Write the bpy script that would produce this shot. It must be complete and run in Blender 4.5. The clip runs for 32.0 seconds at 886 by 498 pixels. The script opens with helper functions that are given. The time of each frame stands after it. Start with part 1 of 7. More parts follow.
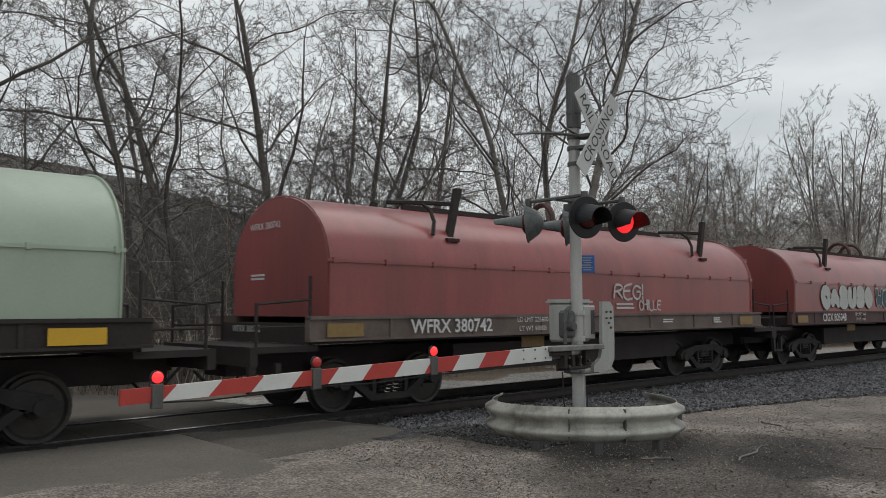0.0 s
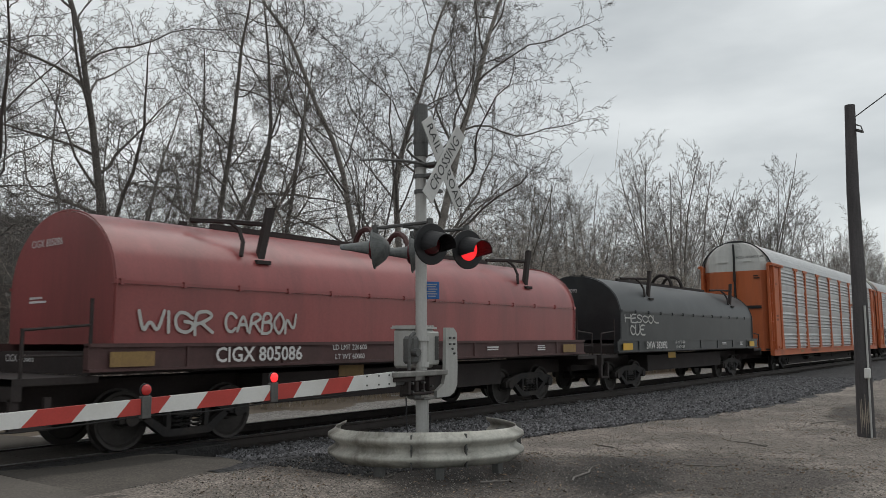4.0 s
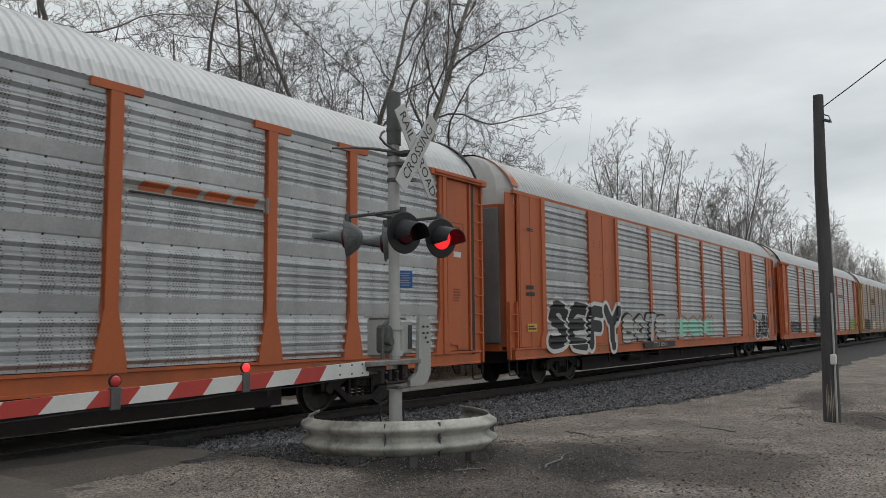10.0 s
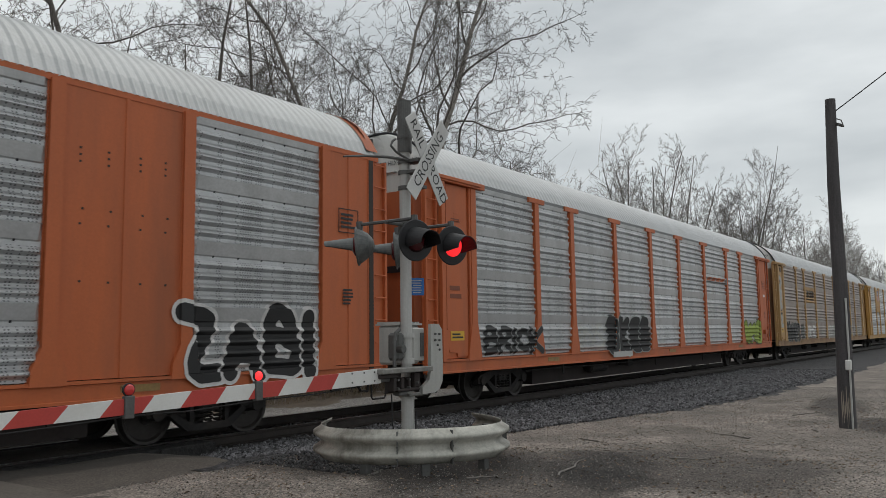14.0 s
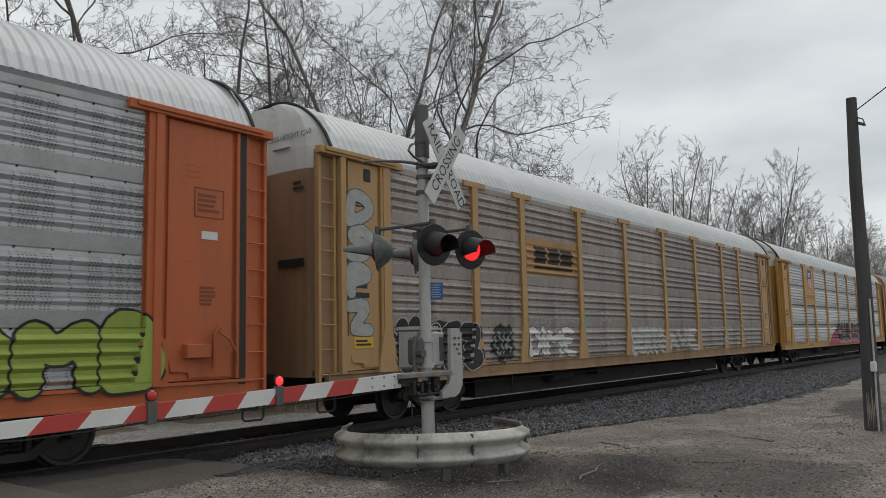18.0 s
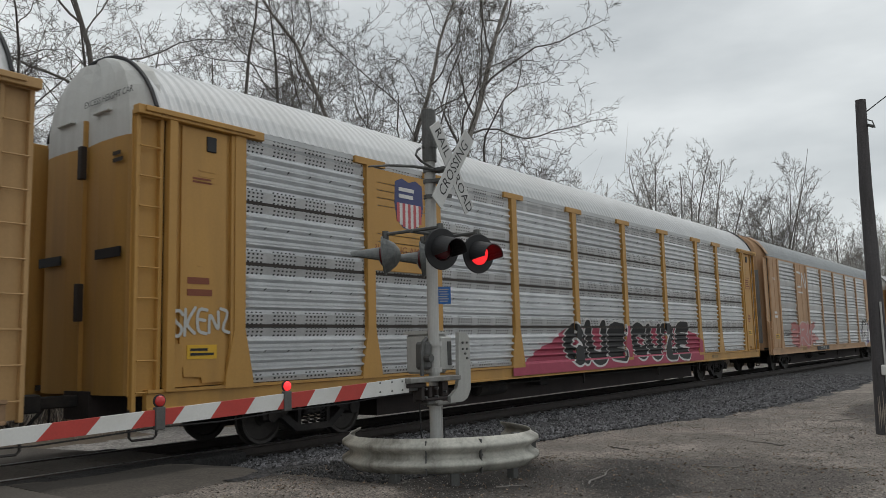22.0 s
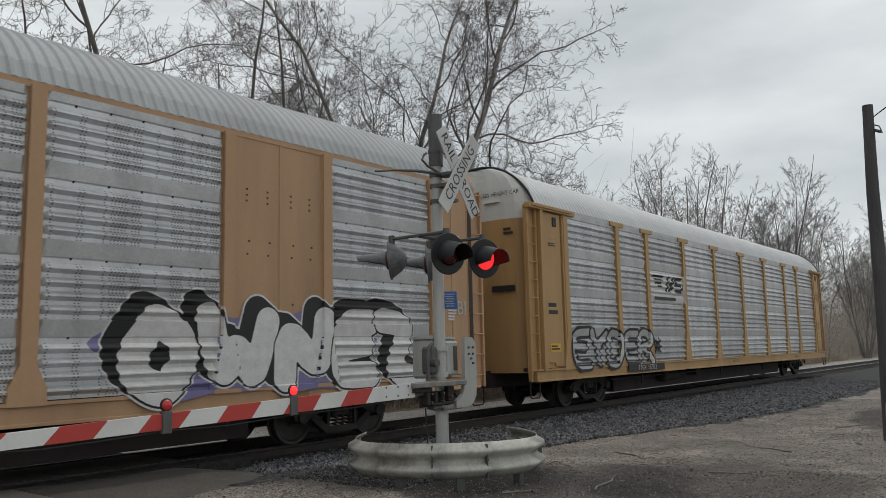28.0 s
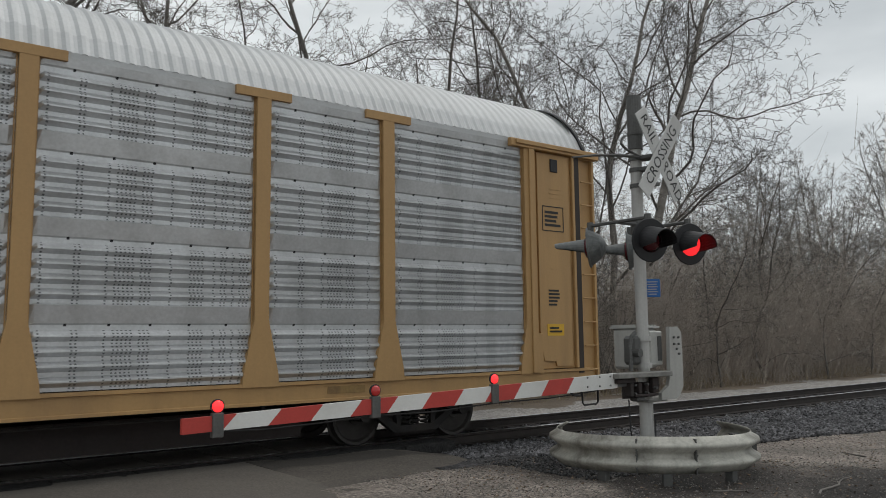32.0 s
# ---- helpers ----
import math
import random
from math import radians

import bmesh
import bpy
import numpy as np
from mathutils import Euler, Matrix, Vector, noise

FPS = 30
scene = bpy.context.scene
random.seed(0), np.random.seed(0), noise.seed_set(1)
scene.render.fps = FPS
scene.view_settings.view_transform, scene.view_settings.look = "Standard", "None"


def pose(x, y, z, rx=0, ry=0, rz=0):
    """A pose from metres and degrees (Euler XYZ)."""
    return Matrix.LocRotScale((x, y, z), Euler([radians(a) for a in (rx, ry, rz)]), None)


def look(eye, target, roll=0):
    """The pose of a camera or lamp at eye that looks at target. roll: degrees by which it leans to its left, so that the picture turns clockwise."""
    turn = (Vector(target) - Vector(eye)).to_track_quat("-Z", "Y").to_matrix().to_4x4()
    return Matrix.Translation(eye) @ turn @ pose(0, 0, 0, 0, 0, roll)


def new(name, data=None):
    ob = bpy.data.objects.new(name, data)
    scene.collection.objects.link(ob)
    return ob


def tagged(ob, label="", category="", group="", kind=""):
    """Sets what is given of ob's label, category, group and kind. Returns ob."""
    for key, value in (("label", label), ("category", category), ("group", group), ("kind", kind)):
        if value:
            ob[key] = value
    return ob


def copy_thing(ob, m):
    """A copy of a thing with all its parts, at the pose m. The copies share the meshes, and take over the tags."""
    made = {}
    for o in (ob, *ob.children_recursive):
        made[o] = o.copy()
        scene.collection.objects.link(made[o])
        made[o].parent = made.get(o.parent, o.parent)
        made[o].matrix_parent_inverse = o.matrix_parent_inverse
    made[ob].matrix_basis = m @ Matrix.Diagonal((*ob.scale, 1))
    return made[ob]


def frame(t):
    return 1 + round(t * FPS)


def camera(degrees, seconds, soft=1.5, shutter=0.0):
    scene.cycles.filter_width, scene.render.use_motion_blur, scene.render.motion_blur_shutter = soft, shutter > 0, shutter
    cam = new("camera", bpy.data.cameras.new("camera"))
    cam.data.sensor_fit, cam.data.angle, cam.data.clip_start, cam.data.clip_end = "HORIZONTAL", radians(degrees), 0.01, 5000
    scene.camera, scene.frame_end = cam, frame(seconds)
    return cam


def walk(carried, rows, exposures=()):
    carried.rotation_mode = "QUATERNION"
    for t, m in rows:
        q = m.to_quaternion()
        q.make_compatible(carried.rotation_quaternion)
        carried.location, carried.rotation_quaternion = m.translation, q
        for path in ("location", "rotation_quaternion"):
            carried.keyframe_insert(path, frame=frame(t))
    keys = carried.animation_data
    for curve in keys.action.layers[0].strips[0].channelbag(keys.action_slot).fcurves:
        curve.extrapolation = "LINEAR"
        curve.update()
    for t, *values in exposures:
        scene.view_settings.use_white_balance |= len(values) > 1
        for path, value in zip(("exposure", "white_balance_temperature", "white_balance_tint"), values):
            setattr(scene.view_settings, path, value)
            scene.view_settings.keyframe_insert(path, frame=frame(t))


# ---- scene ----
# ---- camera ----
cam = camera(58.0, 32.0, soft=0.6, shutter=0.08)
# seconds, eye, Euler turn in degrees
PATH = [
    (0.0, -0.064, 0.024, 1.587, 94.387, 0.242, -42.439),
    (0.5, -0.054, 0.026, 1.588, 94.491, 0.249, -44.841),
    (1.0, -0.033, 0.013, 1.581, 94.673, 0.126, -46.337),
    (1.5, -0.009, 0.014, 1.581, 94.791, 0.247, -47.057),
    (2.0, 0.005, 0.038, 1.572, 94.906, 0.165, -47.528),
    (2.5, 0.014, 0.044, 1.567, 95.029, 0.174, -47.772),
    (3.0, 0.011, 0.023, 1.554, 95.424, 0.261, -49.867),
    (3.5, -0.005, -0.010, 1.540, 96.289, 0.364, -51.806),
    (4.0, -0.004, -0.021, 1.538, 96.463, 0.304, -53.056),
    (4.5, 0.009, -0.022, 1.541, 96.377, 0.333, -54.041),
    (6.5, 0.014, -0.013, 1.545, 95.578, 0.174, -54.825),
    (7.0, 0.011, -0.011, 1.540, 95.400, 0.205, -55.022),
    (7.5, 0.006, -0.005, 1.546, 95.388, 0.261, -55.110),
    (8.0, 0.009, -0.010, 1.546, 95.357, 0.315, -55.060),
    (8.5, 0.005, -0.007, 1.552, 95.345, 0.313, -55.043),
    (9.0, 0.013, -0.008, 1.543, 95.407, 0.408, -55.020),
    (9.5, 0.012, -0.005, 1.541, 95.532, 0.491, -55.046),
    (10.0, 0.011, -0.011, 1.547, 95.604, 0.551, -54.954),
    (10.5, 0.005, -0.015, 1.550, 95.706, 0.577, -54.861),
    (11.0, 0.008, -0.009, 1.540, 95.896, 0.600, -54.780),
    (11.5, -0.001, -0.007, 1.549, 95.950, 0.641, -54.707),
    (12.0, 0.008, -0.013, 1.546, 96.030, 0.738, -54.511),
    (12.5, 0.007, -0.014, 1.552, 96.102, 0.722, -54.330),
    (13.0, 0.019, -0.009, 1.547, 96.115, 0.814, -54.270),
    (13.5, 0.003, -0.009, 1.555, 96.082, 0.820, -54.272),
    (14.0, 0.005, -0.008, 1.552, 96.107, 0.820, -54.144),
    (14.5, 0.005, -0.004, 1.541, 96.233, 0.943, -54.007),
    (16.5, 0.003, -0.016, 1.547, 96.352, 1.085, -53.011),
    (17.0, -0.003, -0.019, 1.548, 96.410, 1.180, -52.859),
    (17.5, 0.004, -0.013, 1.545, 96.456, 1.194, -52.809),
    (18.0, 0.001, -0.016, 1.545, 96.467, 1.243, -52.739),
    (18.5, -0.005, -0.016, 1.551, 96.484, 1.287, -52.611),
    (19.0, 0.005, -0.013, 1.543, 96.536, 1.340, -52.519),
    (19.5, 0.006, -0.008, 1.544, 96.531, 1.345, -52.438),
    (20.0, 0.009, -0.006, 1.548, 96.565, 1.360, -52.350),
    (20.5, 0.001, -0.017, 1.550, 96.557, 1.419, -52.229),
    (21.0, -0.002, -0.019, 1.551, 96.613, 1.404, -52.169),
    (21.5, 0.003, -0.021, 1.557, 96.687, 1.422, -52.144),
    (22.0, 0.014, -0.010, 1.551, 96.762, 1.388, -52.155),
    (22.5, 0.006, -0.022, 1.553, 96.772, 1.454, -52.124),
    (23.0, 0.013, -0.017, 1.547, 96.874, 1.462, -52.112),
    (23.5, 0.013, -0.008, 1.552, 96.875, 1.393, -52.106),
    (24.0, 0.003, -0.004, 1.554, 96.919, 1.335, -52.112),
    (24.5, 0.011, -0.008, 1.550, 96.942, 1.346, -52.052),
    (25.0, 0.008, -0.017, 1.553, 96.946, 1.377, -52.015),
    (25.5, 0.008, -0.009, 1.552, 96.992, 1.357, -51.997),
    (27.5, 0.004, -0.000, 1.542, 97.180, 1.326, -51.874),
    (28.0, 0.004, 0.002, 1.551, 97.112, 1.238, -51.813),
    (28.5, -0.005, 0.021, 1.540, 97.183, 1.308, -51.519),
    (29.0, -0.019, 0.035, 1.538, 97.202, 1.375, -51.204),
    (29.5, -0.021, 0.038, 1.540, 97.180, 1.671, -50.782),
    (30.0, -0.017, 0.046, 1.540, 97.082, 1.844, -50.457),
    (30.5, -0.018, 0.075, 1.533, 97.011, 1.991, -50.003),
    (31.0, -0.030, 0.084, 1.538, 96.887, 2.137, -49.767),
    (31.5, 0.014, 0.042, 1.565, 96.650, 1.410, -46.330),
    (31.8, 0.039, 0.052, 1.585, 96.534, 0.730, -41.420),
    (32.0, 0.044, 0.048, 1.592, 96.310, 0.666, -37.700),
]
walk(cam, [(r[0], pose(*r[1:])) for r in PATH])

# ---- world and light ----
world = bpy.data.worlds.new("overcast")
scene.world = world
world.use_nodes = True
wn, wl = world.node_tree.nodes, world.node_tree.links
wn.clear()
w_out = wn.new("ShaderNodeOutputWorld")
w_bg = wn.new("ShaderNodeBackground")
w_sky = wn.new("ShaderNodeTexSky")
w_sky.sky_type, w_sky.sun_disc = "NISHITA", False
w_sky.sun_elevation, w_sky.sun_rotation = radians(65), radians(83)
w_co = wn.new("ShaderNodeTexCoord")
w_map = wn.new("ShaderNodeMapping")
w_map.inputs["Scale"].default_value = (1.0, 1.0, 3.2)
w_map.inputs["Location"].default_value = (0.35, 0.2, 0.1)
w_noise = wn.new("ShaderNodeTexNoise")
w_noise.inputs["Scale"].default_value, w_noise.inputs["Detail"].default_value = 2.3, 7.0
w_noise.inputs["Roughness"].default_value = 0.48
w_ramp = wn.new("ShaderNodeValToRGB")
w_ramp.color_ramp.elements[0].position, w_ramp.color_ramp.elements[0].color = 0.35, (4.75, 5.05, 5.15, 1)
w_ramp.color_ramp.elements[1].position, w_ramp.color_ramp.elements[1].color = 0.63, (7.35, 7.65, 7.65, 1)
w_mix = wn.new("ShaderNodeMix")
w_mix.data_type = "RGBA"
w_mix.inputs[0].default_value = 0.93
wl.new(w_co.outputs["Generated"], w_map.inputs["Vector"])
wl.new(w_map.outputs[0], w_noise.inputs["Vector"])
wl.new(w_noise.outputs["Fac"], w_ramp.inputs[0])
wl.new(w_sky.outputs[0], w_mix.inputs[6])
wl.new(w_ramp.outputs[0], w_mix.inputs[7])
wl.new(w_mix.outputs[2], w_bg.inputs["Color"])
w_bg.inputs["Strength"].default_value = 0.113
wl.new(w_bg.outputs[0], w_out.inputs[0])
sun_data = bpy.data.lights.new("sun", "SUN")
sun_data.energy, sun_data.angle, sun_data.color = 0.85, radians(50), (1.0, 0.97, 0.93)
sun = new("sun", sun_data)
sun.matrix_world = look((24, 15, 52), (0, 12, 0))
scene.view_settings.exposure = 0.0


# ---- materials ----
def mat(name, col, rough=0.7, metal=0.0, var=0.18, scale=3.0, grain=40.0, bump=0.15, dirt=None, dirt_amt=0.0, dirt_scale=1.2, streak=False, rand=0.0, emit=None, emit_s=0.0, space="Object", dist=0.01, gw=0.4, island=0.0, gravel=0.0, gravel_scale=40.0):
    m = bpy.data.materials.new(name)
    m.use_nodes = True
    nt = m.node_tree
    n, l = nt.nodes, nt.links
    p = n["Principled BSDF"]
    p.inputs["Roughness"].default_value, p.inputs["Metallic"].default_value = rough, metal
    co = n.new("ShaderNodeTexCoord")
    mp = n.new("ShaderNodeMapping")
    if streak:
        mp.inputs["Scale"].default_value = (1.0, 1.0, 0.13)
    l.new(co.outputs[space], mp.inputs["Vector"])
    big = n.new("ShaderNodeTexNoise")
    big.inputs["Scale"].default_value, big.inputs["Detail"].default_value, big.inputs["Roughness"].default_value = scale, 6.0, 0.6
    l.new(mp.outputs[0], big.inputs["Vector"])
    fine = n.new("ShaderNodeTexNoise")
    fine.inputs["Scale"].default_value, fine.inputs["Detail"].default_value = grain, 4.0
    l.new(co.outputs[space], fine.inputs["Vector"])
    mixn = n.new("ShaderNodeMath")
    mixn.operation = "MULTIPLY_ADD"
    mixn.inputs[1].default_value = 1 - gw
    l.new(big.outputs["Fac"], mixn.inputs[0])
    half = n.new("ShaderNodeMath")
    half.operation = "MULTIPLY"
    half.inputs[1].default_value = gw
    l.new(fine.outputs["Fac"], half.inputs[0])
    l.new(half.outputs[0], mixn.inputs[2])
    ramp = n.new("ShaderNodeMapRange")
    ramp.inputs[1].default_value, ramp.inputs[2].default_value = 0.3, 0.7
    ramp.inputs[3].default_value, ramp.inputs[4].default_value = 1 - var, 1 + var
    l.new(mixn.outputs[0], ramp.inputs[0])
    val = ramp.outputs[0]
    if rand:
        info = n.new("ShaderNodeObjectInfo")
        rr = n.new("ShaderNodeMapRange")
        rr.inputs[3].default_value, rr.inputs[4].default_value = 1 - rand, 1 + rand
        l.new(info.outputs["Random"], rr.inputs[0])
        mu = n.new("ShaderNodeMath")
        mu.operation = "MULTIPLY"
        l.new(val, mu.inputs[0])
        l.new(rr.outputs[0], mu.inputs[1])
        val = mu.outputs[0]
    if gravel:
        vo = n.new("ShaderNodeTexVoronoi")
        vo.inputs["Scale"].default_value = gravel_scale
        l.new(co.outputs[space], vo.inputs["Vector"])
        sc = n.new("ShaderNodeSeparateColor")
        l.new(vo.outputs["Color"], sc.inputs[0])
        gr = n.new("ShaderNodeMapRange")
        gr.inputs[3].default_value, gr.inputs[4].default_value = 1 - gravel, 1 + gravel
        l.new(sc.outputs[0], gr.inputs[0])
        mg = n.new("ShaderNodeMath")
        mg.operation = "MULTIPLY"
        l.new(val, mg.inputs[0])
        l.new(gr.outputs[0], mg.inputs[1])
        val = mg.outputs[0]
    if island:
        geo = n.new("ShaderNodeNewGeometry")
        ri = n.new("ShaderNodeMapRange")
        ri.inputs[3].default_value, ri.inputs[4].default_value = 1 - island, 1 + island
        l.new(geo.outputs["Random Per Island"], ri.inputs[0])
        mi = n.new("ShaderNodeMath")
        mi.operation = "MULTIPLY"
        l.new(val, mi.inputs[0])
        l.new(ri.outputs[0], mi.inputs[1])
        val = mi.outputs[0]
    vm = n.new("ShaderNodeVectorMath")
    vm.operation = "SCALE"
    vm.inputs[0].default_value = col
    l.new(val, vm.inputs["Scale"])
    colour = vm.outputs[0]
    if dirt:
        dn = n.new("ShaderNodeTexNoise")
        dn.inputs["Scale"].default_value, dn.inputs["Detail"].default_value, dn.inputs["Roughness"].default_value = dirt_scale, 8.0, 0.65
        l.new(mp.outputs[0], dn.inputs["Vector"])
        dr = n.new("ShaderNodeMapRange")
        dr.inputs[1].default_value, dr.inputs[2].default_value = 0.45, 0.72
        dr.inputs[3].default_value, dr.inputs[4].default_value = 0.0, dirt_amt
        l.new(dn.outputs["Fac"], dr.inputs[0])
        mx = n.new("ShaderNodeMix")
        mx.data_type = "RGBA"
        l.new(dr.outputs[0], mx.inputs[0])
        l.new(colour, mx.inputs[6])
        mx.inputs[7].default_value = (*dirt, 1)
        colour = mx.outputs[2]
    l.new(colour, p.inputs["Base Color"])
    if bump:
        bp = n.new("ShaderNodeBump")
        bp.inputs["Strength"].default_value, bp.inputs["Distance"].default_value = bump, dist
        l.new(mixn.outputs[0], bp.inputs["Height"])
        l.new(bp.outputs[0], p.inputs["Normal"])
    if emit:
        p.inputs["Emission Color"].default_value = (*emit, 1)
        p.inputs["Emission Strength"].default_value = emit_s
    return m


def perforate(m, pitch=0.05, row=0.038, hole=0.42, group=0.33, keep=0.5, amount=0.9, band=(1.031, 0.985, 0.7), scatter=True):
    """Rows of small dark punched holes over a sheet-metal material."""
    nt = m.node_tree
    n, l = nt.nodes, nt.links
    p = n["Principled BSDF"]
    src = p.inputs["Base Color"].links[0].from_socket
    co = n.new("ShaderNodeTexCoord")
    sp = n.new("ShaderNodeSeparateXYZ")
    l.new(co.outputs["Object"], sp.inputs[0])

    def cell(sock, size, width):
        a = n.new("ShaderNodeMath")
        a.operation = "DIVIDE"
        a.inputs[1].default_value = size
        l.new(sock, a.inputs[0])
        b = n.new("ShaderNodeMath")
        b.operation = "FRACT"
        l.new(a.outputs[0], b.inputs[0])
        c = n.new("ShaderNodeMath")
        c.operation = "LESS_THAN"
        c.inputs[1].default_value = width
        l.new(b.outputs[0], c.inputs[0])
        return c.outputs[0]

    def times(a, b):
        c = n.new("ShaderNodeMath")
        c.operation = "MULTIPLY"
        for i, s in enumerate((a, b)):
            if isinstance(s, float):
                c.inputs[i].default_value = s
            else:
                l.new(s, c.inputs[i])
        return c.outputs[0]

    if scatter:
        # upright columns of holes, unevenly spaced
        a = n.new("ShaderNodeMath")
        a.operation = "DIVIDE"
        a.inputs[1].default_value = pitch
        l.new(sp.outputs["X"], a.inputs[0])
        b = n.new("ShaderNodeMath")
        b.operation = "FLOOR"
        l.new(a.outputs[0], b.inputs[0])
        w = n.new("ShaderNodeTexWhiteNoise")
        w.noise_dimensions = "1D"
        l.new(b.outputs[0], w.inputs["W"])
        g = n.new("ShaderNodeMath")
        g.operation = "LESS_THAN"
        g.inputs[1].default_value = keep
        l.new(w.outputs["Value"], g.inputs[0])
        column = g.outputs[0]
    else:
        column = cell(sp.outputs["X"], group, keep)
    mask = times(times(cell(sp.outputs["X"], pitch, hole), cell(sp.outputs["Z"], row, hole)), times(column, amount))
    # holes only in part of each sheet's height
    sh = n.new("ShaderNodeMath")
    sh.operation = "SUBTRACT"
    sh.inputs[1].default_value = band[0]
    l.new(sp.outputs["Z"], sh.inputs[0])
    mask = times(mask, cell(sh.outputs[0], band[1], band[2]))
    # a row of dark bolt heads near each sheet's foot
    ft = n.new("ShaderNodeMath")
    ft.operation = "SUBTRACT"
    ft.inputs[1].default_value = band[0] + band[1] * 0.745
    l.new(sp.outputs["Z"], ft.inputs[0])
    bolts = times(cell(sp.outputs["X"], 0.475, 0.07), cell(ft.outputs[0], band[1], 0.03))
    both = n.new("ShaderNodeMath")
    both.operation = "MAXIMUM"
    l.new(mask, both.inputs[0])
    l.new(bolts, both.inputs[1])
    mx = n.new("ShaderNodeMix")
    mx.data_type = "RGBA"
    l.new(both.outputs[0], mx.inputs[0])
    l.new(src, mx.inputs[6])
    mx.inputs[7].default_value = (0.02, 0.02, 0.022, 1)
    l.new(mx.outputs[2], p.inputs["Base Color"])
    return m


def stain(m, spots, colour, amount=0.8, ragged=0.55, scale=1.1):
    """Uneven dark patches on the ground: ellipses (x, y, half length, half width, turn) with ragged edges."""
    nt = m.node_tree
    n, l = nt.nodes, nt.links
    p = n["Principled BSDF"]
    co = n.new("ShaderNodeTexCoord")
    nz = n.new("ShaderNodeTexNoise")
    nz.inputs["Scale"].default_value, nz.inputs["Detail"].default_value, nz.inputs["Roughness"].default_value = scale, 9.0, 0.68
    l.new(co.outputs["Object"], nz.inputs["Vector"])
    for x, y, a, b, turn in spots:
        src = p.inputs["Base Color"].links[0].from_socket
        mp = n.new("ShaderNodeMapping")
        mp.vector_type = "TEXTURE"
        mp.inputs["Location"].default_value = (x, y, 0)
        mp.inputs["Rotation"].default_value = (0, 0, radians(turn))
        mp.inputs["Scale"].default_value = (a, b, 50)
        l.new(co.outputs["Object"], mp.inputs["Vector"])
        ln = n.new("ShaderNodeVectorMath")
        ln.operation = "LENGTH"
        l.new(mp.outputs[0], ln.inputs[0])
        ad = n.new("ShaderNodeMath")
        ad.operation = "MULTIPLY_ADD"
        ad.inputs[1].default_value = ragged * 2
        l.new(nz.outputs["Fac"], ad.inputs[0])
        l.new(ln.outputs["Value"], ad.inputs[2])
        mr = n.new("ShaderNodeMapRange")
        mr.inputs[1].default_value, mr.inputs[2].default_value = 0.75 + ragged, 1.15 + ragged
        mr.inputs[3].default_value, mr.inputs[4].default_value = amount, 0.0
        l.new(ad.outputs[0], mr.inputs[0])
        mx = n.new("ShaderNodeMix")
        mx.data_type = "RGBA"
        mx.blend_type = "MULTIPLY"
        l.new(mr.outputs[0], mx.inputs[0])
        l.new(src, mx.inputs[6])
        mx.inputs[7].default_value = (*colour, 1)
        l.new(mx.outputs[2], p.inputs["Base Color"])
    return m


GRIME = (0.05, 0.042, 0.035)
M_ground = mat("gravelly_dirt", (0.215, 0.185, 0.16), 0.95, var=0.75, scale=1.3, grain=38, bump=1.0, gw=0.55, dirt=(0.075, 0.065, 0.056), dirt_amt=0.7, dirt_scale=0.4, dist=0.05, gravel=0.6, gravel_scale=48)
stain(M_ground, ((7.3, 4.5, 2.0, 1.5, 30), (8.4, 5.4, 1.5, 0.8, 20), (10.0, 3.3, 2.5, 1.5, 12), (16.6, 2.0, 1.6, 0.8, 20), (8.9, 4.2, 1.8, 0.7, 30), (7.9, 7.3, 1.5, 1.9, 0), (7.3, 5.7, 0.9, 0.6, 30), (20.5, 3.6, 3.0, 0.6, 10)), (0.34, 0.33, 0.33), 0.9)
M_farpath = mat("pale_gravel_path", (0.34, 0.32, 0.3), 0.95, var=0.4, scale=0.8, grain=24, bump=0.8, gw=0.5, dist=0.03, gravel=0.4, gravel_scale=22)
# oily ballast and timbers, with the shade under the train put into the colour
M_oily_shaded = mat("oily_shaded_ballast", (0.014, 0.013, 0.013), 0.8, var=0.8, scale=8, grain=30, bump=1.0, dist=0.05, gravel=0.6, gravel_scale=16)
M_apron = mat("worn_apron_asphalt", (0.09, 0.078, 0.066), 0.93, var=0.5, scale=0.9, grain=40, bump=0.9, gw=0.5, gravel=0.35, gravel_scale=55, dirt=(0.05, 0.045, 0.04), dirt_amt=0.5, dirt_scale=0.5)
stain(M_apron, ((5.2, 9.7, 2.2, 0.4, -5),), (0.36, 0.35, 0.34), 0.85)
M_road = mat("old_road_asphalt", (0.12, 0.106, 0.091), 0.92, var=0.35, scale=0.7, grain=50, bump=0.7, gw=0.5, gravel=0.2, gravel_scale=60, dirt=(0.1, 0.09, 0.08), dirt_amt=0.5, dirt_scale=0.5)
M_ballast = mat("ballast_stone", (0.105, 0.103, 0.108), 0.85, var=0.4, scale=6, grain=30, bump=0.4, island=0.75)
M_ballast_dark = mat("damp_black_ballast_stone", (0.05, 0.049, 0.05), 0.8, var=0.4, scale=6, grain=30, bump=0.4, island=0.75)
# darker than the loose stones: shade between them is put into this colour
M_ballast_bed = mat("ballast_bed", (0.036, 0.035, 0.037), 0.95, var=0.6, scale=6, grain=34, bump=1.0, dist=0.05, gravel=0.75, gravel_scale=17)
M_pebble = mat("pale_pebble", (0.17, 0.16, 0.145), 0.9, var=0.3, scale=5, grain=30, bump=0.2, island=0.75)
M_grass = mat("dead_grass", (0.33, 0.265, 0.18), 0.95, var=0.3, scale=1.5, grain=30, bump=0.2)
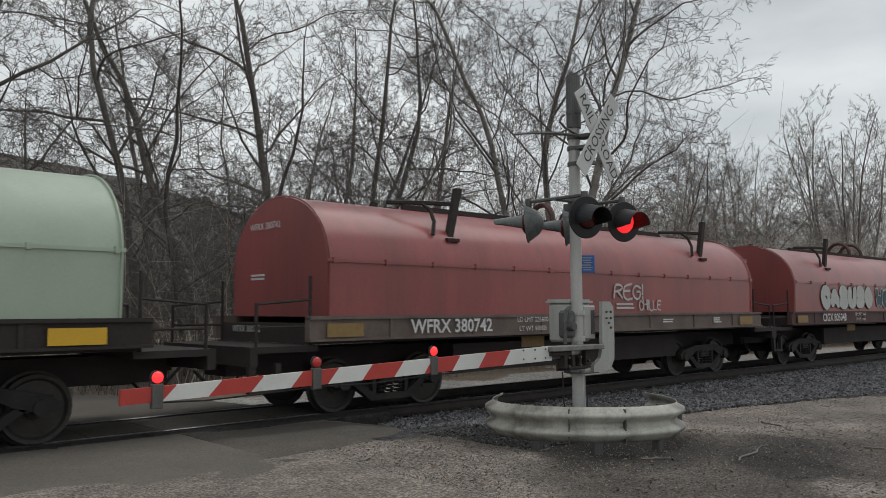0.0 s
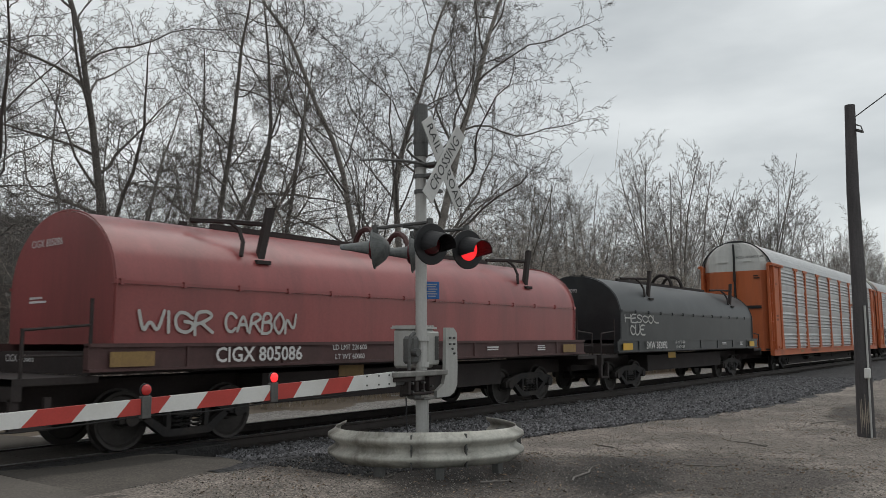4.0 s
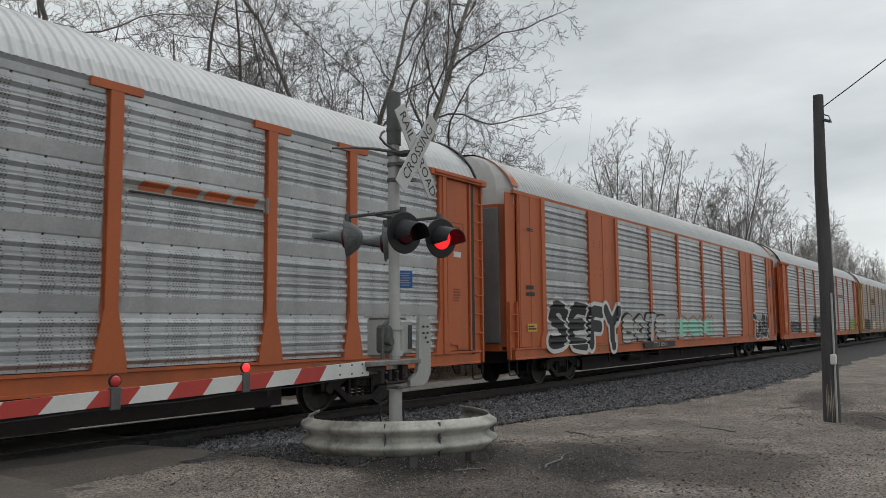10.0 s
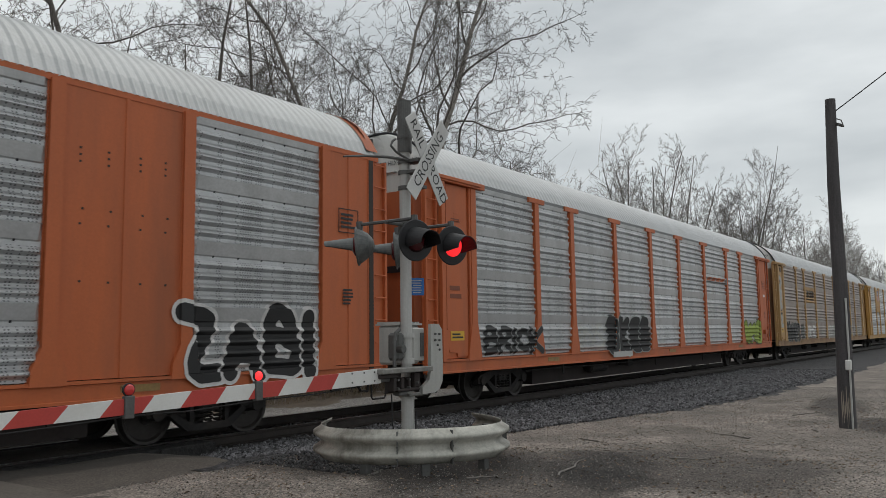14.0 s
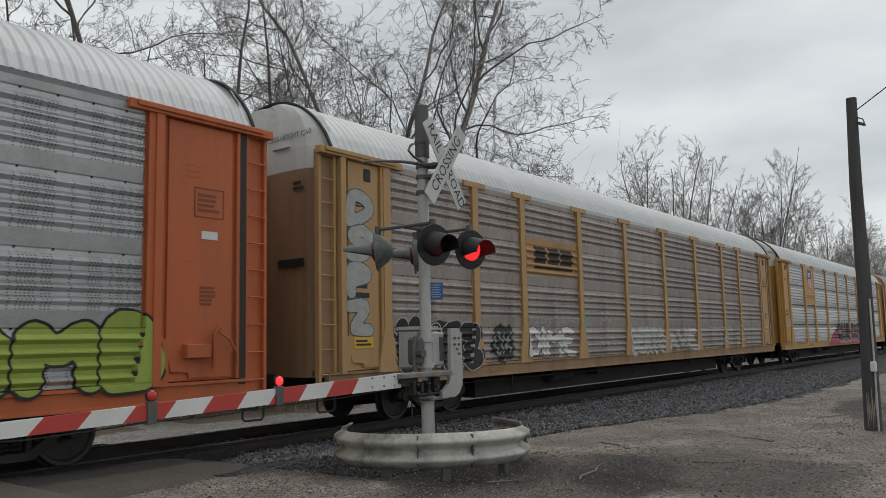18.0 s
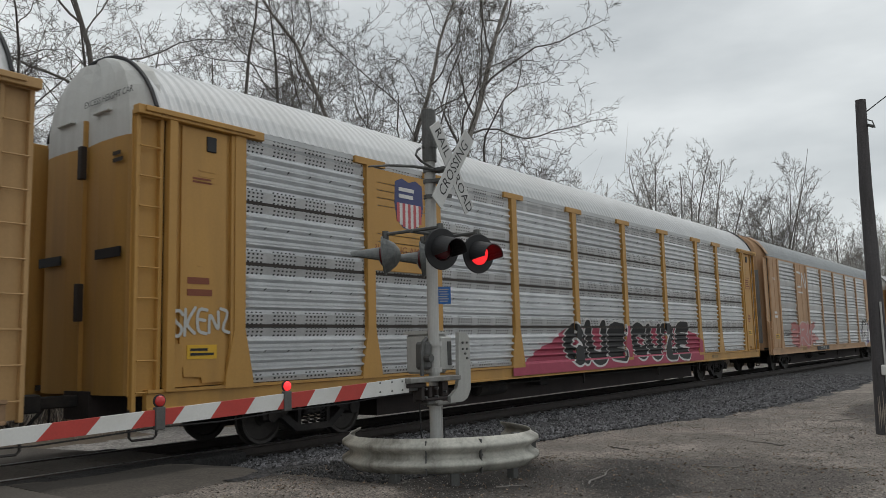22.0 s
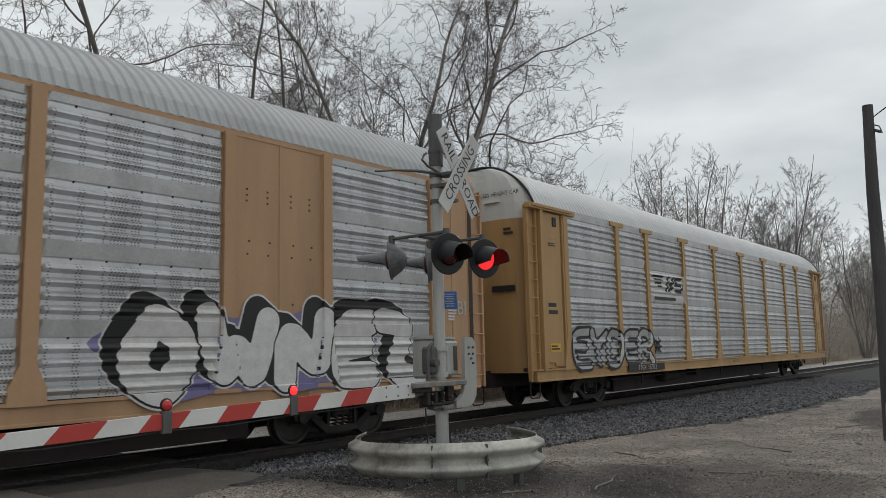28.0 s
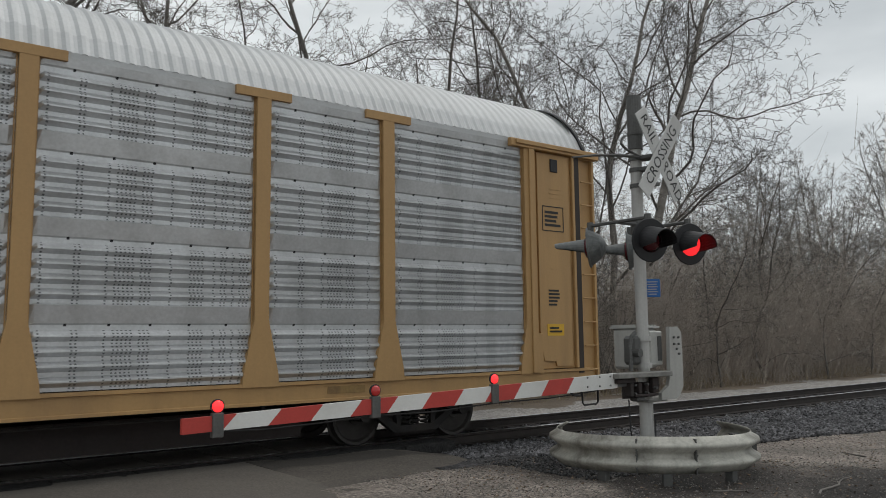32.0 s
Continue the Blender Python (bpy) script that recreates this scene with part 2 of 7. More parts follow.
M_leaf_litter = mat("leaf_litter_bank", (0.2, 0.16, 0.125), 0.95, var=0.5, scale=0.7, grain=14, bump=0.8, dirt=(0.22, 0.17, 0.11), dirt_amt=0.6, dirt_scale=0.6, dist=0.05)
M_deadleaf = mat("dead_brown_leaf", (0.16, 0.115, 0.08), 0.9, var=0.3, scale=6, grain=30, bump=0.1, island=0.7)
M_rail = mat("rusty_rail_steel", (0.04, 0.033, 0.03), 0.65, 0.5, var=0.3, scale=5, grain=50)
M_railhead = mat("polished_rail_head", (0.36, 0.36, 0.37), 0.35, 0.9, var=0.15, scale=2, grain=30, bump=0.05)
M_tie = mat("creosoted_tie", (0.035, 0.03, 0.027), 0.9, var=0.4, scale=4, grain=25, bump=0.4)
M_bark = mat("grey_bark", (0.15, 0.137, 0.125), 0.95, var=0.35, scale=2.5, grain=18, bump=0.5, rand=0.2, dist=0.03)
# paler than the near bark: distance haze of the far trees as base colour
M_bark_haze = mat("hazed_grey_bark", (0.21, 0.195, 0.18), 0.95, var=0.35, scale=2.5, grain=18, bump=0.5, rand=0.2, dist=0.03)
M_bark_pale = mat("pale_bark", (0.27, 0.25, 0.225), 0.95, var=0.4, scale=1.6, grain=16, bump=0.5, dirt=(0.1, 0.088, 0.076), dirt_amt=0.7, dirt_scale=2.0, dist=0.03)
M_brush = mat("brush_twigs", (0.46, 0.405, 0.355), 0.95, var=0.3, scale=1.2, grain=10, bump=0.0)
M_hill = mat("wooded_hillside", (0.085, 0.077, 0.068), 1.0, var=0.5, scale=0.05, grain=0.6, bump=0.9, dist=1.5)
M_galv = mat("weathered_galvanised", (0.44, 0.43, 0.385), 0.6, 0.25, var=0.3, scale=3.0, grain=30, bump=0.15, dirt=(0.07, 0.062, 0.045), dirt_amt=0.9, dirt_scale=2.2, streak=True)
M_mast = mat("aluminium_mast", (0.46, 0.455, 0.44), 0.55, 0.2, var=0.12, scale=3, grain=35, bump=0.06, dirt=(0.22, 0.21, 0.19), dirt_amt=0.5, streak=True)
M_mastdark = mat("grey_casting", (0.115, 0.115, 0.112), 0.6, 0.5, var=0.25, scale=6, grain=40)
M_box = mat("silver_painted_case", (0.43, 0.43, 0.41), 0.55, 0.25, var=0.14, scale=3, grain=40, bump=0.06, dirt=(0.2, 0.19, 0.17), dirt_amt=0.6, streak=True)
M_plate = mat("tarnished_plate", (0.24, 0.235, 0.22), 0.6, 0.4, var=0.25, scale=5, grain=40, dirt=(0.1, 0.095, 0.085), dirt_amt=0.6, dirt_scale=4)
M_black = mat("flat_black_paint", (0.012, 0.012, 0.014), 0.6, var=0.3, scale=5, grain=40, bump=0.05)
M_lampgrey = mat("grey_lamp_housing", (0.11, 0.118, 0.118), 0.6, 0.2, var=0.3, scale=6, grain=40, dirt=(0.26, 0.26, 0.25), dirt_amt=0.4, dirt_scale=6)
M_lens_on = mat("lit_red_lens", (0.5, 0.01, 0.02), 0.25, var=0.1, bump=0.0, emit=(1.0, 0.03, 0.035), emit_s=1.0)
M_lens_off = mat("dark_red_lens", (0.07, 0.008, 0.012), 0.2, var=0.1, bump=0.0)
M_armlamp = mat("lit_gate_lamp", (0.6, 0.02, 0.02), 0.25, var=0.1, bump=0.0, emit=(1.0, 0.035, 0.04), emit_s=1.15)
M_armlamp_off = mat("unlit_gate_lamp", (0.36, 0.03, 0.03), 0.25, var=0.2, bump=0.0, emit=(1.0, 0.05, 0.04), emit_s=0.05)
M_white = mat("reflective_white", (0.66, 0.66, 0.64), 0.5, var=0.08, scale=4, grain=50, bump=0.03, dirt=(0.4, 0.38, 0.34), dirt_amt=0.5, dirt_scale=2)
M_crosswhite = mat("faded_sign_white", (0.52, 0.52, 0.51), 0.55, var=0.1, scale=4, grain=40, bump=0.03, dirt=(0.33, 0.33, 0.32), dirt_amt=0.5, dirt_scale=3)
M_red = mat("reflective_red", (0.44, 0.045, 0.035), 0.5, var=0.14, scale=4, grain=50, bump=0.03)
M_signblue = mat("blue_sign", (0.012, 0.11, 0.36), 0.5, var=0.1, bump=0.02)
M_ink = mat("black_lettering", (0.015, 0.015, 0.016), 0.6, var=0.2, bump=0.0)
M_paintwhite = mat("white_stencil", (0.62, 0.61, 0.6), 0.7, var=0.18, scale=6, grain=50, bump=0.0)
M_polewood = mat("weathered_pole_wood", (0.075, 0.07, 0.072), 0.95, var=0.45, scale=5, grain=40, bump=0.6, streak=True)
M_polebare = mat("bare_pole_wood", (0.32, 0.28, 0.23), 0.9, var=0.4, scale=9, grain=30, bump=0.4, streak=True)
M_cable = mat("black_cable", (0.015, 0.015, 0.016), 0.7, var=0.1, bump=0.0)
M_eave = mat("dark_galvanised_eave", (0.2, 0.205, 0.21), 0.6, 0.3, var=0.2, scale=2, grain=30, bump=0.08)
M_roofsheet = mat("white_galvanised_roof", (0.47, 0.48, 0.485), 0.5, 0.3, var=0.1, scale=1.2, grain=30, bump=0.06, dirt=(0.36, 0.36, 0.35), dirt_amt=0.45, dirt_scale=0.8)
M_roofgrey = mat("grey_galvanised_roof", (0.42, 0.43, 0.43), 0.5, 0.35, var=0.12, scale=1.2, grain=30, bump=0.06, dirt=(0.3, 0.3, 0.29), dirt_amt=0.45, dirt_scale=0.8)
M_roofdull = mat("dull_grey_roof", (0.27, 0.285, 0.29), 0.55, 0.35, var=0.14, scale=1.2, grain=30, bump=0.06, dirt=(0.2, 0.2, 0.2), dirt_amt=0.5, dirt_scale=0.8, streak=True)
M_panel = perforate(mat("galvanised_side_screen", (0.52, 0.53, 0.54), 0.38, 0.5, var=0.2, scale=1.3, grain=25, bump=0.08, dirt=(0.27, 0.27, 0.265), dirt_amt=0.6, dirt_scale=1.1, rand=0.12, streak=False), keep=0.42, hole=0.46, amount=0.75)
M_panelbrown = perforate(mat("rust_stained_side_screen", (0.35, 0.308, 0.284), 0.5, 0.35, var=0.25, scale=1.1, grain=25, bump=0.08, dirt=(0.13, 0.098, 0.086), dirt_amt=0.55, dirt_scale=1.2, rand=0.1, streak=True), keep=0.42, hole=0.46, amount=0.75)
M_panelbright = perforate(mat("bright_aluminium_screen", (0.6, 0.61, 0.62), 0.4, 0.5, var=0.16, scale=1.0, grain=25, bump=0.05, dirt=(0.25, 0.26, 0.27), dirt_amt=0.5, dirt_scale=0.9, rand=0.08), 0.085, 0.0597, 0.46, 0.68, 0.72, 0.97, band=(1.729, 0.955, 0.4), scatter=False)
M_orange = mat("faded_orange_paint", (0.47, 0.115, 0.035), 0.6, var=0.12, scale=1.5, grain=30, bump=0.04, dirt=(0.2, 0.075, 0.04), dirt_amt=0.55, dirt_scale=1.0, streak=True)
M_tan = mat("faded_tan_yellow_paint", (0.42, 0.255, 0.105), 0.6, var=0.1, scale=1.5, grain=30, bump=0.04, dirt=(0.19, 0.115, 0.06), dirt_amt=0.5, dirt_scale=1.0, streak=True)
M_tanpale = mat("bleached_tan_paint", (0.44, 0.27, 0.15), 0.65, var=0.1, scale=1.5, grain=30, bump=0.04, dirt=(0.24, 0.15, 0.09), dirt_amt=0.5, dirt_scale=1.0, streak=True)
M_yellow = mat("deep_yellow_paint", (0.45, 0.245, 0.06), 0.55, var=0.1, scale=1.5, grain=30, bump=0.04, dirt=(0.2, 0.11, 0.04), dirt_amt=0.5, dirt_scale=1.0, streak=True)
M_rustend = mat("rust_streaked_end_paint", (0.3, 0.185, 0.1), 0.7, var=0.2, scale=1.5, grain=30, bump=0.06, dirt=(0.14, 0.075, 0.045), dirt_amt=0.85, dirt_scale=1.1, streak=True)
M_endwhite = mat("white_end_paint", (0.58, 0.58, 0.56), 0.6, var=0.08, scale=1.5, grain=30, bump=0.04, dirt=(0.33, 0.31, 0.28), dirt_amt=0.5, dirt_scale=1.2, streak=True)
M_coilred = mat("oxide_red_car_paint", (0.3, 0.08, 0.078), 0.29, var=0.16, scale=1.6, grain=25, bump=0.06, dirt=(0.15, 0.055, 0.052), dirt_amt=0.75, dirt_scale=1.1, streak=True)
M_sillpale = mat("dust_grey_sill", (0.15, 0.115, 0.1), 0.75, var=0.2, scale=2, grain=25, bump=0.1, dirt=(0.07, 0.05, 0.045), dirt_amt=0.7, dirt_scale=1.5)
M_sillred = mat("grimy_maroon_sill", (0.085, 0.042, 0.04), 0.7, var=0.2, scale=2, grain=25, bump=0.1, dirt=(0.04, 0.025, 0.023), dirt_amt=0.6, dirt_scale=1.5)
M_coilgreen = mat("pale_green_car_paint", (0.36, 0.43, 0.34), 0.5, var=0.08, scale=1.2, grain=25, bump=0.04, dirt=(0.27, 0.31, 0.25), dirt_amt=0.5, dirt_scale=0.9)
M_coilblack = mat("black_car_paint", (0.017, 0.02, 0.022), 0.42, var=0.25, scale=1.2, grain=25, bump=0.05, dirt=(0.05, 0.053, 0.054), dirt_amt=0.5, dirt_scale=0.9)
M_frame = mat("grimy_underframe", (0.03, 0.022, 0.021), 0.85, var=0.4, scale=2, grain=20, bump=0.2, dirt=(0.03, 0.027, 0.025), dirt_amt=0.7, dirt_scale=1.5)
M_truck = mat("grimy_truck_iron", (0.022, 0.02, 0.02), 0.8, 0.2, var=0.45, scale=4, grain=20, bump=0.3, dirt=(0.075, 0.06, 0.05), dirt_amt=0.5, dirt_scale=3)
M_wheel = mat("worn_wheel_steel", (0.05, 0.045, 0.042), 0.6, 0.5, var=0.35, scale=5, grain=25)
M_reflector = mat("yellow_reflector", (0.62, 0.36, 0.02), 0.45, var=0.1, bump=0.0)
M_reflectordull = mat("grimy_reflector", (0.27, 0.17, 0.06), 0.6, var=0.25, scale=5, grain=30, bump=0.0, dirt=(0.12, 0.06, 0.04), dirt_amt=0.6, dirt_scale=4)
M_teal = mat("teal_spray", (0.3, 0.56, 0.46), 0.7, var=0.12, scale=6, grain=40, bump=0.0)
M_pink = mat("pink_spray", (0.46, 0.2, 0.19), 0.7, var=0.15, scale=6, grain=40, bump=0.0)
M_crimson = mat("crimson_spray", (0.36, 0.06, 0.1), 0.7, var=0.15, scale=6, grain=40, bump=0.0)
M_lime = mat("lime_spray", (0.29, 0.37, 0.07), 0.7, var=0.12, scale=6, grain=40, bump=0.0)
M_violet = mat("violet_spray", (0.19, 0.17, 0.32), 0.7, var=0.15, scale=6, grain=40, bump=0.0)
M_offwhite = mat("dirty_white_spray", (0.46, 0.46, 0.44), 0.7, var=0.12, scale=6, grain=40, bump=0.0)
M_greyspray = mat("grey_spray", (0.3, 0.33, 0.32), 0.7, var=0.15, scale=6, grain=40, bump=0.0)
M_greypale = mat("pale_grey_spray", (0.34, 0.345, 0.33), 0.7, var=0.25, scale=5, grain=40, bump=0.0)
M_navy = mat("navy_shield_blue", (0.05, 0.06, 0.16), 0.6, var=0.1, bump=0.0)
M_stripered = mat("faded_stripe_red", (0.45, 0.09, 0.1), 0.6, var=0.1, bump=0.0)
M_navygrey = mat("slate_blue_spray", (0.05, 0.09, 0.11), 0.7, var=0.15, scale=6, grain=40, bump=0.0)
# dark paint and print; also colours in the shade of recesses and joint slots
M_brownblack = mat("brown_black_paint_and_shade", (0.03, 0.022, 0.018), 0.7, var=0.15, bump=0.0)
M_brownred = mat("faded_brown_stencil", (0.2, 0.06, 0.03), 0.7, var=0.15, bump=0.0)


# ---- mesh helpers ----
def mesh_of(bm, name, material, smooth=False):
    me = bpy.data.meshes.new(name)
    bm.normal_update()
    bm.to_mesh(me)
    bm.free()
    mats = material if isinstance(material, (list, tuple)) else [material]
    for m in mats:
        me.materials.append(m)
    if smooth:
        me.shade_smooth()
    return me


def raw_mesh(name, verts, faces, material, smooth=False):
    me = bpy.data.meshes.new(name)
    me.from_pydata([tuple(v) for v in verts], [], [tuple(f) for f in faces])
    me.update()
    me.materials.append(material)
    if smooth:
        me.shade_smooth()
    return me


def thing(name, m, label, category, group="", kind=""):
    ob = new(name)
    ob.empty_display_size = 0.2
    ob.matrix_basis = m
    return tagged(ob, label, category, group, kind)


def part(name, bm, material, parent, label="", m=None, smooth=False):
    me = bm if isinstance(bm, bpy.types.Mesh) else mesh_of(bm, name, material, smooth)
    ob = new(name, me)
    ob.parent = parent
    if m is not None:
        ob.matrix_basis = m
    if label:
        ob["label"] = label
    return ob


def solid(name, bm, material, label, category, group="", kind="", smooth=False, m=None):
    ob = new(name, bm if isinstance(bm, bpy.types.Mesh) else mesh_of(bm, name, material, smooth))
    if m is not None:
        ob.matrix_basis = m
    return tagged(ob, label, category, group, kind)


def box(bm, x0, x1, y0, y1, z0, z1, bevel=0.0):
    vs = [bm.verts.new(p) for p in ((x0, y0, z0), (x1, y0, z0), (x1, y1, z0), (x0, y1, z0), (x0, y0, z1), (x1, y0, z1), (x1, y1, z1), (x0, y1, z1))]
    fs = [bm.faces.new([vs[i] for i in f]) for f in ((3, 2, 1, 0), (4, 5, 6, 7), (0, 1, 5, 4), (1, 2, 6, 5), (2, 3, 7, 6), (3, 0, 4, 7))]
    if bevel:
        es = {e for f in fs for e in f.edges}
        bmesh.ops.bevel(bm, geom=list(es), offset=bevel, segments=1, affect="EDGES", clamp_overlap=True)
    return bm


def boxes(*specs, bevel=0.0):
    bm = bmesh.new()
    for s in specs:
        box(bm, *s, bevel=bevel)
    return bm


def prism(bm, poly, y0, y1):
    """A polygon in x, z pushed from y0 to y1."""
    a = [bm.verts.new((x, y0, z)) for x, z in poly]
    b = [bm.verts.new((x, y1, z)) for x, z in poly]
    k = len(poly)
    bm.faces.new(a)
    bm.faces.new(b[::-1])
    for i in range(k):
        bm.faces.new((a[i], b[i], b[(i + 1) % k], a[(i + 1) % k]))
    bmesh.ops.recalc_face_normals(bm, faces=bm.faces)
    return bm


def loft(bm, rings, closed=True, caps=True):
    """Skin over rings of points, each with the same count."""
    vs = [[bm.verts.new(p) for p in r] for r in rings]
    k = len(rings[0])
    for a, b in zip(vs, vs[1:]):
        for i in range(k if closed else k - 1):
            j = (i + 1) % k
            bm.faces.new((a[i], a[j], b[j], b[i]))
    if caps and closed:
        bm.faces.new(vs[0][::-1])
        bm.faces.new(vs[-1])
    bmesh.ops.recalc_face_normals(bm, faces=bm.faces)
    return bm


def tube(bm, pts, r, sides=8, caps=True):
    """A round bar along points; r a radius or one for each point."""
    rs = r if isinstance(r, (list, tuple)) else [r] * len(pts)
    ps = [Vector(p) for p in pts]
    rings = []
    up = None
    for i, p in enumerate(ps):
        d = (ps[min(i + 1, len(ps) - 1)] - ps[max(i - 1, 0)]).normalized()
        if up is None:
            up = Vector((0, 0, 1)) if abs(d.z) < 0.9 else Vector((1, 0, 0))
        a = d.cross(up).normalized()
        b = a.cross(d).normalized()
        up = b
        rings.append([p + rs[i] * (a * math.cos(q) + b * math.sin(q)) for q in [2 * math.pi * k / sides for k in range(sides)]])
    return loft(bm, rings, True, caps)


def cyl(bm, c0, c1, r0, r1=None, sides=16):
    return tube(bm, [c0, c1], [r0, r0 if r1 is None else r1], sides)


def revolve(bm, profile, centre, axis="y", sides=24):
    """Turn (radius, along) pairs round an axis through centre."""
    c = Vector(centre)
    rings = []
    for r, a in profile:
        ring = []
        for k in range(sides):
            q = 2 * math.pi * k / sides
            u, v = r * math.cos(q), r * math.sin(q)
            ring.append(c + (Vector((u, a, v)) if axis == "y" else Vector((u, v, a)) if axis == "z" else Vector((a, u, v))))
        rings.append(ring)
    return loft(bm, rings)


def text_bm(s, size, offset=0.0, shear=0.0, widen=1.0, align="CENTER", depth=0.0):
    """Lettering in the built-in font, flat in x and z and facing -y, centred on its own height."""
    cu = bpy.data.curves.new("lettering", "FONT")
    cu.body, cu.size, cu.offset, cu.shear, cu.align_x, cu.align_y = s, size, offset, shear, align, "CENTER"
    cu.resolution_u, cu.extrude = 2, depth
    tmp = bpy.data.objects.new("lettering", cu)
    bm = bmesh.new()
    bm.from_mesh(tmp.to_mesh())
    tmp.to_mesh_clear()
    bpy.data.objects.remove(tmp)
    bpy.data.curves.remove(cu)
    for v in bm.verts:
        x, y, z = v.co
        v.co = (x * widen, -z, y)
    return bm


def letters(name, s, size, material, parent, x, y, z, label="", turn=0.0, **kw):
    return part(name, text_bm(s, size, **kw), material, parent, label, pose(x, y, z, 0, 0, turn))


def bars(parent, x, y, z, w, h, rows, material, name="lettering_bar", turn=0.0, seed=1):
    """Small unreadable print as a block of plain bars."""
    rnd = random.Random(seed)
    bm = bmesh.new()
    step = h / rows
    for i in range(rows):
        zz = h / 2 - (i + 0.5) * step
        ww = w * rnd.uniform(0.65, 1.0)
        box(bm, -w / 2, -w / 2 + ww, -0.002, 0.002, zz - step * 0.28, zz + step * 0.28)
    return part(name, bm, material, parent, "", pose(x, y, z, 0, 0, turn))


# ---- ground, road and track ----
TC = 11.34          # track centre line, along x
GAUGE = 0.755       # half the distance between the rail heads


def smooth(a, b, v):
    v = min(max((v - a) / (b - a), 0.0), 1.0)
    return v * v * (3 - 2 * v)


def toe(x):
    """The near foot of the ballast shoulder."""
    return 8.0 - 2.0 * smooth(8, 24, x)


def ground_z(x, y):
    """Height of the ground under the ballast and beside the road."""
    off = smooth(8.8, 13.0, x)
    z = -0.02 - 0.2 * off
    near_track = smooth(toe(x) - 0.2, 10.0, y)
    z += (-0.28 - z) * near_track
    if y > 12.9:
        z = -0.28 + 0.5 * smooth(16.0, 23, y) + 0.25 * smooth(24, 60, y)
    z += 0.035 * noise.noise((x * 0.5, y * 0.5, 0.3)) + 0.014 * noise.noise((x * 2.1, y * 2.1, 4.3))
    return z


def ground_sheet():
    xs = list(np.linspace(-6, 26, 129)) + list(np.linspace(27, 70, 44)) + [80, 95, 120, 160, 220, 320, 500, 900, 1600]
    xs = [-1600, -900, -400, -200, -100, -60, -40, -25, -15, -10] + xs
    ys = [-1600, -600, -200, -80, -40, -20, -10, -5] + list(np.linspace(-3, 16, 96)) + list(np.linspace(17, 40, 24)) + [50, 70, 110, 180, 300, 600, 1600]
    verts = [(x, y, ground_z(x, y)) for y in ys for x in xs]
    k = len(xs)
    faces = [(j * k + i, j * k + i + 1, (j + 1) * k + i + 1, (j + 1) * k + i) for j in range(len(ys) - 1) for i in range(k - 1)]
    me = raw_mesh("ground", verts, faces, M_ground, True)
    for m in (M_leaf_litter, M_ballast_bed, M_farpath):
        me.materials.append(m)
    for p in me.polygons:
        x, y = p.center.x, p.center.y
        if y > 16.0 + 0.5 * math.sin(x * 0.7) + 0.3 * math.sin(x * 1.9):
            p.material_index = 1
        elif y > 12.4:
            p.material_index = 3
    return tagged(new("ground", me), "brown gravelly dirt beside the railway track", "ground", kind="structure")


def slab(name, outline, z, material, label, rise=None, thick=0.3, step=0.35):
    """A paved patch: a fine grid cut to an outline, with a skirt down into the ground."""
    bm = bmesh.new()
    top = [bm.verts.new((x, y, 0)) for x, y in outline]
    face = bm.faces.new(top)
    xs, ys = [p[0] for p in outline], [p[1] for p in outline]
    for axis, lo, hi in ((0, min(xs), max(xs)), (1, min(ys), max(ys))):
        v = lo + step
        while v < hi - 0.05:
            co, no = ((v, 0, 0), (1, 0, 0)) if axis == 0 else ((0, v, 0), (0, 1, 0))
            bmesh.ops.bisect_plane(bm, geom=bm.verts[:] + bm.edges[:] + bm.faces[:], plane_co=co, plane_no=no)
            v += step
    edges = [e for e in bm.edges if e.is_boundary]
    ret = bmesh.ops.extrude_edge_only(bm, edges=edges)
    low = {g for g in ret["geom"] if isinstance(g, bmesh.types.BMVert)}
    for v in bm.verts:
        zz = rise(v.co.x, v.co.y) if rise else z
        v.co.z = zz - (thick if v in low else 0)
    bmesh.ops.recalc_face_normals(bm, faces=bm.faces)
    ob = solid(name, bm, material, label, "road", kind="structure", smooth=False)
    return ob


def road_z(x, y):
    return -0.012 - 0.05 * smooth(9.5, 4.0, y) + 0.01 * noise.noise((x * 0.9, y * 0.9, 7)) - 0.1 * smooth(2.0, -12.0, y)


def apron_z(x, y):
    edge = 6.5 + 0.95 * smooth(4.6, 9.6, y)
    return -0.016 - 0.03 * smooth(9.5, 5.0, y) - 0.1 * smooth(edge - 0.9, edge, x) + 0.02 * noise.noise((x * 0.8, y * 0.8, 3)) - 0.06 * smooth(4.0, 2.0, y)


def rail_mesh(x0, x1):
    prof = [(-0.07, -0.18), (0.07, -0.18), (0.07, -0.168), (0.012, -0.15), (0.01, -0.05), (0.036, -0.036), (0.036, -0.006), (0.028, 0.0), (-0.028, 0.0), (-0.036, -0.006), (-0.036, -0.036), (-0.01, -0.05), (-0.012, -0.15), (-0.07, -0.168)]
    bm = bmesh.new()
    loft(bm, [[(x, y, z) for y, z in prof] for x in (x0, x1)])
    me = mesh_of(bm, "rail", [M_rail, M_railhead])
    for p in me.polygons:
        if p.center.z > -0.004:
            p.material_index = 1
    return me


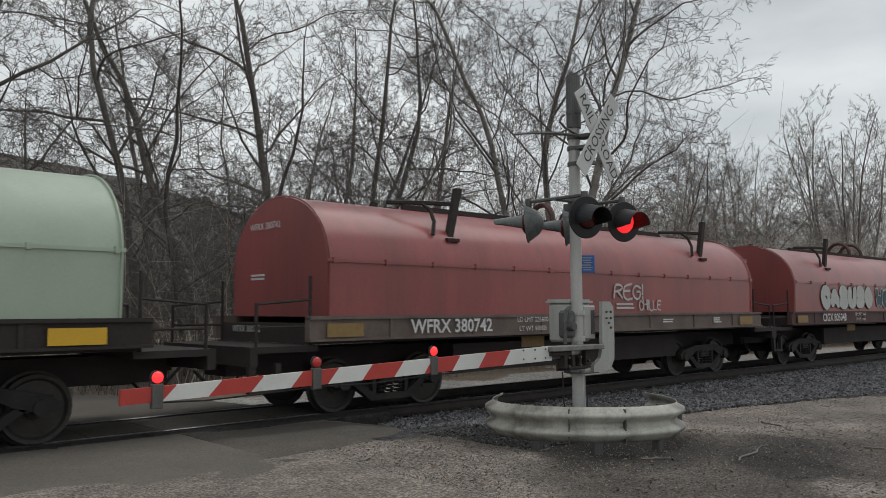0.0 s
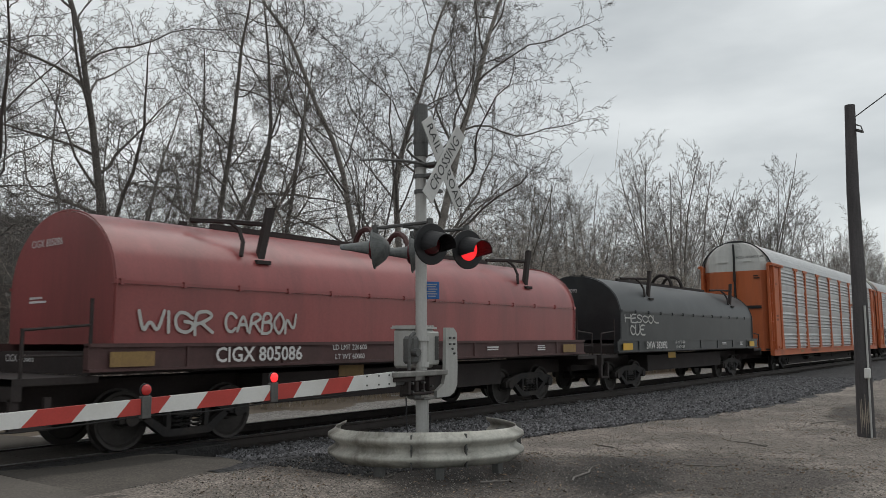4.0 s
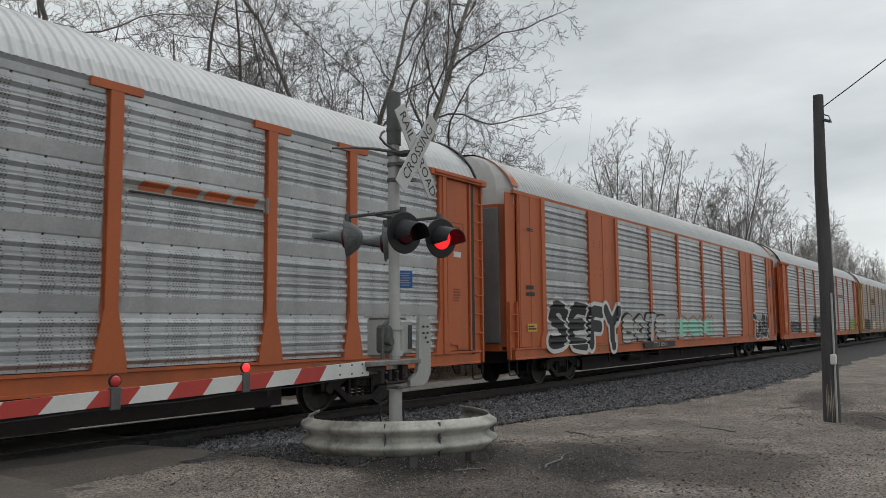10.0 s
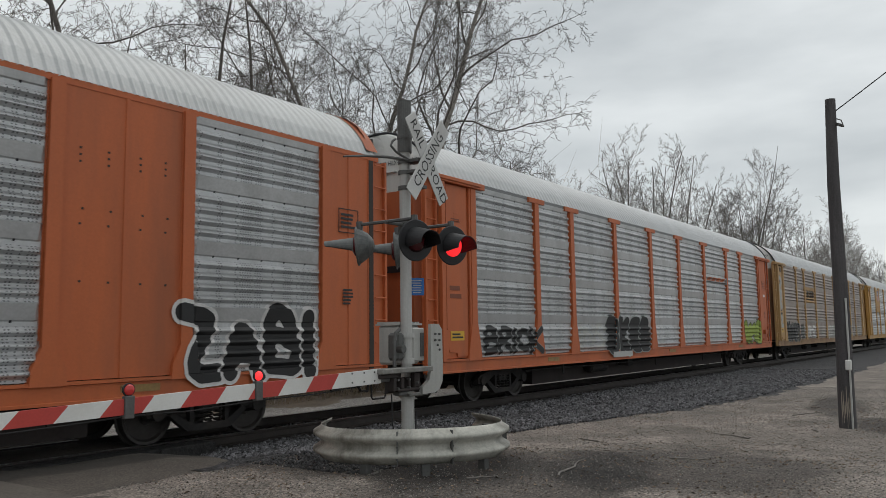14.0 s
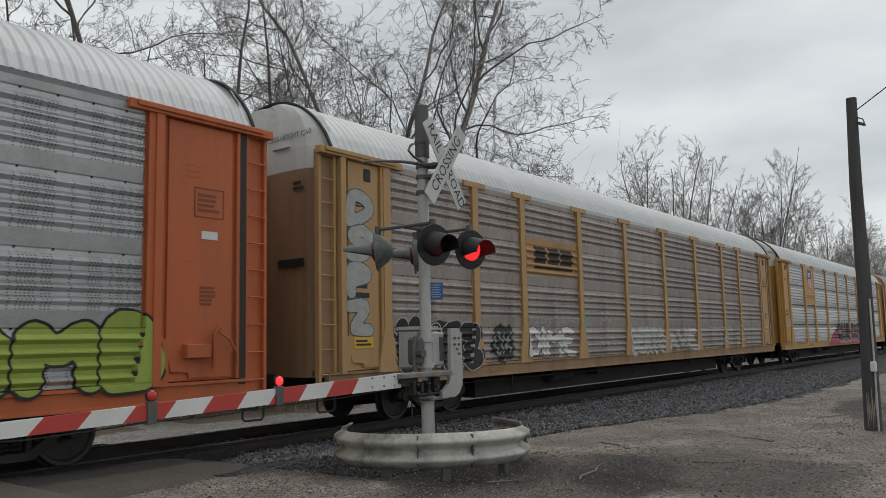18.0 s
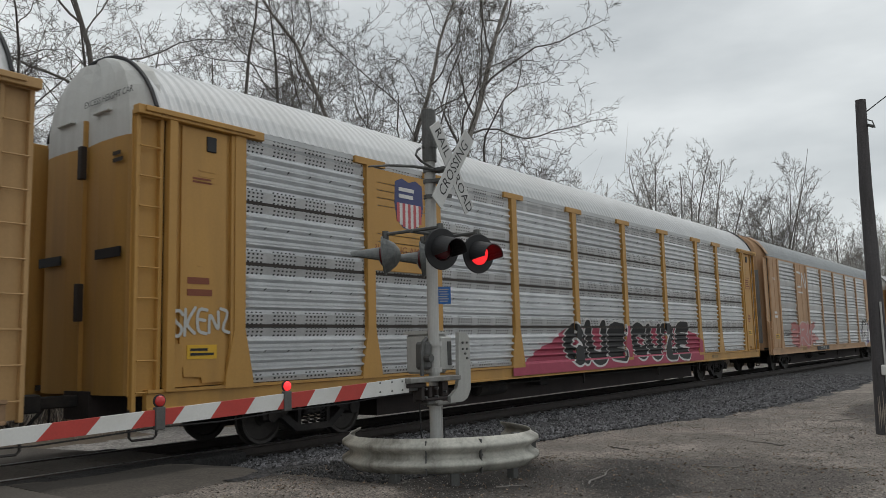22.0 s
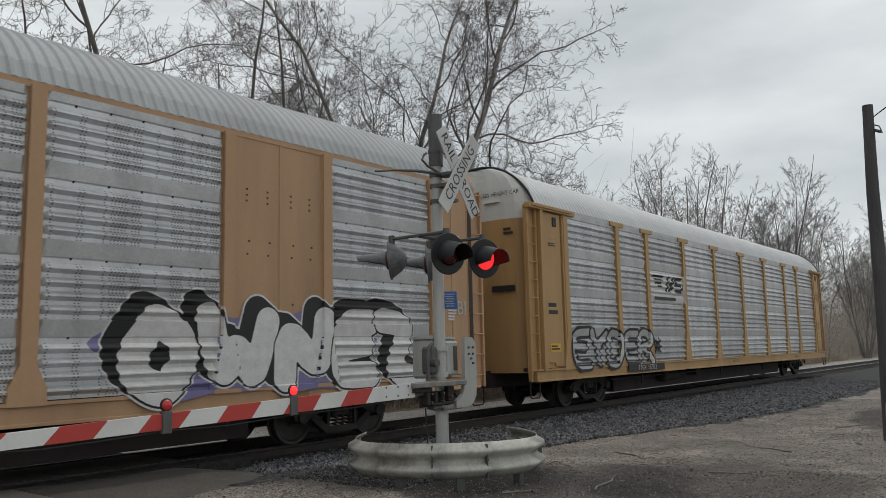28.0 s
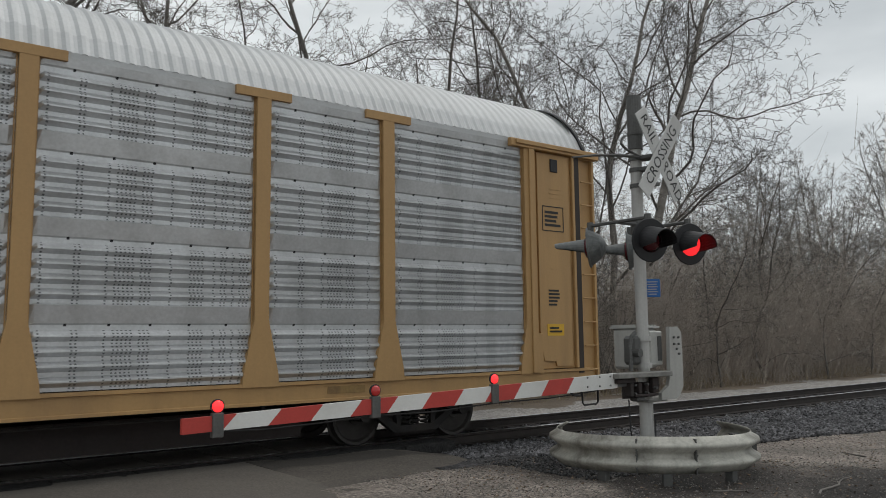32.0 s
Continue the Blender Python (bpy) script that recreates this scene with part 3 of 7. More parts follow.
def track():
    t = thing("railway_track", pose(0, TC, 0), "steel rails on dark wooden ties in grey ballast", "railway track", kind="structure")
    rails = rail_mesh(-120, 420)
    for s in (-1, 1):
        part("rail", rails, None, t, "rusty steel rail with polished head", pose(0, s * GAUGE, 0))
    tie = mesh_of(box(bmesh.new(), -0.115, 0.115, -1.3, 1.3, -0.36, -0.182, bevel=0.012), "tie", M_tie)
    plate = mesh_of(box(bmesh.new(), -0.09, 0.09, -0.13, 0.13, -0.186, -0.172), "tie_plate", M_rail)
    rnd = random.Random(5)
    for i in range(150):
        x = 9.0 + 0.5 * i
        tt = part("tie", tie, None, t, "", pose(x + rnd.uniform(-0.03, 0.03), rnd.uniform(-0.05, 0.05), rnd.uniform(-0.01, 0.005), 0, 0, rnd.uniform(-1, 1)))
        if i < 60:
            for s in (-1, 1):
                part("tie_plate", plate, None, tt, "", pose(0, s * GAUGE, 0))
    return t


def crossing_surface():
    t = thing("level_crossing", pose(0, TC, 0), "asphalt and timber crossing surface between the rails", "level crossing", kind="structure")
    for name, y0, y1 in (("timber", -1.3, -0.85), ("centre_panel", -0.62, 0.62), ("timber", 0.85, 1.12)):
        bm = bmesh.new()
        xs = np.linspace(-4.5, 8.0 if y0 < -1 else 7.2, 14)
        for a, b in zip(xs, xs[1:]):
            box(bm, a + 0.006, b - 0.006, y0, y1, -0.3, -0.014, bevel=0.008)
        part(name, bm, M_apron if name == "centre_panel" else M_oily_shaded, t, "")
    return t


def ballast_bed():
    """The ballast prism under the track, with its rough shoulders."""
    xs = list(np.linspace(6.2, 40, 170)) + list(np.linspace(41, 110, 70)) + [130, 170, 240, 420]
    sect = [(-4.6, -0.45), (-3.6, -0.4), (-3.0, -0.34), (-2.4, -0.27), (-1.75, -0.205), (-1.2, -0.2), (-0.5, -0.21), (0.5, -0.21), (1.2, -0.2), (1.75, -0.215), (2.5, -0.35), (3.3, -0.6)]
    verts, k = [], len(sect)
    for x in xs:
        squeeze = (TC - toe(x)) / 3.8
        end = smooth(5.9, 8.5, x)
        for y, z in sect:
            yy = TC + (y * squeeze if y < -1.8 else y)
            zz = z + 0.035 * noise.noise((x * 1.9, yy * 1.9, 1.0)) + 0.02 * noise.noise((x * 6, yy * 6, 2.0)) - 0.1 * (1 - end)
            if y < -1.8:
                zz = max(zz, ground_z(x, yy) + (0.025 if y > -4 else -0.04))
            verts.append((x, yy, zz))
    faces = [(j * k + i, (j + 1) * k + i, (j + 1) * k + i + 1, j * k + i + 1) for j in range(len(xs) - 1) for i in range(k - 1)]
    me = raw_mesh("ballast_bed", verts, faces, M_ballast_bed, True)
    me.materials.append(M_oily_shaded)
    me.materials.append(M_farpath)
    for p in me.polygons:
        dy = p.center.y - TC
        # track middle: oil-dark, under-train shade included in its colour
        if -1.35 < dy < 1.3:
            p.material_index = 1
        elif dy > 1.9:
            p.material_index = 2
    return tagged(new("ballast_bed", me), "dark grey crushed-stone ballast under the track", "ballast", kind="structure"), verts, k, xs


def stones(name, count, place, size, material, label, seed):
    """Loose angular stones joined into one heap."""
    rnd = np.random.RandomState(seed)
    base = np.array([(1, 0, 0), (-1, 0, 0), (0, 1, 0), (0, -1, 0), (0, 0, 1), (0, 0, -1)], float)
    tri = np.array([(0, 2, 4), (2, 1, 4), (1, 3, 4), (3, 0, 4), (2, 0, 5), (1, 2, 5), (3, 1, 5), (0, 3, 5)])
    at = np.array([place(rnd) for i in range(count)])
    s = size * rnd.uniform(0.55, 1.5, count)
    at[:, 2] += s * 0.25
    jit = base * rnd.uniform(0.6, 1.15, (count, 6, 1)) * s[:, None, None]
    q = rnd.normal(0, 1, (count, 4))
    w, x, y, z = (q / np.linalg.norm(q, axis=1, keepdims=True)).T
    turn = np.stack((1 - 2 * (y * y + z * z), 2 * (x * y - z * w), 2 * (x * z + y * w), 2 * (x * y + z * w), 1 - 2 * (x * x + z * z), 2 * (y * z - x * w), 2 * (x * z - y * w), 2 * (y * z + x * w), 1 - 2 * (x * x + y * y)), -1).reshape(-1, 3, 3)
    vs = (jit @ turn + at[:, None]).reshape(-1, 3)
    fs = (tri[None] + 6 * np.arange(count)[:, None, None]).reshape(-1, 3)
    me = bpy.data.meshes.new(name)
    me.from_pydata(vs.tolist(), [], fs.tolist())
    me.update()
    me.materials.append(material)
    return tagged(new(name, me), label, "stones", kind="stuff")


ground_sheet()
slab("road", [(-4.2, -30), (4.55, -30), (4.55, 10.2), (-4.2, 10.2)], 0, M_road, "worn grey asphalt road up to the crossing", road_z, step=0.6)
slab("road_apron", [(4.556, 2.0), (5.9, 3.2), (6.4, 4.4), (6.68, 5.4), (6.84, 6.2), (6.95, 6.9), (7.02, 7.5), (7.1, 8.1), (7.2, 8.65), (7.34, 9.05), (7.43, 9.4), (7.4, 9.65), (7.24, 9.84), (6.95, 9.96), (6.5, 10.02), (5.6, 10.08), (4.556, 10.2)], 0, M_apron, "darker patched asphalt apron beside the road", apron_z, step=0.3)
slab("road_beyond", [(-4.2, TC + 0.86), (6.9, TC + 0.86), (6.0, 17), (4.0, 26), (-4.2, 26)], 0, M_road, "asphalt road going on past the track", lambda x, y: -0.012 - 0.12 * smooth(13, 18, y) + 0.3 * smooth(18, 26, y), step=0.8)
track()
crossing_surface()
ballast_bed()


# ---- train ----
CAR_L = 27.5
POSTS = (1.75, 4.65, 6.6, 9.45, 12.3, 15.2, 18.05, 20.9, 22.9, 25.75)
SIDE0, SIDE1, EAVE, APEX = 1.04, 4.86, 4.92, 5.97
HALF = 1.53


SHEETS = ((1.76, 0.985, 4, 0.03, 0.72, 0.062), (1.92, 0.955, 4, 0.2, 0.8, 0.07))   # a joint's height, the sheets' height, ribs in each, where they begin and end, their depth


def sheet_profile(kind):
    """(way down the sheet, depth) along one pressed sheet: sharp ribs, and one broad low rib at its joint."""
    joint, tall, n, lo, hi, deep = SHEETS[kind]
    step = (hi - lo) / n
    ribs = [(lo + step * (i + u), deep * d) for i in range(n) for u, d in ((0.1, 0.0), (0.4, 1.0), (0.5, 1.0), (0.8, 0.0))]
    if kind == 0:
        return [(0.0, 0.0)] + ribs + [(0.735, 0.0), (0.752, 0.85 * deep), (0.96, 0.3 * deep), (0.98, 0.0), (1.0, 0.0)]
    return [(0.0, -0.03), (0.055, -0.03), (0.064, 0.55 * deep), (0.18, 0.1 * deep), (0.19, 0.0)] + ribs + [(0.83, 0.0), (0.84, 0.55 * deep), (1.0, 0.1 * deep)]


PROFILES = [sheet_profile(0), sheet_profile(1)]


def ridge(z, kind=0):
    """How far the pressed side screens stand proud at a height."""
    p = (SHEETS[kind][0] - z) / SHEETS[kind][1] % 1.0
    for (a, da), (b, db) in zip(PROFILES[kind], PROFILES[kind][1:]):
        if p <= b:
            return da + (db - da) * (p - a) / (b - a)
    return 0.0


def ridge_levels(kind):
    joint, tall = SHEETS[kind][:2]
    zs = sorted(joint - tall * (k + min(q, 0.999)) for k in range(-4, 2) for q, d in PROFILES[kind])
    return [SIDE0] + [z for z in zs if SIDE0 + 0.004 < z < SIDE1 - 0.004] + [SIDE1]


PANELS = {}


def panel_mesh(width, kind, material):
    key = (round(width, 3), kind, material.name)
    if key not in PANELS:
        zs = ridge_levels(kind)
        cols = ((0.0, 0.0), (0.115, 0.0), (0.17, 1.0), (width - 0.17, 1.0), (width - 0.115, 0.0), (width, 0.0))
        verts = [(x, -k * ridge(z, kind), z) for z in zs for x, k in cols]
        faces = [(6 * i + j, 6 * i + j + 1, 6 * i + j + 7, 6 * i + j + 6) for i in range(len(zs) - 1) for j in range(5)]
        m = len(verts)
        verts += [(0, 0.03, SIDE0), (width, 0.03, SIDE0), (width, 0.03, SIDE1), (0, 0.03, SIDE1)]
        faces.append((m, m + 3, m + 2, m + 1))
        me = raw_mesh("side_screen", verts, faces, material)
        PANELS[key] = me
    return PANELS[key]


def flat_panel(width, material):
    key = (round(width, 3), "flat", material.name)
    if key not in PANELS:
        w = width
        line = [(0, 0.03), (0, -0.02)]
        for x in (0.06, w / 2 - 0.03, w - 0.12):
            line += [(x, -0.02), (x + 0.008, -0.037), (x + 0.052, -0.037), (x + 0.06, -0.02)]
        line += [(w, -0.02), (w, 0.03)]
        bm = loft(bmesh.new(), [[(x, y, z) for x, y in line] for z in (SIDE0, SIDE1)])
        PANELS[key] = mesh_of(bm, "steel_panel", material)
    return PANELS[key]


def end_bay(width, material):
    """Side panel at a car's end: a door sheet set back between a jamb and the post, with pressed lines and a stepped foot."""
    key = (round(width, 3), "bay", material.name)
    if key not in PANELS:
        w = width
        bm = boxes((0, w, 0.0, 0.03, SIDE0, SIDE1), (0.0, 0.13, -0.105, 0.0, SIDE0 - 0.05, SIDE1 - 0.06), (w - 0.16, w - 0.1, -0.06, 0.0, SIDE0, SIDE1 - 0.08), bevel=0.006)
        prism(bm, [(0.24, SIDE1 - 0.1), (0.24, SIDE0 + 0.62), (0.32, SIDE0 + 0.14), (0.6, SIDE0 + 0.12), (0.62, SIDE0 + 0.04), (w - 0.24, SIDE0 + 0.04), (w - 0.24, SIDE1 - 0.1)], -0.036, 0.0)
        box(bm, 0.13, 0.28, -0.055, 0.0, SIDE0, SIDE0 + 0.6, bevel=0.006)
        for i, z in enumerate((SIDE1 - 0.72, SIDE1 - 0.8, SIDE1 - 0.88, SIDE0 + 0.45, SIDE0 + 1.7)):
            box(bm, 0.52, 0.82 if i < 3 else 0.68, -0.042, -0.03, z, z + 0.018)
        PANELS[key] = mesh_of(bm, "end_panel", material)
    return PANELS[key]


def post_mesh(flared, material):
    key = ("post", flared, material.name)
    if key not in PANELS:
        bm = bmesh.new()
        if flared:
            poly = [(-0.26, SIDE0 - 0.06), (0.26, SIDE0 - 0.06), (0.24, SIDE0 + 0.12), (0.1, SIDE0 + 0.8), (0.1, SIDE1 + 0.02), (-0.1, SIDE1 + 0.02), (-0.1, SIDE0 + 0.8), (-0.24, SIDE0 + 0.12)]
            if flared == "foot":
                poly = [(-0.24, SIDE0 - 0.06), (0.24, SIDE0 - 0.06), (0.22, SIDE0 + 0.16), (0.1, SIDE0 + 0.42), (0.095, SIDE1 + 0.02), (-0.095, SIDE1 + 0.02), (-0.1, SIDE0 + 0.42), (-0.22, SIDE0 + 0.16)]
            prism(bm, poly, -0.075, 0.04)
            if flared is True:
                box(bm, -0.4, 0.4, -0.08, 0.0, SIDE1 - 0.05, SIDE1 + 0.07)
            for sx in (-0.122, 0.108):
                box(bm, sx, sx + 0.014, -0.02, 0.0, SIDE0 + 0.5, SIDE1)
        else:
            box(bm, -0.06, 0.06, -0.06, 0.04, SIDE0 - 0.02, SIDE1 + 0.05, bevel=0.01)
        PANELS[key] = mesh_of(bm, "side_post", material)
    return PANELS[key]


def roof_z(y):
    u = min(abs(y) / (HALF + 0.03), 1.0)
    return EAVE + (APEX - EAVE) * (1 - u ** 2.2) ** 0.8


def roof_mesh(material):
    key = ("roof", material.name)
    if key not in PANELS:
        ys = [-HALF - 0.03 + (2 * HALF + 0.06) * i / 22 for i in range(23)]

        verts, faces = [], []
        xs = np.linspace(0.35, CAR_L - 0.35, 601)
        for i, x in enumerate(xs):
            lift = 0.02 * (1 if i % 4 in (1, 2) else 0)
            for y in ys:
                verts.append((x, y * (1 + lift * 0.3), roof_z(y) + lift))
        k = len(ys)
        for i in range(len(xs) - 1):
            for j in range(k - 1):
                a = i * k + j
                faces.append((a, a + 1, a + k + 1, a + k))
        PANELS[key] = raw_mesh("roof", verts, faces, material)
    return PANELS[key]


def ladder_mesh(material, height0, height1, width=0.42):
    key = ("ladder", material.name, height0, height1)
    if key not in PANELS:
        bm = bmesh.new()
        box(bm, 0, 0.06, -0.05, 0.05, height0, height1, bevel=0.006)
        box(bm, width - 0.06, width, -0.05, 0.05, height0, height1, bevel=0.006)
        z = height0 + 0.25
        while z < height1 - 0.1:
            cyl(bm, (0.05, -0.06, z), (width - 0.05, -0.06, z), 0.013, sides=6)
            z += 0.42
        PANELS[key] = mesh_of(bm, "ladder", material)
    return PANELS[key]


def end_mesh(kind, lower, upper):
    """The closed end doors with the domed hood over them, built at x = 0 and facing -x."""
    key = ("end", kind, lower.name, upper.name)
    if key not in PANELS:
        bm = bmesh.new()
        cut = 4.6 if kind == "split" else 9.0
        us = [-1.0, -0.97, -0.9, -0.78, -0.6, -0.3, -0.012, 0.012, 0.3, 0.6, 0.78, 0.9, 0.97, 1.0]
        zs = [0.95, 1.6, 2.4, 3.2, 4.0, cut if cut < 6 else 4.42, 4.75, 5.0, 5.35, 5.6, 5.78, 5.92]
        verts, faces, idx = [], [], []
        for z in zs:
            top = max(0.0, (z - EAVE + 0.1) / (APEX - EAVE + 0.1))
            w = (HALF - 0.05) * (1 - top ** 2.4) ** 0.45 if top < 1 else 0.12
            for u in us:
                x = 0.34 * max(0, abs(u) - 0.72) ** 1.6 / 0.28 ** 1.6 + 0.1 * top ** 2
                if abs(u) < 0.02:
                    x += 0.05
                verts.append((x, u * max(w, 0.1), z))
        k = len(us)
        for j in range(len(zs) - 1):
            for i in range(k - 1):
                a = j * k + i
                faces.append((a, a + k, a + k + 1, a + 1))
                idx.append(1 if zs[j] >= cut - 0.01 else 0)
        me = bpy.data.meshes.new("end_door")
        me.from_pydata(verts, [], faces)
        me.update()
        me.materials.append(lower)
        me.materials.append(upper)
        me.polygons.foreach_set("material_index", idx)
        PANELS[key] = me
    return PANELS[key]


def truck_meshes():
    """Side frame with spring nest and journals, bolster, and a wheel pair, round the truck's centre."""
    if "truck" in PANELS:
        return PANELS["truck"]
    bm = bmesh.new()
    for s in (-1, 1):
        y0, y1 = s * 1.0 - 0.06, s * 1.0 + 0.06
        prism(bm, [(-1.12, 0.52), (-1.02, 0.6), (-0.45, 0.72), (0.45, 0.72), (1.02, 0.6), (1.12, 0.52), (1.1, 0.4), (0.72, 0.42), (0.42, 0.58), (-0.42, 0.58), (-0.72, 0.42), (-1.1, 0.4)], y0, y1)
        prism(bm, [(-0.78, 0.45), (-0.62, 0.46), (-0.32, 0.26), (0.32, 0.26), (0.62, 0.46), (0.78, 0.45), (0.4, 0.16), (-0.4, 0.16)], y0, y1)
        for a in (-0.36, 0.3):
            box(bm, a, a + 0.07, y0 + 0.01, y1 - 0.01, 0.24, 0.6)
        for a in (-0.93, 0.93):
            cyl(bm, (a, s * 0.94, 0.46), (a, s * 1.1, 0.46), 0.105, sides=12)
            box(bm, a - 0.13, a + 0.13, y0 - 0.005, y1 + 0.005, 0.42, 0.6, bevel=0.02)
    box(bm, -0.2, 0.2, -1.05, 1.05, 0.42, 0.66, bevel=0.03)
    frame_me = mesh_of(bm, "truck", M_truck)
    bm = bmesh.new()
    pts = [(0.062 * math.cos(q), 0.062 * math.sin(q), 0.27 + 0.3 * q / (2 * math.pi * 5)) for q in [2 * math.pi * i / 8 for i in range(41)]]
    tube(bm, pts, 0.017, 4)
    spring = mesh_of(bm, "spring", M_truck)
    bm = bmesh.new()
    for s in (-1, 1):
        prof = [(0.03, -0.05), (0.12, -0.055), (0.13, -0.03), (0.34, -0.02), (0.37, -0.06), (0.415, -0.065), (0.42, -0.02), (0.425, 0.05), (0.455, 0.06), (0.455, 0.075), (0.36, 0.075), (0.34, 0.03), (0.13, 0.03), (0.1, 0.06), (0.03, 0.06)]
        revolve(bm, [(r, -a * s) for r, a in prof], (0, s * GAUGE, 0), "y", 28)
    cyl(bm, (0, -0.95, 0), (0, 0.95, 0), 0.08, sides=10)
    wheels = mesh_of(bm, "wheelset", M_wheel)
    for p in wheels.polygons:
        p.use_smooth = False
    PANELS["truck"] = (frame_me, spring, wheels)
    return PANELS["truck"]


def add_truck(car, x):
    frame_me, spring, wheels = truck_meshes()
    t = part("truck", frame_me, None, car, "grimy cast-steel bogie", pose(x, 0, 0))
    for s in (-1, 1):
        for a in (-0.145, 0.025, 0.195):
            part("spring", spring, None, t, "", pose(a, s, 0))
    for s in (-0.93, 0.93):
        part("wheelset", wheels, None, t, "worn steel wheels on an axle", pose(s, 0, 0.42))


def add_coupler(car, x, s):
    bm = boxes((0, 0.75, -0.07, 0.07, 0.78, 0.95), (0.62, 0.95, -0.13, 0.11, 0.74, 0.99), bevel=0.02)
    tube(bm, [(0.25, -0.45, 0.75), (0.55, -0.42, 0.45), (0.9, -0.3, 0.42), (1.1, -0.15, 0.6)], 0.025, 6)
    part("coupler", bm, M_truck, car, "rusty knuckle coupler with air hose", pose(x, 0, 0, 0, 0, 0 if s > 0 else 180))


SIDES = {}          # each autorack's posts, solid bays and screen kind, for paint laid over them


def side_depth(car, kind, x, z):
    """How far the painted side stands proud of the screens' base plane."""
    if car.name not in SIDES:
        return 0.0
    posts, solid, flared = SIDES[car.name]
    if z <= SIDE0:
        return 0.072
    foot = 0.16 * max(0.0, (SIDE0 + 0.8 - z) / 0.8) if flared else 0.0
    for p in posts:
        if abs(x - p) < (0.1 if flared else 0.06) + foot + 0.004:
            return 0.078 if flared else 0.063
    if x < posts[0] or x > posts[-1]:
        return 0.038
    for i, (a, b) in enumerate(zip(posts, posts[1:])):
        if a <= x <= b:
            if i in solid:
                return 0.038
            edge = min(x - a, b - x)
            return ridge(z, kind) * min(max((edge - 0.115) / 0.055, 0.0), 1.0)
    return 0.0


def painted(car, name, field, x0, x1, z0, z1, step, material, kind=0, y=None, gap=0.006, label=""):
    """Paint laid on a side where field(x, z) is negative, as a sheet that follows the ribs and posts."""
    nx, nz = max(int((x1 - x0) / step), 2), max(int((z1 - z0) / step), 2)
    xs, zs = set(np.linspace(x0, x1, nx + 1).tolist()), set(np.linspace(z0, z1, nz + 1).tolist())
    on_ribs = y is None
    if on_ribs:
        zs |= {v for v in ridge_levels(kind) + [SIDE0 - 0.001] if z0 < v < z1}
        posts, solid, flared = SIDES[car.name]
        half = 0.1 if flared else 0.06
        xs |= {p + d for p in posts for d in (-half - 0.01, -half - 0.003, half + 0.003, half + 0.01, -0.17, 0.17, -0.115, 0.115) if x0 < p + d < x1}
    xs, zs = np.array(sorted(xs)), np.array(sorted(zs))
    f = field(*np.meshgrid(xs, zs))
    verts, faces, made = [], [], {}

    def corner(key, x, z):
        if key not in made:
            made[key] = len(verts)
            verts.append((x, -(side_depth(car, kind, x, z) if on_ribs else 0.0) - gap, z))
        return made[key]

    inside = f < 0
    cells = inside[:-1, :-1] | inside[1:, :-1] | inside[:-1, 1:] | inside[1:, 1:]
    for j, i in zip(*np.nonzero(cells)):
        loop = []
        ring = ((j, i), (j, i + 1), (j + 1, i + 1), (j + 1, i))
        for a, b in zip(ring, ring[1:] + ring[:1]):
            fa, fb = f[a], f[b]
            if fa < 0:
                loop.append(corner(a, xs[a[1]], zs[a[0]]))
            if (fa < 0) != (fb < 0):
                u = fa / (fa - fb)
                loop.append(corner((min(a, b), max(a, b)), xs[a[1]] + (xs[b[1]] - xs[a[1]]) * u, zs[a[0]] + (zs[b[0]] - zs[a[0]]) * u))
        if len(loop) > 2:
            faces.append(loop)
    if not faces:
        return None
    return part(name, raw_mesh(name, verts, faces, material), None, car, label, pose(0, -HALF if on_ribs else y, 0))


# letter strokes on a nine by nine grid, points as two digits, strokes parted by a slash
STROKES = {
    "A": "00 49 90/23 73", "B": "00 09 69 86 55 05/55 94 80 00", "C": "97 69 29 05 21 60 92", "D": "00 09 59 96 93 50 00",
    "E": "99 09 00 90/05 75", "F": "99 09 00/05 75", "G": "97 69 29 05 21 60 92 95 55", "H": "00 09/90 99/05 95",
    "I": "40 49", "K": "00 09/99 04 90", "L": "09 00 90", "M": "00 09 44 99 90", "N": "00 09 90 99",
    "O": "49 06 03 40 60 93 96 59 49", "P": "00 09 69 97 65 04", "Q": "49 06 03 40 60 93 96 59 49/52 90",
    "R": "00 09 69 97 65 04/44 90", "S": "97 69 29 07 35 64 92 60 20 01", "T": "09 99/49 40", "U": "09 03 20 70 93 99",
    "V": "09 40 99", "W": "09 20 46 70 99", "X": "00 99/09 90", "Y": "09 45 99/45 40", "Z": "09 99 00 90",
    "!": "49 43/40 41", "0": "49 06 03 40 60 93 96 59 49", "1": "27 49 40", "2": "07 39 69 86 00 90",
}


def bent(pts, rounds=2):
    """Cut a stroke's corners round."""
    p = np.array(pts, float)
    for k in range(rounds):
        if len(p) < 3:
            break
        q = np.empty((2 * len(p) - 2, 2))
        q[0::2], q[1::2] = p[:-1] * 0.75 + p[1:] * 0.25, p[:-1] * 0.25 + p[1:] * 0.75
        q[0], q[-1] = p[0], p[-1]
        p = q
    return p


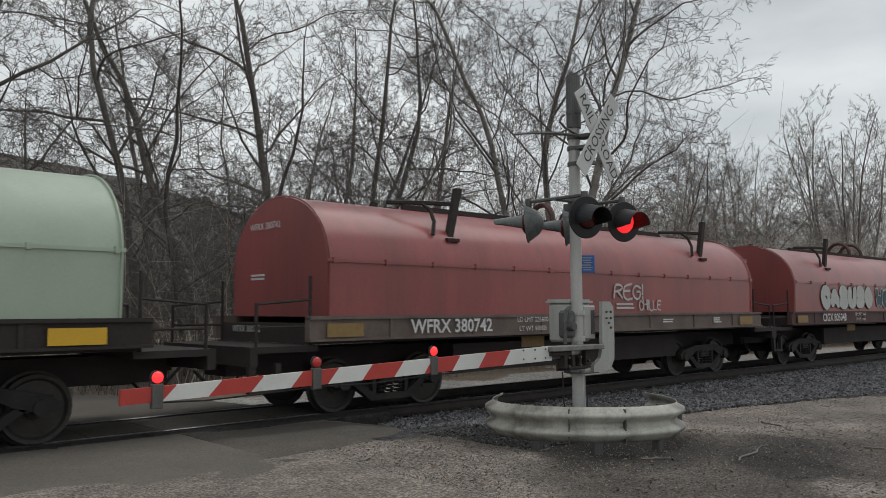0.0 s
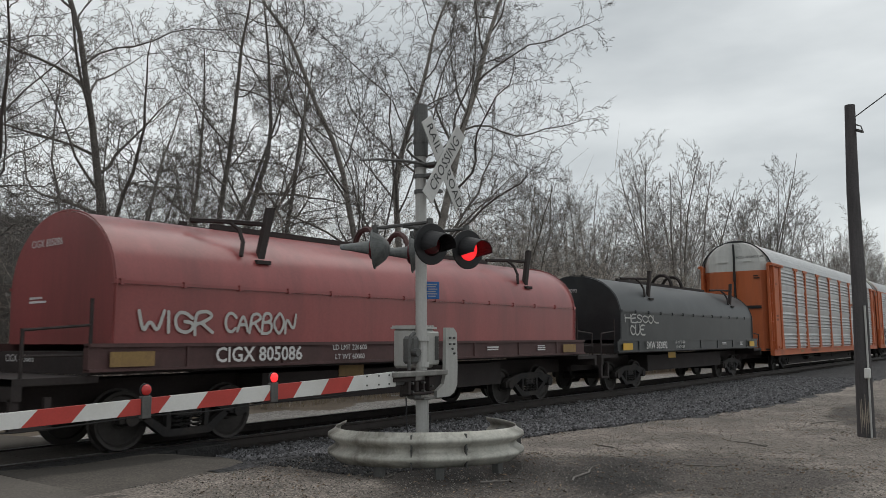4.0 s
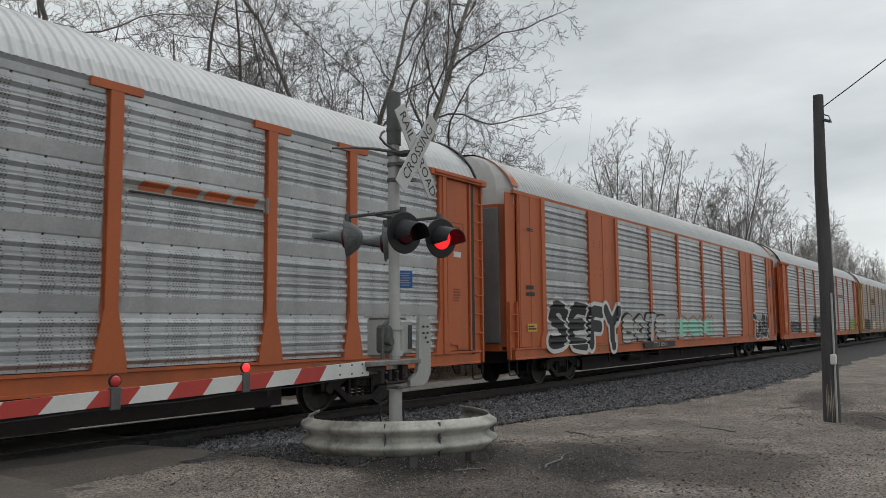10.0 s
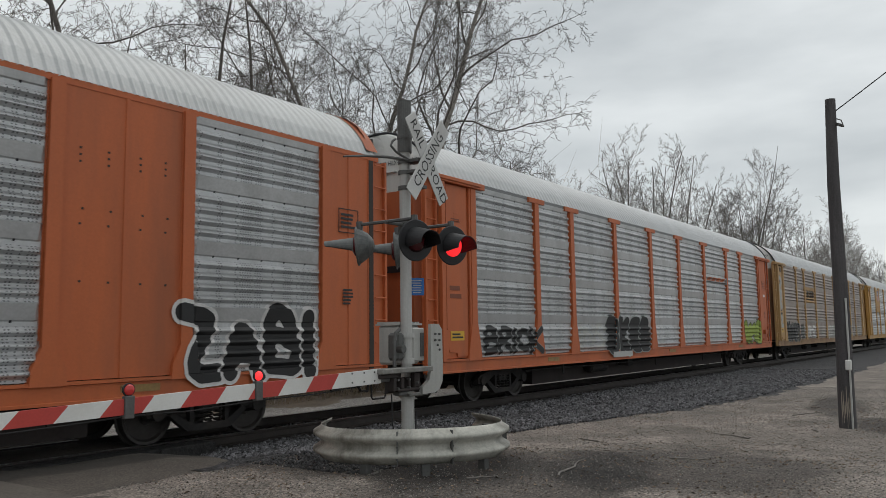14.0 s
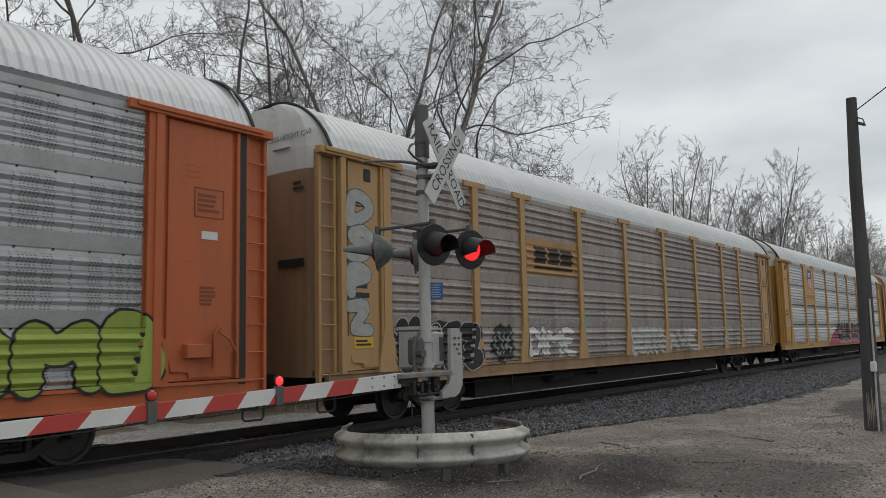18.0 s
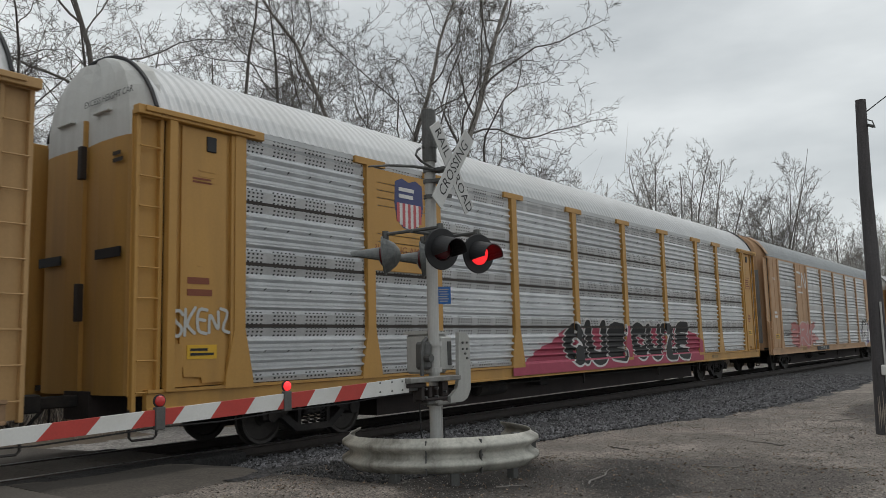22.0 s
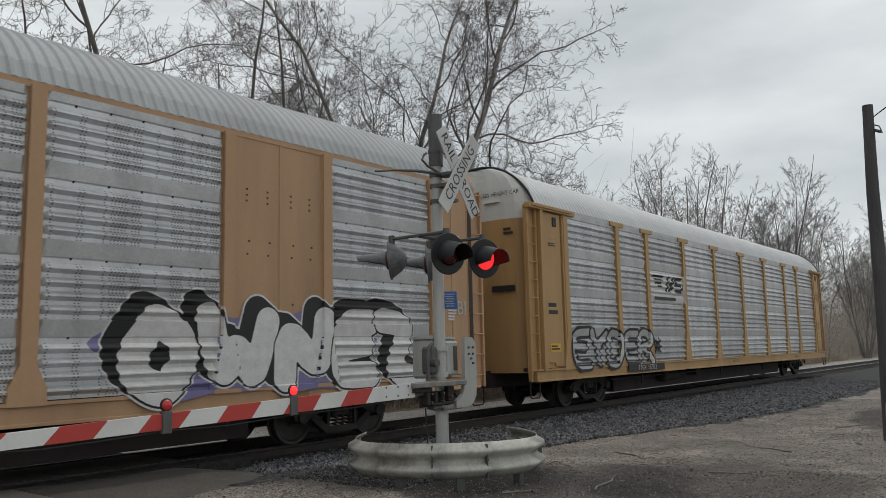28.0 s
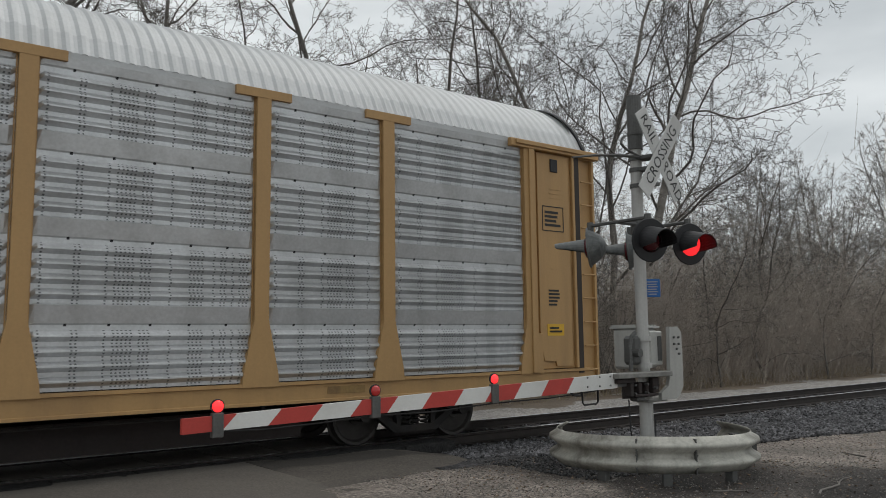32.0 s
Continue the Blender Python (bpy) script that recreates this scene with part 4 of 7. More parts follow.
def letter_fields(s, x0, x1, z0, z1, weight, shear, wild):
    """For each letter of a word in a box, its stroke segments, each letter tilted and stretched its own way."""
    rnd = random.Random(s + str(round(x0, 2)))
    widths = [0.35 if c in " I!1" else 1.25 if c in "MW" else 1.0 for c in s]
    unit = (x1 - x0) / sum(widths)
    out, pen = [], x0
    for c, w in zip(s, widths):
        wide = w * unit
        if c in STROKES:
            lo_x, hi_x = pen + weight * 0.85, pen + wide - weight * 0.85
            if hi_x - lo_x < 0.25 * wide:
                lo_x, hi_x = pen + 0.36 * wide, pen + 0.64 * wide
            tilt, grow_z, rise, bow, ph = rnd.uniform(-0.14, 0.14) * wild, 1 + rnd.uniform(-0.14, 0.06) * wild, rnd.uniform(-0.05, 0.05) * wild, rnd.uniform(0.0, 0.06) * wild, rnd.uniform(0, 6)
            lo_z, hi_z = z0 + weight, z1 - weight
            segs = []
            for stroke in STROKES[c].split("/"):
                p = bent([(int(q[0]) / 9, int(q[1]) / 9) for q in stroke.split()])
                u, v = p[:, 0] - 0.5, p[:, 1] - 0.5
                uu = u + (tilt + shear) * v + bow * np.sin(5 * v + ph)
                vv = v * grow_z + rise + bow * np.sin(4 * u + ph)
                p = np.stack(((lo_x + hi_x) / 2 + uu * (hi_x - lo_x), (lo_z + hi_z) / 2 + vv * (hi_z - lo_z)), -1)
                segs += list(zip(p[:-1], p[1:]))
            out.append(segs)
        pen += wide
    return out


def stroke_distance(segs, x, z):
    best = np.full(x.shape, 99.0)
    for a, b in segs:
        d = b - a
        k = max(float(d @ d), 1e-9)
        u = np.clip(((x - a[0]) * d[0] + (z - a[1]) * d[1]) / k, 0.0, 1.0)
        best = np.minimum(best, np.hypot(x - a[0] - u * d[0], z - a[1] - u * d[1]))
    return best


def spray(car, s, x0, x1, z0, z1, fill, line, kind=0, swell=0.04, outline=0.07, shear=0.0, y=None, label="", shade=None, drop=(-0.1, 0.08), rim=None, wild=1.0):
    """Sprayed letters: a fill kept apart letter by letter by its contour, over an optional block shadow and an outer rim."""
    high = z1 - z0
    weight = high * max(0.075 + 0.85 * swell, 0.045)
    edge = high * outline * 0.75 if line else 0.0
    words = letter_fields(s, x0, x1, z0, z1, weight, shear, wild)
    step = min(0.035, max(weight * 0.55, 0.012))
    m = edge + 0.03 + (max(abs(drop[0]), abs(drop[1])) if shade else 0.0) + (edge if rim else 0.0)
    area = (x0 - m - weight, x1 + m + weight, z0 - m, z1 + m)

    def letter(i):
        def field(x, z):
            d = stroke_distance(words[i], x, z) - weight
            for later in words[i + 1:]:
                d = np.maximum(d, edge * 0.9 - stroke_distance(later, x, z) + weight)
            return d
        return field

    def contour(x, z):
        return np.min([stroke_distance(g, x, z) for g in words], axis=0) - weight - edge

    def block(x, z):
        return np.min([contour(x - drop[0] * k / 4, z - drop[1] * k / 4) for k in range(5)], axis=0)

    if rim:
        painted(car, "graffiti_rim", lambda x, z: (block(x, z) if shade else contour(x, z)) - edge, *area, step, rim, kind, y, 0.003)
    if shade:
        painted(car, "graffiti_shadow", block, *area, step, shade, kind, y, 0.005)
    if line:
        painted(car, "graffiti_outline", contour, *area, step, line, kind, y, 0.008)
    pad = weight + 0.02
    for i, g in enumerate(words):
        px, pz = [p[0] for seg in g for p in seg], [p[1] for seg in g for p in seg]
        painted(car, "graffiti_letter", letter(i), min(px) - pad, max(px) + pad, min(pz) - pad, max(pz) + pad, step, fill, kind, y, 0.012, label)


def blot(car, x, z, w, h, material, kind=0, seed=1, label="sprayed colour patch"):
    """A cloud of spray paint with a wavy edge."""
    def field(px, pz):
        u, v = (px - x) / (w / 2), (pz - z) / (h / 2)
        wave = 0.1 * np.sin(7 * u + seed) + 0.08 * np.sin(6 * v + 2 * seed) + 0.06 * np.sin(17 * u - 5 * v + seed)
        return (np.abs(u) ** 3 + np.abs(v) ** 3) ** (1 / 3) - 0.92 + wave
    painted(car, "graffiti", field, x - w * 0.6, x + w * 0.6, max(z - h * 0.6, 0.78), z + h * 0.6, 0.045, material, kind, None, 0.0015, label)


def autorack(front, paint, screen, roof, flared=True, solid_bays=(), end_kind="split", kind=0, label="", end_paint=None, post_paint=None, posts=POSTS, sill_paint=None):
    car = thing("autorack_car", pose(front, TC, 0), label, "autorack", "train")
    end_paint = end_paint or paint
    SIDES[car.name] = (posts, solid_bays, flared)
    # floor frame
    for s in (-1, 1):
        prof = [(0.05, 0.74), (-0.07, 0.74), (-0.07, 0.775), (-0.05, 0.785), (-0.05, SIDE0 - 0.065), (-0.085, SIDE0 - 0.055), (-0.085, SIDE0 - 0.012), (0.05, SIDE0 - 0.012)]
        bm = loft(bmesh.new(), [[(x, y, z) for y, z in prof] for x in (0.25, CAR_L - 0.25)])
        part("side_sill", bm, sill_paint or paint, car, "", pose(0, s * (HALF - 0.02), 0) if s < 0 else pose(CAR_L, s * (HALF - 0.02), 0, 0, 0, 180))
    bm = boxes((0.1, CAR_L - 0.1, -0.35, 0.35, 0.6, 1.0), (5.6, CAR_L - 5.6, -0.8, 0.8, 0.22, 0.62), (0.2, CAR_L - 0.2, -1.45, 1.45, 0.98, 1.06))
    for x in np.linspace(3.2, CAR_L - 3.2, 12):
        box(bm, x - 0.06, x + 0.06, -1.4, 1.4, 0.72, 1.0)
    part("underframe", bm, M_frame, car, "grimy dark underframe")
    bm = bmesh.new()
    tube(bm, [(4.5, -1.25, 0.62), (CAR_L - 4.5, -1.25, 0.62)], 0.02, 6)
    part("brake_gear", bm, M_truck, car)
    part("air_reservoir", tube(bmesh.new(), [(8.6, -0.95, 0.56), (8.66, -0.95, 0.56), (9.7, -0.95, 0.56), (9.76, -0.95, 0.56)], [0.1, 0.17, 0.17, 0.1], 14), M_truck, car, "dark air reservoir under the floor")
    bm = boxes((11.0, 11.4, -1.2, -0.85, 0.5, 0.75), bevel=0.02)
    part("brake_valve", bm, M_truck, car, "dark brake valve under the floor")
    for x in (6.2, 12.8, 17.6, 21.0):
        part("hanger", boxes((x, x + 0.05, -1.42, -1.38, 0.46, 0.78)), M_truck, car)
    for x in (3.75, CAR_L - 3.75):
        add_truck(car, x)
    for x, s in ((0.1, -1), (CAR_L - 0.1, 1)):
        add_coupler(car, x, s)
    # sides
    for s in (-1, 1):
        base = (lambda x, w: pose(x, -HALF, 0)) if s < 0 else (lambda x, w: pose(x + w, HALF, 0, 0, 0, 180))
        for i, (a, b) in enumerate(zip(posts, posts[1:])):
            if i in solid_bays:
                part("steel_panel", flat_panel(b - a, paint), None, car, "", base(a, b - a))
                bm = bmesh.new()
                for z, dx in ((4.05, 0.0), (3.96, 0.0), (3.87, 0.0), (3.25, 0.05), (3.05, 0.02), (2.3, 0.04)):
                    for x in (0.34, 0.74, 1.22, 1.62):
                        box(bm, x + dx - 0.016, x + dx + 0.016, -0.026, -0.02, z - 0.014, z + 0.014)
                part("rivet_row", bm, M_brownblack, car, "dark rivets and rust holes", base(a, b - a))
            else:
                part("side_screen", panel_mesh(b - a, kind, screen), None, car, "", base(a, b - a))
                # black strips laid in the sheet slots to stand for their shade
                if kind == 1 and s < 0:
                    for z in (1.92, 2.875, 3.83):
                        part("joint_gap", boxes((0.12, b - a - 0.12, -0.004, 0.03, z - 0.052, z - 0.001)), M_brownblack, car, "", base(a, b - a))
        for x in posts:
            part("side_post", post_mesh(flared, post_paint or paint), None, car, "", pose(x, s * HALF, 0, 0, 0, 0 if s < 0 else 180))
        for a, b in ((0.5, posts[0]), (posts[-1], CAR_L - 0.5)):
            if flared is True:
                part("end_panel", end_bay(b - a, paint), None, car, "recessed end side panel", base(a, b - a))
                lo, hi = (0.0, posts[0] + 0.42) if a < 1 else (posts[-1] - 0.42, CAR_L)
                bm = boxes((lo, hi, -0.12, 0.03, SIDE1 - 0.075, SIDE1 + 0.055), (lo + 0.1, hi - 0.2, -0.15, -0.12, SIDE1 - 0.03, SIDE1 + 0.05), bevel=0.008)
                part("header_beam", bm, paint, car, "steel beam over the end panel", pose(0, -HALF, 0) if s < 0 else pose(CAR_L, HALF, 0, 0, 0, 180))
            else:
                part("end_panel", flat_panel(b - a, paint), None, car, "", base(a, b - a))
        for a in (0.04, CAR_L - 0.46):
            step = tube(bmesh.new(), [(a, 0, 0.78), (a + 0.01, 0, 0.42), (a + 0.05, 0, 0.38), (a + 0.37, 0, 0.38), (a + 0.41, 0, 0.42), (a + 0.42, 0, 0.78)], 0.018, 6)
            part("stirrup", step, M_truck, car, "bent steel stirrup step", pose(0, s * (HALF - 0.04), 0))
            short = flared is not True and (a < 1) == (s < 0)
            lad = part("ladder", ladder_mesh(paint, 0.75, 2.15 if short else SIDE1 + 0.02), None, car, "", pose(a if s < 0 else a + 0.42, s * (HALF - 0.03), 0, 0, 0, 0 if s < 0 else 180))
            if (a < 1) == (s < 0):
                part("ladder_plate", boxes((-0.02, 0.46, 0.03, 0.05, 0.95, SIDE1)), end_paint, lad, "panel behind the ladder")
            if (a > 1) == (s < 0):
                part("ladder_plate", boxes((0.06, 0.36, 0.02, 0.04, 0.78, SIDE1)), paint, lad)
                # solid black strip in place of the open recess, its shade as colour
                part("dark_recess", boxes((-0.13, -0.012, -0.078, 0.02, 0.95, SIDE1 - 0.02)), M_brownblack, lad, "black strip for the shaded gap beside the end doors")
        bm = boxes((0.3, CAR_L - 0.3, -0.04, 0.05, SIDE1 - 0.01, EAVE + 0.02))
        part("top_rail", bm, (M_eave if paint is M_orange else roof) if flared is True else paint, car, "", pose(0, s * (HALF - 0.01), 0) if s < 0 else pose(CAR_L, s * (HALF - 0.01), 0, 0, 0, 180))
    part("roof", roof_mesh(roof), None, car, "ribbed sheet-metal roof")
    if flared is not True:
        for x0, x1 in ((0.3, 0.62), (CAR_L - 0.62, CAR_L - 0.3)):
            ring = [[(x, y * 1.01, roof_z(y) + 0.034) for y in [HALF * (2 * i / 22 - 1) for i in range(23)]] for x in (x0, x1)]
            part("roof_end_band", loft(bmesh.new(), ring, closed=False), paint, car, "painted band over the roof end")
    else:
        for x in (0.33, CAR_L - 0.33):
            pts = []
            for i in range(23):
                y = -HALF - 0.03 + (2 * HALF + 0.06) * i / 22
                pts.append((x, y, roof_z(y) + 0.03))
            part("roof_end_strip", tube(bmesh.new(), pts, 0.032, 5), M_black, car, "black rubber strip on the roof end")
    # ends
    upper = M_endwhite if end_kind == "split" else end_paint
    e = end_mesh(end_kind, end_paint, upper)
    for x, turn in ((0.12, 0), (CAR_L - 0.12, 180)):
        d = part("end_door", e, None, car, "closed folding end doors", pose(x, 0, 0, 0, 0, turn))
        rod = end_kind == "split" and paint is M_orange
        part("lock_rod", boxes((-0.06, 0.05, -0.035, 0.035, 1.0, 5.85) if rod else (-0.015, 0.05, -0.02, 0.02, 1.0, 5.0)), M_black if rod else end_paint, d)
        for z0, z1 in ((2.0, 2.55), (4.1, 4.6)):
            part("lock_handle", boxes((-0.075, 0.02, -0.055, 0.055, z0, z1), bevel=0.01), M_brownblack, d, "dark lock handle")
        for q in (-1, 1):
            part("hand_hold", boxes((-0.06, 0.02, min(q * 0.3, q * 0.75), max(q * 0.3, q * 0.75), 5.02, 5.045)), upper, d)
    return car


def coil_car(front, paint, label, number="", bars_seed=1, text_mat=None):
    """Covered coil car; front is where its hood begins."""
    car = thing("coil_car", pose(front - 1.25, TC, 0), label, "coil car", "train")
    h0, h1 = 1.25, 14.35      # hood ends, from the car's front
    L = 15.6
    # hood: straight sides below the seam, round above
    lo, seam, top, hw = 1.5, 2.34, 3.42, 1.42
    arc = [(-hw, lo), (-hw - 0.02, seam)]
    for i in range(1, 20):
        q = math.pi * (1 - i / 20)
        arc.append((hw * math.cos(q), seam + (top - seam) * math.sin(q)))
    arc += [(hw + 0.02, seam), (hw, lo)]
    bm = bmesh.new()
    loft(bm, [[(x, y, z) for y, z in arc] for x in (h0, h0 + 0.02, h1 - 0.02, h1)], True, True)
    hood = part("hood", bm, paint, car, "round-topped steel coil hood", smooth=False)
    for p in hood.data.polygons:
        p.use_smooth = len(p.vertices) == 4 and p.center.z > seam
    bm = bmesh.new()
    for s in (-1, 1):
        box(bm, h0 - 0.02, h1 + 0.02, s * (hw + 0.015) - 0.03, s * (hw + 0.015) + 0.03, seam - 0.025, seam + 0.02)
        for x in np.linspace(h0 + 0.1, h1 - 0.1, 14):
            box(bm, x - 0.025, x + 0.025, s * (hw + 0.035) - 0.03, s * (hw + 0.035) + 0.03, seam - 0.045, seam + 0.04)
    part("hood_seam", bm, paint, car)
    for x in (h0 + 0.03, h1 - 0.03):
        pts = [(x, y * 1.012, seam + (z - seam) * 1.02 if z > seam else z) for y, z in arc]
        part("hood_rim", tube(bmesh.new(), pts, 0.015, 5), paint, car)
    # lifting brackets and stacking guides on the hood
    for x in (3.9, 12.2):
        for s in (-1, 1):
            bm = bmesh.new()
            prism(bm, [(x - 0.06, 2.8), (x + 0.07, 2.8), (x + 0.3, 3.72), (x + 0.17, 3.72)], s * 1.2 - 0.05, s * 1.2 + 0.05)
            box(bm, x - 0.14, x + 0.14, s * 1.27 - 0.08, s * 1.27 + 0.08, 2.76, 2.82)
            tube(bm, [(x + 0.2, s * 1.18, 3.44), (x - 0.4, s * 1.0, 3.44), (x - 1.0, s * 0.75, 3.42)], 0.04, 5)
            tube(bm, [(x - 0.42, s * 1.0, 3.42), (x - 0.34, s * 1.12, 3.3), (x - 0.34, s * 1.22, 3.1), (x - 0.42, s * 1.28, 2.86)], 0.035, 6)
            part("lifting_bracket", bm, M_frame, car, "angled steel lifting bracket")
    bm = bmesh.new()
    box(bm, h0 + 2.4, h1 - 2.4, -0.3, -0.22, top - 0.02, top + 0.07)
    box(bm, h0 + 2.4, h1 - 2.4, 0.22, 0.3, top - 0.02, top + 0.07)
    part("roof_rail", bm, M_frame, car)
    for s in (-1, 1):
        bm = bmesh.new()
        pts = [(8.0 + s * 0.5 + 0.12 * math.cos(q), -0.25 + 0.42 * math.cos(q), top - 0.02 + 0.42 * math.sin(q)) for q in np.linspace(0, math.pi, 9)]
        tube(bm, pts, 0.06, 6)
        part("lifting_loop", bm, M_sillred if paint is M_coilred else M_frame, car, "curved lifting loop on the hood top")
    # deck and sills
    side = M_frame if paint is M_coilgreen else M_sillpale if number.startswith("WFRX") else M_sillred if paint is M_coilred else paint
    for s in (-1, 1):
        bm = boxes((0.9, L - 0.9, -0.06, 0.06, 1.16, 1.48), (0.9, L - 0.9, -0.1, 0.06, 1.46, 1.51), (0.9, L - 0.9, -0.1, 0.06, 1.14, 1.18))
        for x in np.linspace(2.4, L - 2.4, 7):
            box(bm, x - 0.03, x + 0.03, -0.085, 0.06, 1.16, 1.48)
        part("side_sill", bm, side, car, "", pose(0, -1.44, 0) if s < 0 else pose(L, 1.44, 0, 0, 0, 180))
    bm = boxes((0.2, L - 0.2, -0.35, 0.35, 0.62, 1.0), (1.0, L - 1.0, -1.4, 1.4, 1.1, 1.4), (4.2, L - 4.2, -1.0, 1.0, 0.5, 1.0))
    part("underframe", bm, M_frame, car, "grimy dark underframe")
    for x, s in ((0.0, 1), (L, -1)):
        bm = boxes((0, 1.1, -1.42, 1.42, 1.0, 1.09), (0, 0.12, -1.42, 1.42, 0.82, 1.09), (0.0, 0.1, -1.4, -1.32, 0.45, 0.85), (0.42, 0.5, -1.4, -1.32, 0.45, 0.85), (0.0, 0.5, -1.41, -1.33, 0.45, 0.5))
        part("end_platform", bm, M_frame, car, "", pose(x, 0, 0, 0, 0, 0 if s > 0 else 180))
        turn = pose(x, 0, 0, 0, 0, 0 if s > 0 else 180)
        for yy in (-1.36, 1.36):
            for xx in (0.12, 1.0):
                part("rail_post", tube(bmesh.new(), [(xx, yy, 1.05), (xx, yy, 2.1 if xx > 0.5 else 1.7)], 0.024, 6), M_frame, car, "", turn)
            part("handrail", tube(bmesh.new(), [(0.12, yy, 1.68), (1.0, yy, 1.75)], 0.02, 6), M_frame, car, "", turn)
            part("handrail", tube(bmesh.new(), [(0.12, yy, 1.36), (1.0, yy, 1.36)], 0.02, 6), M_frame, car, "", turn)
    for x in (2.75, L - 2.95):
        add_truck(car, x)
    for x, s in ((0.1, -1), (L - 0.1, 1)):
        add_coupler(car, x, s)
    # markings
    tm = text_mat or M_paintwhite
    if number:
        letters("car_number", number, 0.31, tm, car, 3.7, -1.552, 1.32, widen=0.98, offset=0.006)
        letters("car_number", number, 0.16, tm, car, h0 - 0.03, 0.35, 2.98, turn=-90)
        letters("car_number", number, 0.15, tm, car, 0.98, 0.5, 1.3, turn=-90)
        letters("load_limit", "LD LMT 226600", 0.13, tm, car, 5.7, -1.552, 1.41)
        letters("load_limit", "LT WT 60000", 0.13, tm, car, 5.7, -1.552, 1.25)
    bars(car, 10.3, -1.552, 1.34, 0.55, 0.1, 2, tm, seed=bars_seed)
    bars(car, 12.4, -1.552, 1.33, 0.4, 0.14, 3, tm, seed=bars_seed + 3)
    bars(car, h0 - 0.01, 0.55, 2.15, 0.55, 0.12, 2, tm, turn=-90, seed=bars_seed + 5)
    for x in (1.5, 6.3, L - 1.8):
        part("reflector", box(bmesh.new(), -0.33, 0.33, -0.004, 0.004, -0.1, 0.1), M_reflector if paint in (M_coilgreen, M_coilblack) else M_reflectordull, car, "dull yellow reflector strip", pose(x, -1.552 if x != 6.3 else -1.012, 0.98 if x == 6.3 else 1.3))
    return car


COILS = [
    coil_car(-140.1, M_coilgreen, "pale green covered coil car on the train", bars_seed=2),
    coil_car(-124.0, M_coilred, "oxide red covered coil car with faded white marks", "WFRX 380742", 4),
    coil_car(-108.4, M_coilred, "oxide red covered coil car with grey graffiti", "CIGX 805048", 7),
    coil_car(-91.9, M_coilred, "oxide red covered coil car with white scrawls", "CIGX 805086", 9),
    coil_car(-76.0, M_coilblack, "black covered coil car with white scrawls", "SMW 382092", 12),
]
RACKS = [
    autorack(-60.35, M_orange, M_panel, M_roofsheet, label="orange autorack with grey ribbed screens and white roof"),
    autorack(-31.75, M_orange, M_panel, M_roofgrey, flared="foot", solid_bays=(1, 7), end_kind="split", label="orange autorack with solid orange panels and bubble graffiti"),
    autorack(-3.1, M_orange, M_panel, M_roofsheet, posts=POSTS[:5] + (14.95, 17.75, 20.6, 22.62, 25.42), label="orange autorack with white end hood and lime graffiti"),
    autorack(25.45, M_tan, M_panelbrown, M_roofsheet, end_paint=M_rustend, sill_paint=M_rustend, label="tan autorack with rust-brown screens covered in graffiti"),
    autorack(54.25, M_yellow, M_panelbright, M_roofsheet, kind=1, label="yellow autorack with bright aluminium screens and red graffiti"),
    autorack(83.25, M_tanpale, M_panel, M_roofdull, flared="foot", solid_bays=(1, 7), end_kind="plain", label="bleached tan autorack with white block graffiti"),
    autorack(112.5, M_tan, M_panel, M_roofsheet, label="tan yellow autorack, last car, with black outline graffiti"),
]


# ---- lettering and graffiti on the cars ----
def plain_text(car, s, x, z, size, material, y=-HALF - 0.05, **kw):
    return letters("lettering", s, size, material, car, x, y, z, **kw)


def side_plate(car, x0, x1, z0, z1, material, y=-HALF - 0.088, label=""):
    return part("marking_patch", boxes((x0, x1, y - 0.003, y + 0.003, z0, z1)), material, car, label)


def screen_patch(car, x0, x1, z0, z1, material, kind=0, gap=0.004, label=""):
    """A painted rectangle that follows the ribs."""
    return painted(car, "painted_patch", lambda x, z: x * 0 - 1.0, x0, x1, z0, z1, 0.4, material, kind, None, gap, label)


def slanted(car, x0, x1, z0, z1, material, label, gap=0.009):
    """A leaning block of a painted emblem, over the ribs."""
    xm, zm = (x0 + x1) / 2, (z0 + z1) / 2
    return painted(car, "logo_shape", lambda x, z: np.maximum(np.abs(x - xm - 0.45 * (z - zm)) - (x1 - x0) / 2, np.abs(z - zm) - (z1 - z0) / 2), x0 - 0.2, x1 + 0.2, z0 - 0.02, z1 + 0.02, 0.03, material, 0, None, gap, label)


def swoosh(car, x0):
    """Faded orange emblem on a pale strip with a dark line under it."""
    screen_patch(car, x0, x0 + 2.6, 3.42, 3.68, M_greypale, label="pale emblem strip")
    for i in range(4):
        slanted(car, x0 + 0.25 + 0.56 * i, x0 + 0.7 + 0.56 * i, 3.5, 3.64, M_orange, "faded orange emblem shape")
    slanted(car, x0 + 0.05, x0 + 2.5, 3.44, 3.475, M_ink, "dark line under the emblem")


